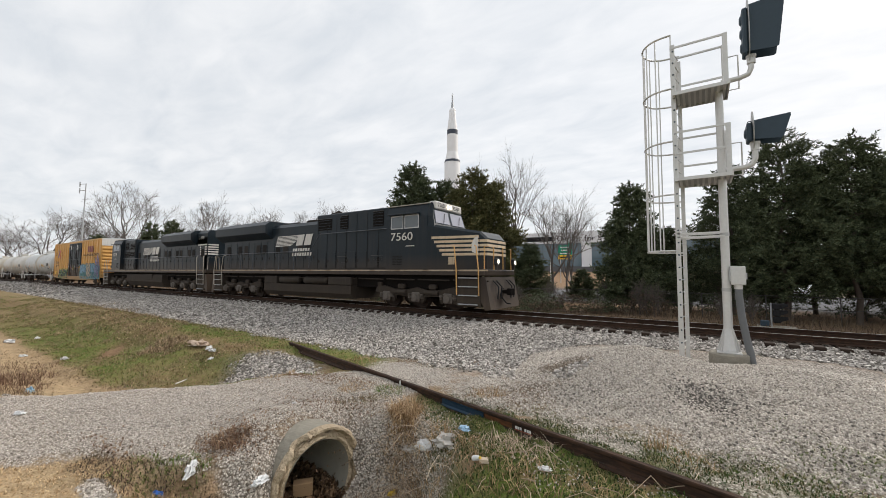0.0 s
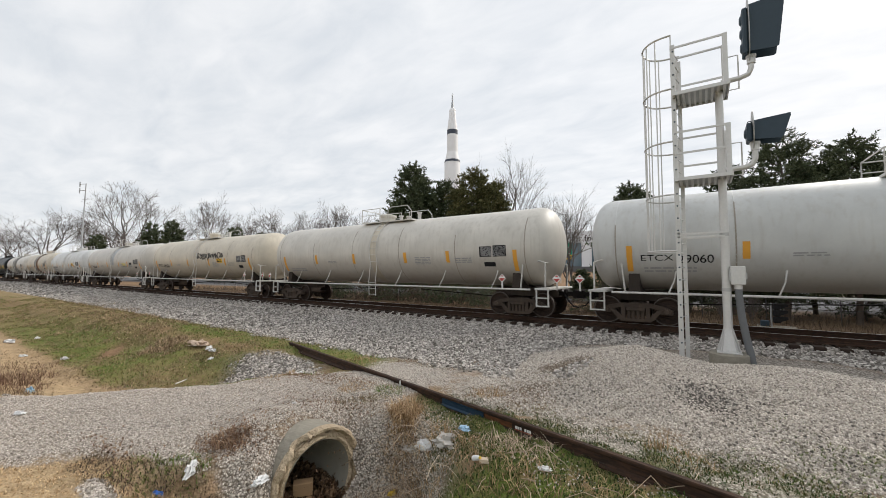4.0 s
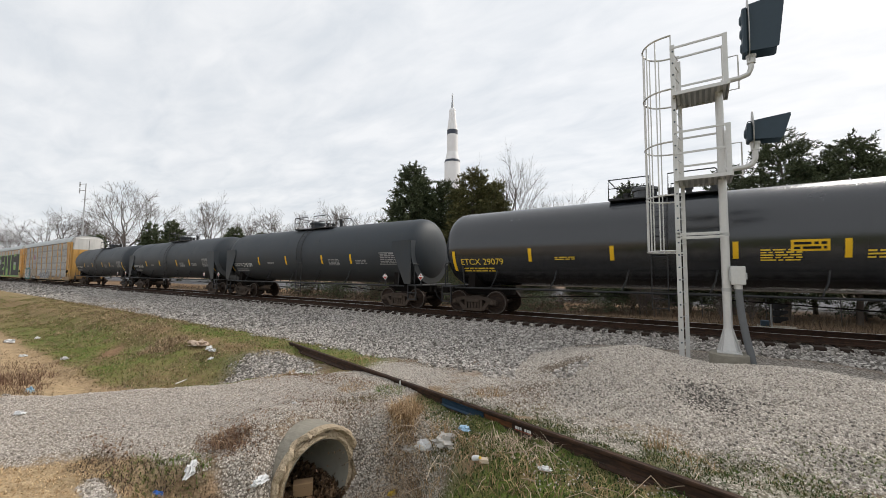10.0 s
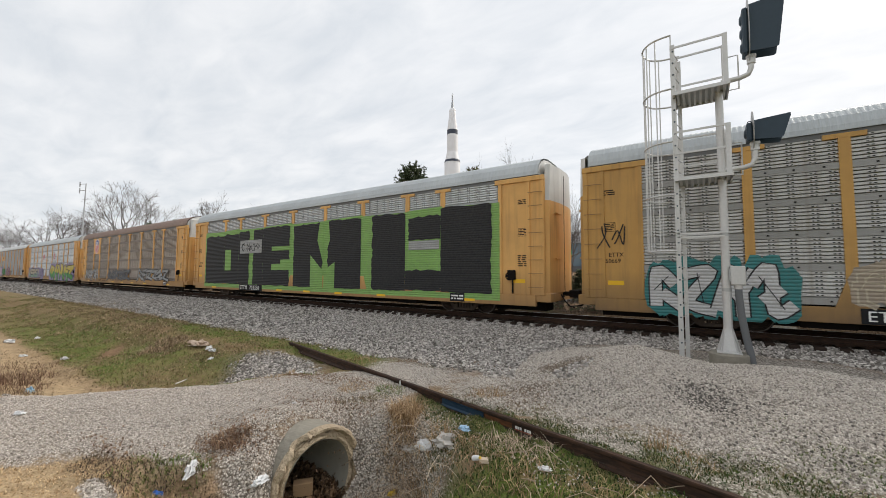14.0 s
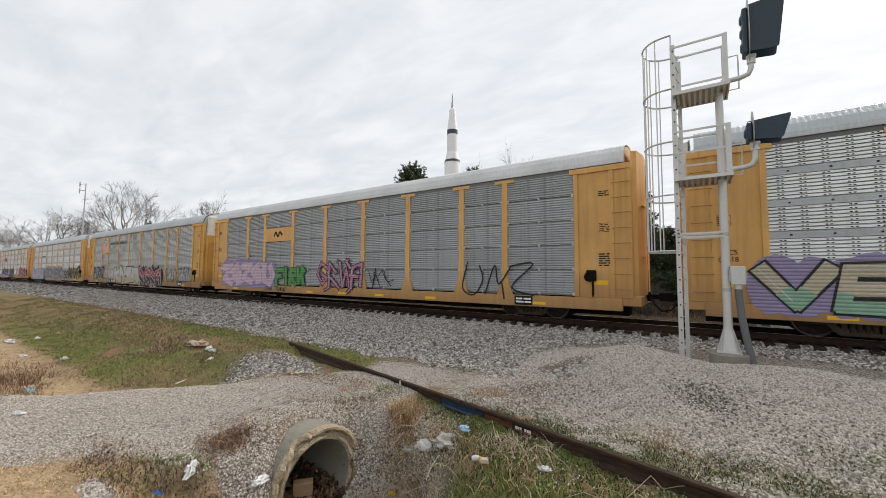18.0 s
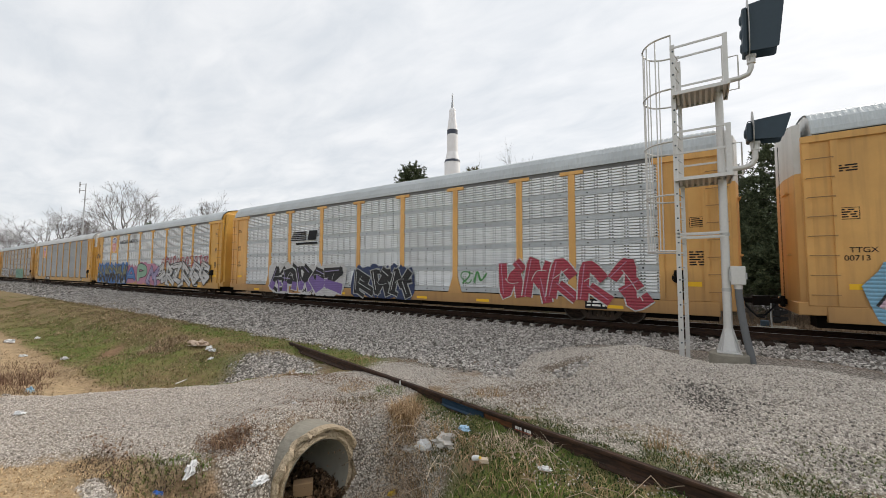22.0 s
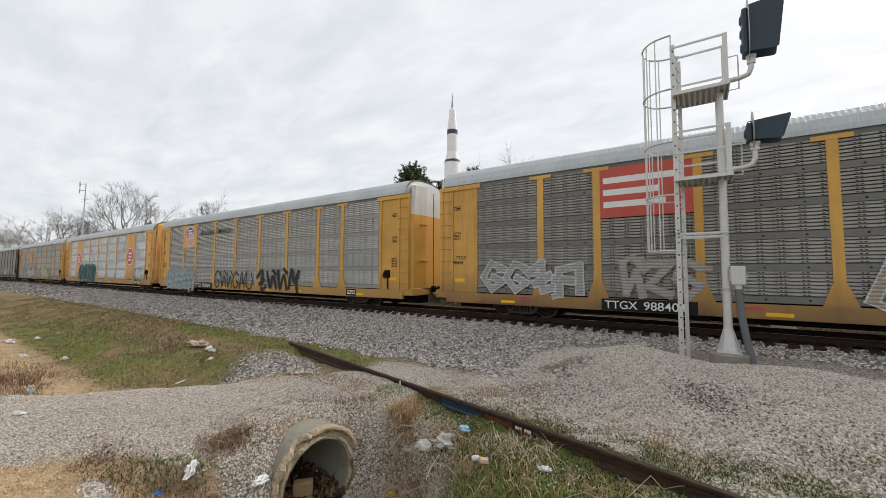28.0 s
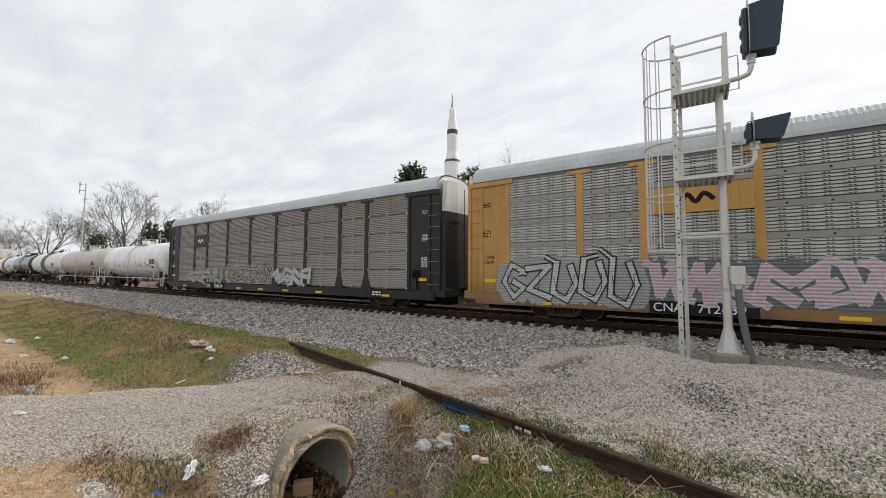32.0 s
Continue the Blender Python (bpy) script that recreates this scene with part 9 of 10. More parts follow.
    bx("roof_hatch", -3.9, -2.3, -0.7, 0.7, hood_top, hood_top + 0.10, LOCO_ROOF, 0.03)
    for j in range(3):
        x = d * (-0.35 if not ge else 0.4)
        part("horn", Shape().spin([(-0.28, 0.03), (0.12, 0.045), (0.24, 0.12), (0.25, 0.0)], "x", 10, (x, -0.15 + j * 0.15, (4.88 if ge else hood_top) + 0.22 + 0.06 * (j % 2))), LOCO_GRIME, car, smooth=50)
    part("horn_bracket", Shape().box(d * (-0.35 if not ge else 0.4) - 0.05, d * (-0.35 if not ge else 0.4) + 0.05, -0.2, 0.2, hood_top - 0.02, hood_top + (0.45 if ge else 0.16)), LOCO_GRIME, car)
    # cab
    zr = 4.92 if ge else 4.90

    def side_at(u):
        return 1.52 - 0.52 * min(1.0, max(0.0, (u - cab1) / (nose1 - 0.45 - cab1)))

    cabsec = [(-1.52, deck), (-1.52, 4.18), (-1.34, zr - 0.12), (-0.9, zr), (0.9, zr), (1.34, zr - 0.12), (1.52, 4.18), (1.52, deck)]
    x0, x1 = X(cab0, cab1)
    part("cab", Shape().prism(cabsec, x0, x1, "x"), LOCO_BLACK, car, "wide crew cab")
    bx("roof_edge", cab0 - 0.02, cab1 + 0.04, -1.42, -1.30, zr - 0.15, zr - 0.11, RAIL_DUSTY, 0.01, lab="dust-covered edge of the cab roof")
    bx("inspection_notice", cab1 + 0.95, cab1 + 1.30, -side_at(cab1 + 1.12) - 0.03, -side_at(cab1 + 1.12) - 0.02, 2.02, 2.35, SILL_WORN, lab="cream notice on the nose")
    # front wall, then a nose that narrows and slopes down to its blunt front
    zc, foot = 3.80, cab1 + 0.32
    s = Shape().add([(d * a, b, c) for a, b, c in ((cab1 - 0.02, -1.51, zc - 0.1), (cab1 - 0.02, 1.51, zc - 0.1), (foot, 1.40, zc - 0.1), (foot, -1.40, zc - 0.1), (cab1 - 0.02, -1.49, 4.2), (cab1 - 0.02, 1.49, 4.2), (cab1 + 0.17, 1.30, 4.2), (cab1 + 0.17, -1.30, 4.2), (cab1 - 0.02, -1.25, zr - 0.06), (cab1 - 0.02, 1.25, zr - 0.06), (cab1 + 0.05, 1.1, zr - 0.10), (cab1 + 0.05, -1.1, zr - 0.10))],
                    [(0, 3, 7, 4), (1, 5, 6, 2), (2, 6, 7, 3), (4, 7, 11, 8), (5, 9, 10, 6), (6, 10, 11, 7), (8, 11, 10, 9)])
    part("cab_front", s, LOCO_BLACK, car, "raked cab front")
    tip = nose1 - 0.15

    def side_y(u):
        return 1.52 - 0.52 * min(1.0, max(0.0, (u - cab1) / (tip - 0.3 - cab1))) - (0.10 * (u - tip + 0.3) / 0.3 if u > tip - 0.3 else 0)

    secs = [(cab1, zc), (foot, zc - 0.02), (tip - 0.3, 3.42), (tip, 3.12)]
    vs = []
    for u, zt in secs:
        y = side_y(u)
        vs += [(d * u, -y, deck), (d * u, -y, zt - 0.10), (d * u, -y + 0.12, zt), (d * u, y - 0.12, zt), (d * u, y, zt - 0.10), (d * u, y, deck)]
    fs = [(6 * i + k, 6 * i + 6 + k, 6 * i + 7 + k, 6 * i + 1 + k) for i in range(3) for k in range(5)] + [(18, 19, 20, 21, 22, 23)]
    part("nose", Shape().add(vs, fs), LOCO_BLACK, car, "sloping short nose")
    # windows
    for a, b in ((cab0 + 0.30, cab0 + 1.05), (cab0 + 1.12, cab0 + 1.95)):
        fr = bx("side_window", a, b, -1.54, -1.52, 3.68, 4.30, GALV)
        bx("pane", a + 0.05, b - 0.05, -1.55, -1.54, 3.73, 4.25, WINDOW, 0, fr)
    bx("sunshade", cab0 + 0.2, cab0 + 2.0, -1.75, -1.50, 4.32, 4.37, LOCO_BLACK, 0.01)
    for y0, y1 in ((-1.22, -0.10), (0.10, 1.22)):
        za, zb = 3.90, 4.48

        def rake(z):
            return cab1 + 0.32 - 0.15 * (z - 3.7) / 0.5 + 0.03 if z < 4.2 else cab1 + 0.20 - 0.12 * (z - 4.2) / 0.6
        ua, ub = rake(za), rake(zb)
        s = Shape().add([(d * ua, y0, za), (d * ua, y1, za), (d * ub, y1 * 0.94, zb), (d * ub, y0 * 0.94, zb), (d * (ua - 0.05), y0, za), (d * (ua - 0.05), y1, za), (d * (ub - 0.05), y1 * 0.94, zb), (d * (ub - 0.05), y0 * 0.94, zb)], [(0, 1, 2, 3), (7, 6, 5, 4), (0, 4, 5, 1), (1, 5, 6, 2), (2, 6, 7, 3), (3, 7, 4, 0)])
        part("windshield", s, WINDSHIELD, car, "pale windshield pane")
        part("wiper", Shape().bar((d * (ua + 0.03), (y0 + y1) / 2, za + 0.02), (d * (ub + 0.04), (y0 + y1) / 2 + 0.25, zb - 0.1), 0.02, 0.02), LOCO_GRIME, car)
    # number boards and lamps over the windshields
    hb = bx("headlight_casing", cab1 - 0.2, cab1 + 0.18, -1.12, 1.12, zr - 0.36, zr + 0.0, LOGO_WHITE if ge else LOCO_BLACK, 0.04, lab="number board casing")
    for y0 in (-0.95, 0.30):
        bd = bx("number_board", cab1 + 0.18, cab1 + 0.19, y0 - 0.08, y0 + 0.70, zr - 0.30, zr - 0.06, LOGO_WHITE if ge else BLACK, 0, hb)
        if ge:
            part("board_number", lettering("7560", 0.19, BLACK, "board_number"), BLACK, bd, "", Matrix.Translation((cab1 + 0.194, y0 - 0.02, zr - 0.26)) @ Matrix.Rotation(radians(90), 4, "Z") @ SIDE)
    for y0 in (-0.12, 0.12):
        part("headlight", Shape().spin([(0.19, 0.10), (0.20, 0.10), (0.20, 0.0)] if d > 0 else [(-0.19, 0.10), (-0.20, 0.10), (-0.20, 0.0)], "x", 14, (d * cab1, y0, zr - 0.18)), LAMP if ge else AMBER, hb, "headlight")
    for y0 in (-0.85, 0.85):
        h = bx("ditch_light", nose1 + 0.18, nose1 + 0.34, y0 - 0.13, y0 + 0.13, 2.00, 2.26, LOCO_BLACK, 0.03, lab="low ditch light")
        part("lens", Shape().spin([(0.345, 0.095), (0.35, 0.0)] if d > 0 else [(-0.345, 0.095), (-0.35, 0.0)], "x", 14, (d * nose1, y0, 2.13)), LAMP if ge else AMBER, h)
        bx("lamp_post", nose1 + 0.2, nose1 + 0.3, y0 - 0.05, y0 + 0.05, deck, 2.02, LOCO_BLACK, 0, h)
    # plain dark block, added as the shade in the gap under the frame
    bx("under_gear", -H + 2.0, H - 2.0, -1.0, 1.0, 0.92, 1.56, UNDER, lab="dark block filling the shaded gap under the frame")
    # fuel tank and air reservoirs
    f0, f1 = (-4.5, 3.3) if ge else (-3.6, 4.5)
    tank = [(-1.45, 1.35), (-1.45, 0.75), (-1.15, 0.32), (1.15, 0.32), (1.45, 0.75), (1.45, 1.35)] if not ge else [(-1.45, 0.98), (-1.45, 0.55), (-1.25, 0.30), (1.25, 0.30), (1.45, 0.55), (1.45, 0.98)]
    part("fuel_tank", Shape().prism(tank, *X(f0, f1), "x"), LOCO_GRIME, car, "grimy fuel tank")
    if ge:
        bx("battery_box", f0, f0 + 1.3, -1.45, -0.4, 0.98, 1.42, LOCO_GRIME, 0.03)
        bx("filter_box", 1.5, f1, -1.46, -0.4, 0.98, 1.42, LOCO_GRIME, 0.05)
        for a, b in ((-3.1, -1.15), (-0.75, 1.35)):
            part("air_reservoir", Shape().spin([(a, 0.0), (a + 0.02, 0.14), (a + 0.12, 0.21), (b - 0.12, 0.21), (b - 0.02, 0.14), (b, 0.0)], "x", 16, (0, -1.22, 1.21)), LOCO_GRIME, car, "air reservoir cylinder", smooth=40)
    else:
        part("air_reservoir", Shape().tube([(d * -3.4, -1.30, 1.30), (d * 3.2, -1.30, 1.30)], 0.10, 10), LOCO_GRIME, car, smooth=50)
        bx("sand_box", -1.6, -0.3, -1.5, -1.0, 0.95, 1.42, LOCO_GRIME, 0.03)
    for u in (7.35, -7.75) if ge else (7.3, -7.1):
        six_wheel_truck(car, d * u)
    for u0 in np.arange(-9.6, 9.6, 1.9):
        part("pipe_run", Shape().tube([(d * u0, -1.3, 1.36), (d * (u0 + 1.7), -1.32, 1.34)], 0.035, 6), LOCO_GRIME, car)
    # steps, pilots and rails at both ends
    for e in (-1, 1):
        s = e
        rail_mat, rail_label = (SAFETY, "worn orange-yellow railing") if ge and e == d else (RAIL_DUSTY, "dusty pale railing")
        a, b = sorted((s * (H - 1.9), s * (H - 0.75)))
        for side in (-1, 1):
            well = part("step_well", Shape().box(a, b, min(side * 1.0, side * 1.42), max(side * 1.0, side * 1.42), 0.28, 1.5, 0.02), LOCO_GRIME, car)
            if side < 0:
                for z in (0.36, 0.72, 1.08, 1.44):
                    part("step", Shape().box(a + 0.12, b - 0.12, -1.52, -1.40, z, z + 0.035), GALV, well, "open metal step")
                for x in (a + 0.05, b - 0.05):
                    part("grab_rail", Shape().tube([(x, -1.50, 0.75), (x, -1.53, 1.8), (x - e * 0.12, -1.50, 2.75), (x - e * 0.25, -1.40, 2.80)], 0.024, 7), rail_mat, car, rail_label, smooth=60)
        pl = [(s * (H - 0.75), 1.5), (s * (H - 0.55), 1.5), (s * (H - 0.30), 0.20), (s * (H - 0.55), 0.16), (s * (H - 0.75), 0.5)]
        part("pilot_plow", Shape().prism(pl, -1.42, 1.42, "y"), LOCO_BLACK if not (ge and e == d) else TRUCK, car, "pilot plow")
        part("end_rail", Shape().tube([(s * (H - 0.65), -1.30, deck), (s * (H - 0.65), -1.30, 2.75), (s * (H - 0.65), -0.45, 2.75), (s * (H - 0.65), -0.45, deck)], 0.022, 7), rail_mat, car, rail_label, smooth=60)
        part("end_rail", Shape().tube([(s * (H - 0.65), 1.30, deck), (s * (H - 0.65), 1.30, 2.75), (s * (H - 0.65), 0.45, 2.75), (s * (H - 0.65), 0.45, deck)], 0.022, 7), rail_mat, car, rail_label, smooth=60)
        for y0 in (-0.8, -0.5, 0.5, 0.8):
            part("mu_hose", Shape().tube([(s * (H - 0.5), y0, 1.35), (s * (H - 0.25), y0, 1.1), (s * (H - 0.3), y0, 0.6)], 0.03, 6), RUBBER, car, smooth=60)
    add_couplers(car, H)
    # walkway handrail with stanchions
    u0, u1 = (back + 0.1, cab0 - 0.05)
    top = 2.85
    path = [(u0, -1.46, top), (0.0, -1.46, top), (0.7, -1.46, 3.75), (u1, -1.40, 3.78)] if ge else [(u0, -1.46, top), (3.2, -1.46, top), (5.9, -1.40, 2.9)]
    part("handrail", Shape().tube([(d * a, b, c) for a, b, c in path], 0.022, 7), GALV_DULL, car, "walkway handrail", smooth=60)
    for u in np.arange(u0, 0.1 if ge else 3.3, 1.45):
        part("stanchion", Shape().tube([(d * u, -1.46, deck - 0.05), (d * u, -1.46, top)], 0.022, 6), GALV_DULL, car)
    # nose stripes, emblem on the hood, cab number
    stripe = STRIPE_CREAM if ge else LOGO_WHITE
    for j in range(5):
        z = 3.14 - j * 0.185
        a0 = cab1 + 0.22 + j * 0.12
        n = 6
        vs = []
        for i in range(n + 1):
            u = a0 + (tip - 0.32 - a0) * i / n
            for zz in (z, z + 0.11):
                vs.append((d * u, -side_y(u) - 0.014, zz))
        part("nose_stripe", Shape().add(vs, [(2 * i, 2 * i + 2, 2 * i + 3, 2 * i + 1) for i in range(n)]), stripe, car, "dusty cream nose stripe" if ge else "white nose stripe")
        if j:
            part("front_stripe", Shape().add([(d * u, y, zz) for u, y in ((tip - 0.3, -side_y(tip - 0.3) - 0.014), (tip + 0.012, -side_y(tip) - 0.012)) for zz in (z, z + 0.11)], [(0, 2, 3, 1)]), stripe, car)
            bx("front_stripe", tip + 0.004, tip + 0.012, -0.9, 0.9, z, z + 0.11, stripe)
    pr("nose_emblem", [(tip - 0.62, 2.55), (tip - 0.34, 2.45), (tip - 0.33, 3.2), (tip - 0.5, 3.15), (tip - 0.66, 2.85)], -side_y(tip - 0.6) - 0.016, -side_y(tip - 0.6) - 0.012, LOGO_WHITE)
    yl = -yh - 0.034
    lx, lz = (-4.0, 0.22) if ge else (-2.0, 0.16)
    for j in range(8):
        z = 3.02 + lz + j * 0.082
        part("emblem_line", Shape().prism([(lx + j * 0.03, z), (lx + 1.55 + j * 0.17, z), (lx + 1.62 + j * 0.17, z + 0.05), (lx + j * 0.03, z + 0.05)], yl, yl + 0.004, "y"), LOGO_WHITE, car)
    for a, w in ((2.05, 0.62), (2.80, 0.62)):
        part("emblem_shape", Shape().prism([(lx + a, 3.02 + lz), (lx + a + w, 3.02 + lz), (lx + a + w + 0.22, 3.66 + lz), (lx + a + 0.22, 3.66 + lz)], yl, yl + 0.004, "y"), LOGO_WHITE, car, "white emblem shape")
    for z, n, a in ((2.66 + lz, 7, 1.75), (2.40 + lz, 8, 1.70)):
        for j in range(n):
            xx = lx + a + j * 0.235
            part("writing_bar", Shape().prism([(xx, z), (xx + 0.17, z), (xx + 0.21, z + 0.19), (xx + 0.04, z + 0.19)], yl, yl + 0.004, "y"), LOGO_WHITE, car)
    if ge:
        write("7560", 0.36, LOGO_WHITE, car, 6.02, -1.545, 3.15, "cab_number", 1.3)
    else:
        write("1078", 0.34, LOGO_WHITE, car, -8.40, -1.545, 3.16, "cab_number", 1.15)
        write("1078", 0.24, LOGO_WHITE, car, 9.05, -1.04, 4.15, "hood_number", 1.15)
        for j in range(5):
            part("tail_stripe", Shape().box(8.9 + j * 0.08, 10.33, -1.035, -1.025, 3.68 - j * 0.18, 3.78 - j * 0.18), LOGO_WHITE, car, "white hood stripe")
            part("tail_stripe", Shape().box(10.35, 10.36, -0.95, -0.2, 3.68 - j * 0.18, 3.78 - j * 0.18), LOGO_WHITE, car)
    bx("class_plate", cab0 + 1.2, cab0 + 1.7, -1.532, -1.522, 2.86, 2.90, LOGO_WHITE)
    bars(car, *X(cab0 + 0.4, cab0 + 1.0), 2.0, 2.45, -1.53, 6, HOLE, 3, "cab_louvre")
    return car


# ---- boxcar ----
def boxcar(label, C0, C1):
    car = thing("boxcar", label, "boxcar", Matrix.Translation(((C0 + C1) / 2, TRACK_Y, 0)))
    E, y0, y1, z0, z1 = 9.48, -1.46, 1.46, 0.92, 5.22
    part("body", Shape().box(-E, E, y0, y1, z0, z1, 0.02), BOX_YELLOW, car, "yellow boxcar body")
    part("roof", Shape().prism([(-1.5, z1), (1.5, z1), (1.5, z1 + 0.04), (0, z1 + 0.13), (-1.5, z1 + 0.04)], -E - 0.03, E + 0.03, "x"), ROOF_GREY, car)
    part("top_rail", Shape().box(-E, E, y0 - 0.05, y0, z1 - 0.12, z1 + 0.03, 0.01), BOX_YELLOW, car)
    part("side_sill", Shape().prism([(-E, 0.92), (E, 0.92), (E, 0.80), (7.0, 0.72), (3.4, 0.62), (-3.4, 0.62), (-7.0, 0.72), (-E, 0.80)], y0 - 0.03, y0 + 0.03, "y"), BOX_YELLOW, car)
    for x in [-9.42, -8.5, -7.6, -6.7, -5.8, -4.9, -4.0, -3.1, 3.1, 4.0, 4.9, 5.8, 6.7, 7.6, 8.5, 9.42]:
        part("side_post", Shape().prism([(x - 0.07, y0), (x - 0.045, y0 - 0.07), (x + 0.045, y0 - 0.07), (x + 0.07, y0)], 0.95, z1 - 0.1, "z"), BOX_YELLOW, car)
    for z in (2.05, 3.1, 4.2):
        for a, b in ((-9.4, -2.7), (2.7, 9.4)):
            part("rivet_line", Shape().box(a, b, y0 - 0.03, y0, z - 0.02, z + 0.02), BOX_YELLOW, car)
    for e in (-1, 1):
        for k in range(9):
            z = 1.1 + k * 0.36
            m = BOX_YELLOW
            part("end_rib", Shape().prism([(e * E, z), (e * (E + 0.10), z + 0.10), (e * (E + 0.10), z + 0.20), (e * E, z + 0.30)], -1.35, 1.35, "y"), m, car)
        part("end_top", Shape().box(min(e * E, e * (E + 0.03)), max(e * E, e * (E + 0.03)), -1.44, 1.44, 4.45, z1 + 0.02), END_WHITE, car, "white end top")
        lx = e * (E - 0.35)
        for k in range(4):
            part("ladder_rung", RUNG, BOX_YELLOW, car, at=Matrix.Translation((lx, y0 - 0.07, 1.05 + k * 0.42)))
        part("grab_iron", Shape().tube([(e * (E + 0.12), -1.2, 2.5), (e * (E + 0.24), -1.2, 2.5), (e * (E + 0.24), -0.5, 3.2), (e * (E + 0.12), -0.5, 3.2)], 0.018, 6), SAFETY, car)
        part("sill_step", Shape().tube([(lx - 0.25, y0, 0.9), (lx - 0.25, y0 - 0.02, 0.45), (lx + 0.25, y0 - 0.02, 0.45), (lx + 0.25, y0, 0.9)], 0.025, 6), BOX_YELLOW, car)
    # plug doors
    for k, (a, b) in enumerate(((-2.52, -0.05), (0.05, 2.50))):
        d = part("plug_door", Shape().box(a, b, y0 - 0.075, y0, 1.02, 5.02, 0.012), LOCO_BLACK, car, "black sliding door")
        for z in (1.55, 2.3, 3.05, 3.9, 4.5):
            part("door_rib", Shape().box(a + 0.06, b - 0.06, y0 - 0.11, y0 - 0.075, z - 0.04, z + 0.04, 0.008), LOCO_BLACK, d)
        for x in np.linspace(a + 0.25, b - 0.25, 5):
            part("door_post", Shape().box(x - 0.03, x + 0.03, y0 - 0.10, y0 - 0.075, 1.06, 4.98), LOCO_BLACK, d)
        for x in (a + 0.85, b - 0.85):
            part("lock_rod", Shape().tube([(x, y0 - 0.13, 1.06), (x, y0 - 0.13, 4.98)], 0.022, 6), LOCO_GRIME, d)
        bars(car, a + 0.75, b - 0.75, 4.22, 4.78, y0 - 0.122, 6, WHITE, 4 + k)
        bars(car, a + 0.16, a + 0.62, 2.08, 2.26, y0 - 0.122, 3, WHITE, 8 + k)
        bars(car, b - 0.82, b - 0.5, 1.85, 2.45, y0 - 0.122, 5, STENCIL_GREY, 18 + k)
        part("reflector", Shape().box(b - 0.22, b - 0.08, y0 - 0.125, y0 - 0.12, 1.7, 2.25), REFLECTOR, d, "yellow reflective strip")
        part("door_tag", Shape().box(b - 1.15, b - 0.98, y0 - 0.125, y0 - 0.12, 1.98, 2.16), UP_RED, d)
    part("door_rail", Shape().box(-5.2, 5.2, y0 - 0.12, y0, 0.93, 1.0, 0.01), BOX_YELLOW, car)
    yt = y0 - 0.082
    # emblem: a cross of two bands, and the slogan
    for m, w in ((UP_BLUE, [(-7.45, 4.35), (-7.05, 3.86), (-7.45, 3.38)]), (UP_RED, [(-6.35, 4.40), (-6.85, 3.86), (-6.35, 3.32)])):
        s = Shape()
        lay_ribbon(s, [w[0], ((w[0][0] + w[1][0]) / 2, (w[0][1] + w[1][1]) / 2 - 0.0), w[1], ((w[2][0] + w[1][0]) / 2, (w[2][1] + w[1][1]) / 2), w[2]], 0.19, yt)
        part("emblem_band", s, m, car, "crossing emblem bands")
    write("next", 0.2, BLACK, car, -8.55, yt, 3.95, "slogan")
    write("load", 0.2, BLACK, car, -8.55, yt, 3.64, "slogan")
    write("any", 0.2, BLACK, car, -5.85, yt, 3.95, "slogan")
    write("road", 0.2, BLACK, car, -5.85, yt, 3.64, "slogan")
    write("TBOX", 0.27, BLACK, car, -8.5, yt, 2.62, "reporting_mark", 1.45)
    write("643174", 0.27, BLACK, car, -8.5, yt, 2.2, "car_number", 1.45)
    maroon = plain("faded_maroon", (0.30, 0.085, 0.075), 0.6)
    for a, w in ((5.05, 0.5), (5.7, 0.5), (6.35, 0.6)):
        part("emblem_block", Shape().prism([(a, 3.8), (a + w, 3.8), (a + w + 0.08, 4.48), (a + 0.08, 4.48)], yt, yt + 0.004, "y"), maroon, car, "faded maroon emblem block")
    write("RAILCAR POOLING EXPERTS", 0.27, BLACK, car, 3.55, yt, 3.36, "slogan", 1.06)
    part("yellow_notice", Shape().box(-8.4, -7.9, yt, yt + 0.004, 1.25, 1.65), REFLECTOR, car)
    part("sill_reflector", Shape().box(5.2, 5.7, y0 - 0.036, y0 - 0.031, 0.80, 0.9), REFLECTOR, car)
    graffiti(car, 2.55, 9.45, 0.82, 2.35, yt - 0.006, 8, "sky", "navy", "aqua", "white", 3, 0.40, "interlaced teal and blue graffiti", "teal")
    graffiti(car, 5.0, 6.7, 0.84, 2.5, yt - 0.05, 2, "cream", "navy", None, "yellow", 9, 0.4, "cream and yellow graffiti shape")
    graffiti(car, 8.2, 9.5, 1.0, 3.2, yt - 0.06, 2, "lilac", "navy", None, "sky", 12, 0.4, "lilac graffiti curl")
    graffiti(car, -6.7, -2.75, 0.75, 1.95, yt - 0.006, 4, "black", "lime", None, "white", 6, 0.46, "black graffiti edged in green and white")
    scrawl(car, 7.0, 7.8, 2.85, 3.2, yt, "black", 3, 0.035)
    scrawl(car, 8.2, 8.9, 2.85, 3.2, yt, "black", 4, 0.03)
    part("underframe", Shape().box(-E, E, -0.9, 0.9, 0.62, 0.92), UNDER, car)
    for x in (-6.95, 6.95):
        add_truck(car, x)
    add_couplers(car, (C0 - C1) / 2)
    return car


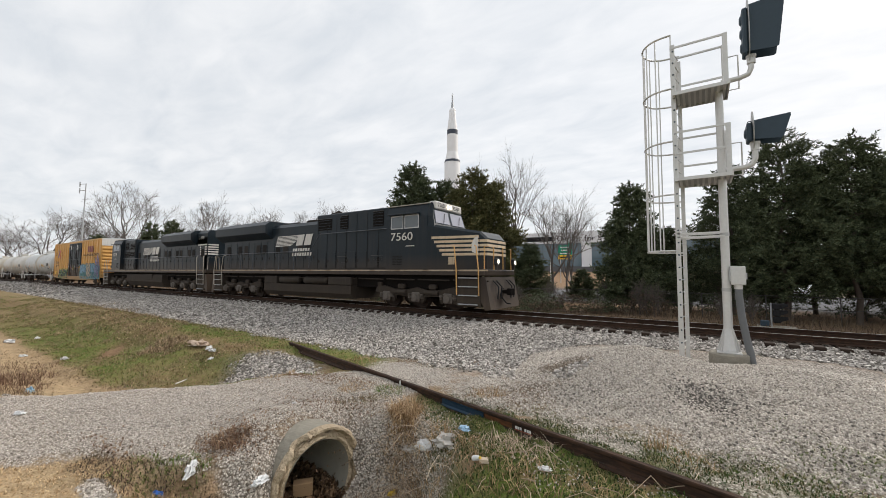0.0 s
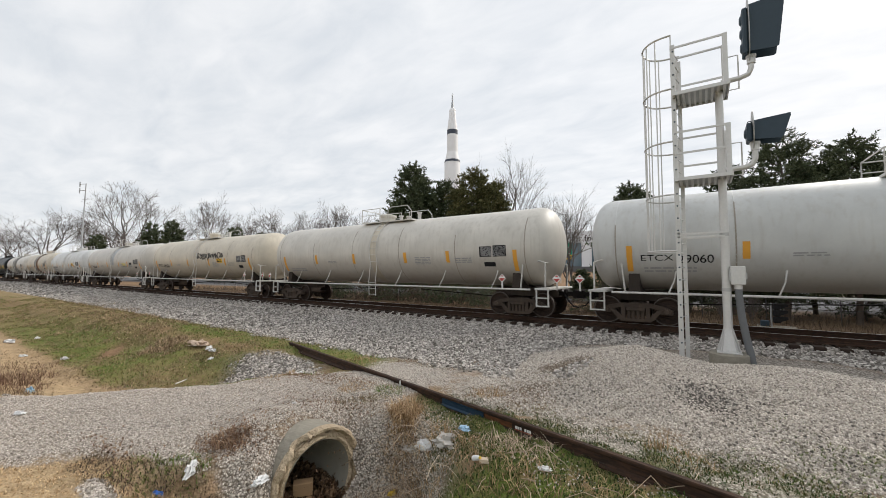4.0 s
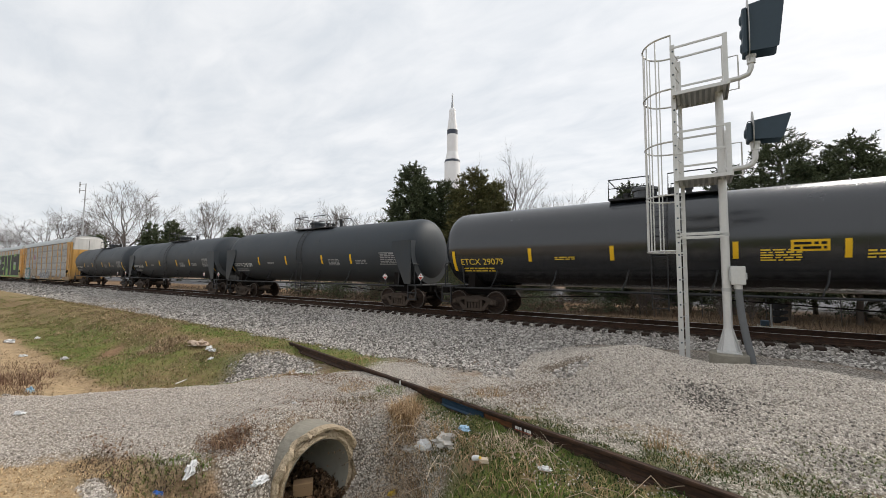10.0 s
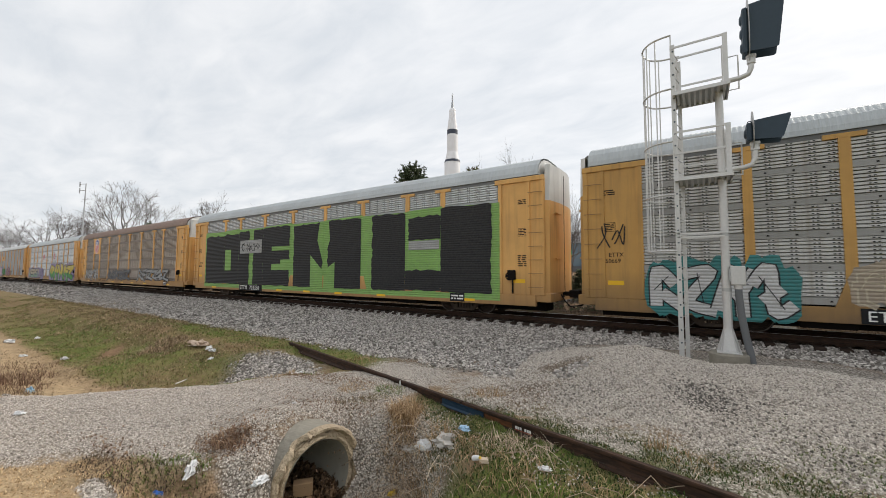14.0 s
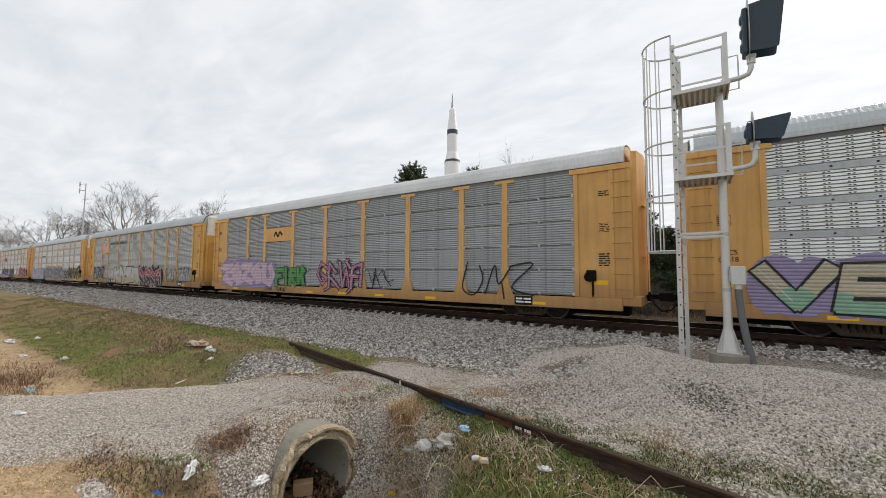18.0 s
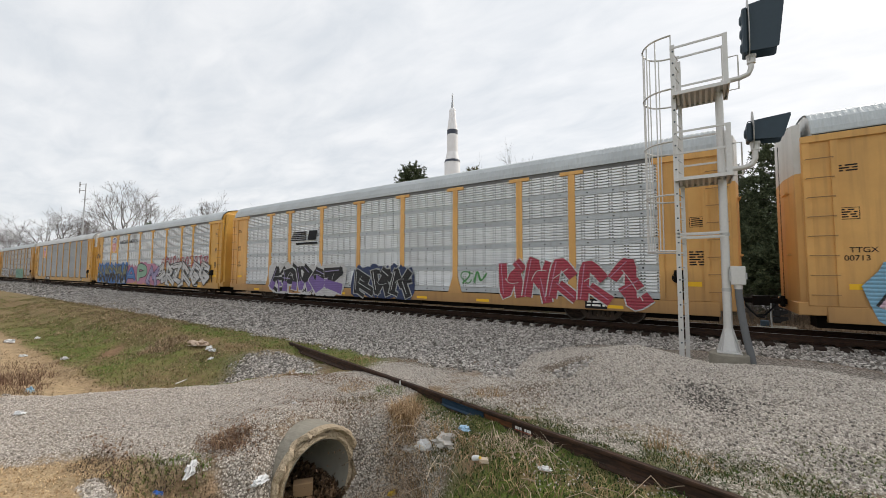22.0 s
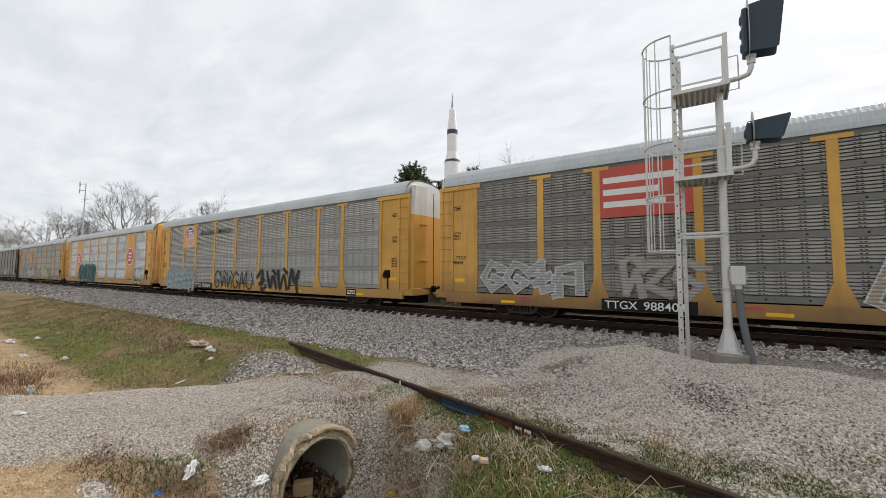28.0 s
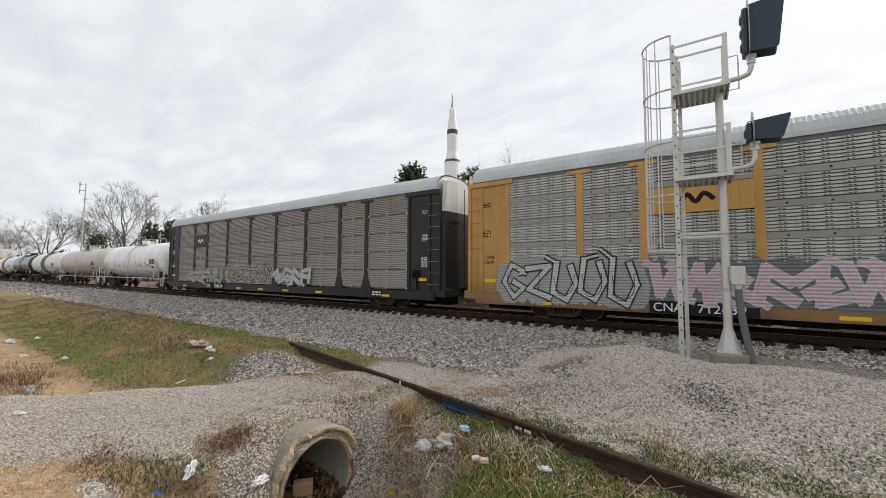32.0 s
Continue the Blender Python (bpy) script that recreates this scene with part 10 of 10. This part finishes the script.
# ---- the train in order, head first: coupler places along the track when 19 s have run ----
JOINTS = [414.06, 391.0, 367.4, 347.1, 328.24, 309.74, 291.29, 272.78, 256.58, 241.17, 224.15, 207.2, 189.33, 171.39, 153.38, 135.2, 106.7, 78.3, 49.7,
          21.15, -7.5, -36.1, -64.8, -93.3, -121.8, -150.5, -179.2, -208.2, -236.8, -265.3, -293.7, -322.2, -338.8, -356.0, -372.5, -387.0, -403.0, -431.5]
train = []


def next_joint():
    k = len(train)
    return JOINTS[k], JOINTS[k + 1]


train.append(loco("black road locomotive with white nose stripes, lit headlights", *next_joint(), 1, "ge"))
train.append(loco("black locomotive running backwards with flared radiators", *next_joint(), -1, "emd"))
train.append(boxcar("yellow boxcar with black doors and teal graffiti", *next_joint()))
W, B, Y = FITTING_WHITE, FITTING_BLACK, STENCIL_YELLOW
train.append(tank_car("pale grey tank car with a cream centre band", *next_joint(), TANK_PALE, W, ("ETCX", "29060"), BLACK, band=[(-0.75, 0.5, TANK_CREAM)], seed=1))
train.append(tank_car("dirty pale tank car with a cream centre strip", *next_joint(), TANK_WHITE, W, ("", ""), BLACK, band=[(-0.3, 0.1, TANK_CREAM)], seed=2))
c = tank_car("dirty cream tank car with a black scrawl", *next_joint(), TANK_CREAM, W, ("ETCX", "630521"), BLACK, seed=3)
scrawl(c, 0.2, 4.0, 2.55, 3.0, -1.60, "black", 5, 0.07)
train.append(c)
c = tank_car("white tank car with grey patch beside its ladder", *next_joint(), TANK_WHITE, W, ("ETCX", "630507"), BLACK, seed=4)
part("grey_patch", patch(-0.42, 0.62, -16, 74, 1.586, 12), TANK_PATCH, c, "grey repainted patch")
sc = Shape()
for q in range(9):
    lay_ribbon(sc, [(3.1 + (q + a) * 0.24, 2.02 + 0.22 * b) for a, b in flourish(random.Random(60 + q))], 0.02, -1.62)
wrap(tagged(part("graffiti", sc, spray(SP["black"]), c), "thin black scribble", kind="stuff"), 1.58, 0.012)
st = part("warning_sticker", patch(2.75, 3.75, -19, -11, 1.589), REFLECTOR_PALE, c, "pale yellow warning sticker")
part("data_panel", patch(4.75, 5.35, -17, -9, 1.589), BLACK, c, "black data panel")
train.append(c)
train.append(tank_car("pale grey tank car with faded patches", *next_joint(), TANK_PALE, W, ("GATX", "51765"), BLACK, seed=5))
c = tank_car("cream tank car with a rusty grey centre band", *next_joint(), TANK_CREAM, W, ("ETCX", "21009"), BLACK, band=[(-1.15, 0.25, TANK_GREY), (0.27, 1.05, TANK_RUST)], seed=6)
scrawl(c, 5.0, 6.2, 2.7, 3.1, -1.60, "black", 7, 0.05)
train.append(c)
c = tank_car("white tank car with a dark grey centre band", *next_joint(), TANK_WHITE, W, ("ETCX", "423602"), BLACK, band=[(-1.6, 1.6, TANK_GREY)], seed=7, r=1.53, inset=1.05)
scrawl(c, -3.3, -2.4, 2.1, 2.5, -1.56, "black", 8, 0.05)
train.append(c)
train.append(tank_car("black tank car with yellow lettering", *next_joint(), TANK_BLACK, B, ("GATX", "28852"), Y, seed=8, r=1.55))
train.append(tank_car("glossy black tank car with yellow lettering", *next_joint(), TANK_GLOSS, B, ("ETCX", "29079"), Y, seed=9))
train.append(tank_car("slate grey tank car with head shields", *next_joint(), TANK_SLATE, B, ("GATX", "215109"), WHITE, shield=True, seed=10))
train.append(tank_car("dull dark grey tank car with head shields", *next_joint(), TANK_SLATE, B, ("GATX", "286350"), WHITE, shield=True, seed=11))
train.append(tank_car("dark grey tank car with white lettering", *next_joint(), TANK_SLATE, B, ("GATX", "220739"), WHITE, seed=12))
G = -1.618


def G_(car, x0, x1, z0, z1, n, fill, line, glow=None, shine=None, seed=0, fat=0.32, label="", second=None, text=None, bubble=False):
    graffiti(car, x0, x1, z0, z1, G, n, fill, line, glow, shine, seed, fat, label, second, text, bubble)


# 1: mustard frame, dull panels
c = rack_car("mustard autorack with stained grey panels and white tags", *next_joint(), RACK_MUSTARD, PANEL_DARK, ROOF_GREY, number=("ETTX", "850669"), num_mat=WHITE, seed=1)
G_(c, -11.5, -8.3, 0.42, 1.98, 4, "white", "black", "teal", None, 13, 0.62, "white graffiti edged in black and blue", None, None, True)
G_(c, -7.1, -4.4, 0.95, 1.9, 4, "beige", "cream", "beige", None, 12, 0.3, "faded tan graffiti")
G_(c, -1.8, 3.6, 0.5, 1.55, 5, "grey", "white", None, None, 13, 0.42, "grey and white graffiti")
scrawl(c, 5.6, 8.7, 1.1, 1.75, G, "white", 14)
scrawl(c, 9.2, 11.6, 0.95, 1.75, G, "white", 15)
scrawl(c, -13.1, -12.2, 2.6, 3.3, G, "black", 16)
part("round_mark", Shape().prism([(-5.8 + 0.42 * math.cos(a), 3.65 + 0.42 * math.sin(a)) for a in [math.pi / 8 + math.pi / 4 * i for i in range(8)]], G, G + 0.004, "y"), spray(SP["rose"]), c, "faded pink octagon mark")
train.append(c)
# 2: covered in green and black
c = rack_car("autorack covered by huge green and black graffiti", *next_joint(), RACK_TAN, PANEL_GREY, ROOF_GREY, number=("ETTX", "703350"), num_mat=WHITE, seed=2)
wash = Shape()
for k, (a, b) in enumerate(zip(POSTS[:-1], POSTS[1:])):
    wash.add([(a - 0.02, G + 0.012, 0.60), (b - 0.02, G + 0.012, 0.60), (b - 0.02, G + 0.012, 4.42 + 0.1 * (k % 2)), (a - 0.02, G + 0.012, 4.45)], [(0, 1, 2, 3)])
wash = tagged(part("graffiti", wash, spray(SP["lime"]), c), "green sprayed ground behind block letters", kind="stuff")
# black covers, each as shares of a panel's width and heights
BLOCKS = ((0, 0.05, 1.0, 0.85, 4.1), (1, 0.0, 1.0, 0.85, 4.15), (2, 0.0, 0.42, 0.85, 4.25), (2, 0.58, 1.0, 0.85, 4.3), (3, 0.0, 0.92, 0.85, 4.35), (4, 0.06, 0.95, 0.85, 4.3), (5, 0.10, 1.0, 0.85, 4.35), (6, 0.24, 1.0, 0.85, 4.35), (7, 0.0, 1.0, 0.9, 1.75), (7, 0.05, 1.0, 3.12, 4.1), (8, 0.0, 0.86, 0.85, 4.4))
rng = random.Random(5)
for k, u0, u1, z0, z1 in BLOCKS:
    a, w = POSTS[k], POSTS[k + 1] - POSTS[k]
    j = lambda q: rng.uniform(-q, q)
    zs = [z0 + (z1 - z0) * i / 24 for i in range(25)]
    e0, e1 = (0.02 if u0 == 0.0 else 0.05), (0.0 if u1 == 1.0 else 0.05)
    x0, x1 = a + w * u0 - (0.09 if u0 == 0.0 else 0), a + w * u1 - (0.09 if u1 == 1.0 else 0)
    ring = [(x1 + j(e1), z) for z in zs] + [(x1 + (x0 - x1) * i / 9, z1 + 0.05 + j(0.05)) for i in range(1, 9)] + [(x0 + j(e0), z) for z in zs[::-1]] + [(x0 + (x1 - x0) * i / 9, z0 + j(0.03)) for i in range(1, 9)]
    tagged(part("graffiti", Shape().add([(x, G - 0.002, z) for x, z in ring], [tuple(range(len(ring)))]), spray(SP["black"]), wash), "huge black sprayed block letter")
# green openings inside the letters: panel, then corners as shares of width and heights
OPENINGS = ((1, ((0.06, 1.75), (0.46, 1.75), (0.46, 3.15), (0.06, 3.15))), (3, ((0.30, 1.78), (0.95, 1.78), (0.95, 2.15), (0.30, 2.15))), (3, ((0.30, 2.95), (0.95, 2.95), (0.95, 3.2), (0.30, 3.2))),
            (3, ((0.62, 2.15), (0.95, 2.15), (0.95, 2.4), (0.62, 2.4))), (4, ((0.60, 0.8), (0.97, 0.8), (0.97, 1.75), (0.60, 2.6))), (4, ((0.97, 2.2), (0.97, 4.4), (0.86, 4.4), (0.80, 3.4))),
            (5, ((0.0, 0.8), (0.30, 0.8), (0.30, 2.2), (0.0, 1.75))), (5, ((0.0, 2.2), (0.16, 3.4), (0.12, 4.4), (0.0, 4.4))))
for k, ring in OPENINGS:
    a, w = POSTS[k], POSTS[k + 1] - POSTS[k]
    part("graffiti", Shape().add([(a + w * u, G - 0.006, z) for u, z in ring], [tuple(range(len(ring)))]), spray(SP["lime"]), wash)
part("silver_patch", Shape().box(POSTS[7] + 0.12, POSTS[8] - 0.16, G - 0.009, G - 0.005, 2.68, 3.08), spray(SP["silver"]), c, "bare silver patch")
part("faded_mark", Shape().box(-7.02, -4.5, G - 0.03, G - 0.026, 2.85, 3.7), spray(SP["silver"]), c)
scrawl(c, -6.8, -4.8, 3.0, 3.5, G - 0.032, "black", 29, 0.06)
train.append(c)
# 3: rusty roof
c = rack_car("rust-streaked autorack with a rusting roof", *next_joint(), RACK_TAN, PANEL_BROWN, ROOF_RUST, number=("TTGX", "971182"), num_mat=BLACK, plates=((1, (3, 4), "shield"),), seed=3)
G_(c, -11.6, -7.2, 0.7, 1.9, 5, "white", "black", None, None, 31, 0.3)
G_(c, -4, 2.0, 0.7, 1.8, 6, "grey", "black", None, None, 32, 0.3, "dark graffiti")
G_(c, 4, 10.5, 0.8, 1.9, 6, "silver", "black", None, None, 33, 0.3)
train.append(c)
# 4: silver with green and yellow piece
c = rack_car("silver autorack with large green and yellow graffiti", *next_joint(), RACK_TAN, PANEL_SILVER, ROOF_GREY, number=("KCS", "704618"), num_mat=BLACK, seed=4)
G_(c, -11.9, -4.9, 0.62, 2.0, 5, "cream", "black", "lilac", "white", 41, 0.40, "cream and black graffiti", "mint", "VERSI")
G_(c, -4.7, -2.9, 0.5, 1.9, 2, "lilac", "black", "lilac", "white", 43, 0.3)
G_(c, 0.9, 12.0, 0.45, 2.5, 5, "yellow", "black", "lilac", "white", 42, 0.46, "green and yellow graffiti with black edges", "green")
for x in (-2.95, 2.75):
    part("red_mark", Shape().prism([(x + 0.36 * math.cos(a), 3.63 + 0.38 * math.sin(a)) for a in [math.pi / 8 + math.pi / 4 * i for i in range(8)]], G, G + 0.004, "y"), UP_RED, c, "red octagon mark")
    for i in range(3):
        part("writing_bar", Shape().box(x - 0.2, x + 0.2, G - 0.005, G - 0.002, 3.44 + i * 0.15, 3.52 + i * 0.15), WHITE, c)
train.append(c)
# 5: steel grey wave panels with a yellow plate
c = rack_car("yellow autorack with dark steel panels and pink graffiti", *next_joint(), RACK_TAN, PANEL_STEEL, ROOF_PALE, "wave", ("CNA", "704561"), None, ((2, (3,), "loop"),), BLACK, False, seed=5)
G_(c, -12.0, -6.0, 0.7, 2.3, 5, "pink", "lilac", "lilac", "white", 51, 0.62, "fat pale pink graffiti over lilac")
G_(c, -5.85, -3.1, 0.82, 2.02, 4, "green", "black", None, "lime", 52, 0.56, "green graffiti edged in black", None, "FIR*")
G_(c, -2.0, 1.5, 0.8, 2.3, 4, "rose", "black", None, "pink", 53, 0.3, "pink and black graffiti")
scrawl(c, 1.9, 3.4, 0.95, 1.9, G, "black", 54, 0.07)
G_(c, 7.2, 10.3, 0.7, 2.1, 3, None, "black", None, None, 55, 0.10, "black outline graffiti")
train.append(c)
# 6: shield and slogan


def slogan(car):
    write("BUILDING", 0.32, BLACK, car, -6.45, G, 4.35, "slogan", 1.06)
    write("AMERICA", 0.32, BLACK, car, -4.05, G, 4.35, "slogan", 1.06)


c = rack_car("yellow autorack with grey panels and blue shield emblem", *next_joint(), RACK_YELLOW, PANEL_GREY, ROOF_GREY, number=("ETTX", "852458"), num_mat=WHITE, plates=((1, (3, 4), "shield"),), seed=6)
slogan(c)
G_(c, -11.4, -8.1, 0.85, 2.25, 5, "black", "white", None, "silver", 61, 0.46, "black graffiti edged in white", None, "PIRAT")
G_(c, -7.9, -6.5, 0.95, 1.35, 4, None, "white", None, None, 66, 0.2)
G_(c, -7.9, -6.7, 1.75, 2.15, 4, None, "white", None, None, 67, 0.2)
G_(c, -5.0, 1.4, 0.5, 2.15, 4, "white", "black", "cream", None, 62, 0.62, "fat cream and white graffiti", "cream", "KNSR")
G_(c, 1.4, 6.3, 0.42, 2.0, 4, "red", "white", "black", None, 63, 0.4, "red and black graffiti", "black")
G_(c, 7.1, 11.9, 0.7, 2.0, 6, None, "black", None, None, 64, 0.12, "black outline graffiti")
train.append(c)
# 7: silver with the blue-edged piece
c = rack_car("silver autorack with blue-edged grey graffiti", *next_joint(), RACK_TAN, PANEL_SILVER, ROOF_GREY, number=("TTGX", "700713"), num_mat=WHITE, seed=7)
G_(c, -12.2, -5.3, 0.5, 1.95, 5, "pink", "black", "sky", "white", 71, 0.46, "pale pink outlined graffiti", None, None, True)
G_(c, -4.1, 4.2, 0.42, 2.2, 5, "grey", "sky", "orange", "black", 72, 0.46, "dark grey graffiti edged in blue", None, "SOMEK")
G_(c, 4.4, 7.2, 0.6, 1.85, 5, "black", "white", "silver", None, 73, 0.50, "black graffiti edged in white", None, "CUERO")
G_(c, 7.3, 12.0, 0.55, 2.2, 4, "black", "yellow", None, "olive", 74, 0.46, "black graffiti edged in yellow", None, None, True)
s = Shape()
lay_ribbon(s, [(-6.9, 3.6), (-6.4, 3.72), (-5.8, 3.62), (-5.2, 3.72), (-4.5, 3.64)], 0.13, G)
part("emblem_line", s, BLACK, c, "dark lettering stroke")
train.append(c)
# 8: silver with red piece
c = rack_car("silver autorack with dark red and purple graffiti", *next_joint(), RACK_TAN, PANEL_SILVER, ROOF_GREY, number=("NS", "34508"), num_mat=BLACK, seed=8)
G_(c, -8.8, -2.6, 0.45, 2.05, 5, "black", "white", "white", "lilac", 81, 0.62, "black and purple graffiti on white", "purple")
G_(c, -1.6, 1.9, 0.5, 1.9, 3, "black", "silver", "navy", "white", 82, 0.5, "black and grey graffiti")
scrawl(c, 4.6, 5.8, 1.2, 1.75, G, "green", 83, 0.06)
G_(c, 6.3, 11.4, 0.5, 2.25, 5, "red", "white", None, "rose", 84, 0.62, "fat dark red graffiti edged in white", None, None, True)
for j in range(5):
    part("emblem_line", Shape().prism([(-7.0 + j * 0.06, 3.45 + j * 0.11), (-5.6, 3.45 + j * 0.11), (-5.55, 3.51 + j * 0.11), (-7.0 + j * 0.06, 3.51 + j * 0.11)], G, G + 0.004, "y"), BLACK, c)
part("emblem_shape", Shape().prism([(-5.45, 3.45), (-4.75, 3.45), (-4.6, 3.98), (-5.3, 3.98)], G, G + 0.004, "y"), BLACK, c)
part("writing_bar", Shape().box(-6.5, -4.6, G, G + 0.004, 3.22, 3.34), BLACK, c)
train.append(c)
# 9: shield and wild colours
c = rack_car("silver autorack with long multicoloured graffiti", *next_joint(), RACK_GOLD, PANEL_SILVER, ROOF_GREY, number=("ETTX", "716608"), num_mat=WHITE, plates=((1, (3, 4), "shield"),), door_top=False, seed=9)
slogan(c)
G_(c, -12.6, -4.2, 0.5, 2.35, 8, "olive", "black", "blue", "silver", 91, 0.38, "olive and black graffiti over blue", "black")
G_(c, -4.2, -1.9, 0.6, 2.1, 1, "blue", "navy", "rose", "sky", 92, 0.44, "round blue graffiti", None, "A", True)
G_(c, -1.6, 0.4, 0.55, 2.3, 1, "mint", "black", "rose", "white", 93, 0.44, "mint green graffiti", None, "P", True)
G_(c, 0.6, 3.0, 0.5, 2.2, 1, "lilac", "navy", "rose", "white", 94, 0.40, "purple star-shaped graffiti")
G_(c, 3.1, 11.9, 0.46, 2.5, 6, "white", "black", None, "black", 95, 0.46, "spiky white and black graffiti")
scrawl(c, 3.4, 11.7, 2.0, 2.9, G + 0.004, "red", 97, 0.09)
scrawl(c, -13.3, -12.2, 3.0, 3.5, G, "black", 96, 0.09)
train.append(c)
# 10: clean
train.append(rack_car("clean yellow autorack with grey panels and shield emblem", *next_joint(), RACK_GOLD, PANEL_STEEL, ROOF_PALE, "wave", ("ETTX", "701586"), None, ((1, (3, 4), "shield"),), WHITE, seed=10))
# 11: dark with white and green pieces
c = rack_car("stained autorack with white and mint graffiti", *next_joint(), RACK_MUSTARD, PANEL_DARK, ROOF_GREY, number=("TTGX", "942061"), num_mat=WHITE, seed=11)
G_(c, -11.8, -6.0, 0.5, 2.2, 4, "white", "black", None, None, 111, 0.38, "white graffiti")
G_(c, -4.6, 1.1, 0.6, 2.0, 5, None, "grey", None, None, 112, 0.14, "faint outline graffiti")
G_(c, 1.6, 7.1, 0.52, 1.85, 6, "mint", "teal", "mint", "white", 113, 0.3, "mint green graffiti")
train.append(c)
# 12: red plate
c = rack_car("stained autorack with a large red emblem plate", *next_joint(), RACK_YELLOW, PANEL_SOOT, ROOF_GREY, number=("TTGX", "988404"), num_mat=WHITE, plates=((2, (3, 4), "red"),), seed=12)
for k, (a, b, f, g) in enumerate(((-11.5, -7.6, "silver", "white"), (-6.5, -4.25, "silver", "beige"), (-0.9, 1.4, "beige", "white"), (1.8, 4.0, "white", "silver"), (4.7, 7.0, "grey", "white"), (7.4, 11.5, None, "silver"))):
    G_(c, a, b, 0.85, 2.15, 3 if b - a < 3 else 4, f, g, None, None, 120 + k, 0.36 if f else 0.12, "silver graffiti")
for x in (-10.0, -3.4, 0.4, 5.9):
    part("red_reflector", Shape().box(x, x + 0.5, -1.6145, -1.609, 0.70, 0.78), UP_RED, c)
train.append(c)
# 13: shield, slogan, dark green pieces
c = rack_car("dark stained autorack with shield emblem and green-black graffiti", *next_joint(), RACK_GOLD, PANEL_DARK, ROOF_GREY, number=("TTGX", "850884"), num_mat=WHITE, plates=((1, (3, 4), "shield"),), seed=13)
slogan(c)
G_(c, -11.8, -7.2, 0.35, 1.8, 5, "aqua", "white", "silver", None, 131, 0.34, "pale teal graffiti")
G_(c, -4.1, 0.9, 0.42, 1.8, 6, None, "black", None, None, 132, 0.2, "thin black outline graffiti")
G_(c, 1.3, 5.6, 0.4, 1.9, 4, None, "black", None, None, 133, 0.34, "smudged black graffiti")
train.append(c)
# 14: yellow body with framed silver panels and red octagons
c = rack_car("yellow autorack with framed silver panels and red octagon emblems", *next_joint(), RACK_TAN, PANEL_SILVER, ROOF_GREY, number=("TTGX", "696541"), num_mat=WHITE, plates=((1, (0, 1, 2, 3, 4), "octagon"), (7, (0, 1, 2, 3, 4), "octagon")), door_top=False, seed=14)
G_(c, -7.7, -2.2, 0.5, 2.3, 5, "black", "teal", "teal", "aqua", 141, 0.36, "black and teal graffiti")
G_(c, 9.2, 11.9, 0.5, 2.1, 3, None, "black", None, None, 142, 0.09, "black outline graffiti")
train.append(c)
# 15: loop plate and white pieces
c = rack_car("mustard autorack with stained panels and white graffiti", *next_joint(), RACK_MUSTARD, PANEL_DARK, ROOF_GREY, number=("CNA", "712639"), num_mat=WHITE, plates=((2, (3,), "loop"),), seed=15)
G_(c, -12.0, -7.3, 0.6, 2.15, 5, "white", "black", "silver", None, 151, 0.3, "white and black graffiti")
G_(c, -7.0, -1.9, 0.8, 2.0, 6, "pink", "white", "grey", None, 152, 0.4, "pale graffiti")
G_(c, -1.8, 2.1, 0.7, 1.85, 4, "white", "black", None, None, 153, 0.3)
G_(c, 2.2, 6.0, 0.7, 1.95, 4, "cream", "white", "lime", None, 154, 0.36, "cream and green graffiti")
train.append(c)
# 16: black frame
c = rack_car("black autorack with brownish ribbed panels", *next_joint(), RACK_BLACK, PANEL_DUSK, ROOF_GREY, "wave", ("CN", "704634"), None, ((1, (3,), "darkloop"),), WHITE, seed=16)
G_(c, -9.7, -4.6, 0.85, 1.75, 5, "silver", "cream", None, None, 161, 0.3, "pale graffiti")
G_(c, -4.2, 1.1, 0.95, 2.05, 6, "beige", "black", "silver", None, 162, 0.3, "outlined graffiti")
G_(c, 1.4, 4.9, 0.9, 1.95, 4, "white", "silver", None, None, 163, 0.34, "white graffiti")
train.append(c)
# more tank cars behind
train.append(tank_car("clean white tank car behind the autoracks", *next_joint(), TANK_FRESH, W, ("", ""), BLACK, seed=21))
train.append(tank_car("white tank car with a cream tint", *next_joint(), TANK_WHITE, W, ("", ""), BLACK, seed=22))
train.append(tank_car("white tank car with a dark centre band", *next_joint(), TANK_FRESH, B, ("", ""), BLACK, band=[(-1.2, 1.2, TANK_GREY)], seed=23))
train.append(tank_car("black tank car far down the train", *next_joint(), TANK_GLOSS, B, ("", ""), Y, seed=24))
train.append(tank_car("white tank car with a grey centre band", *next_joint(), TANK_FRESH, B, ("", ""), BLACK, band=[(-1.2, 1.2, TANK_GREY)], seed=25))
train.append(rack_car("yellow autorack at the far end of the train", *next_joint(), RACK_YELLOW, PANEL_SILVER, ROOF_PALE, seed=26))


# ---- the train rolls past, slowing a little towards the end ----
def rolled(t):
    return 22.14 * (t - 19.0) - (0.0155 * (t - 19.0) ** 2 if t > 19.0 else 0.0)


def motions():
    times = [float(t) for t in range(0, 33)]
    for car in train:
        at = car.location.x
        walk(car, [(t, pose(at + rolled(t), TRACK_Y, 0.0)) for t in times])


motions()
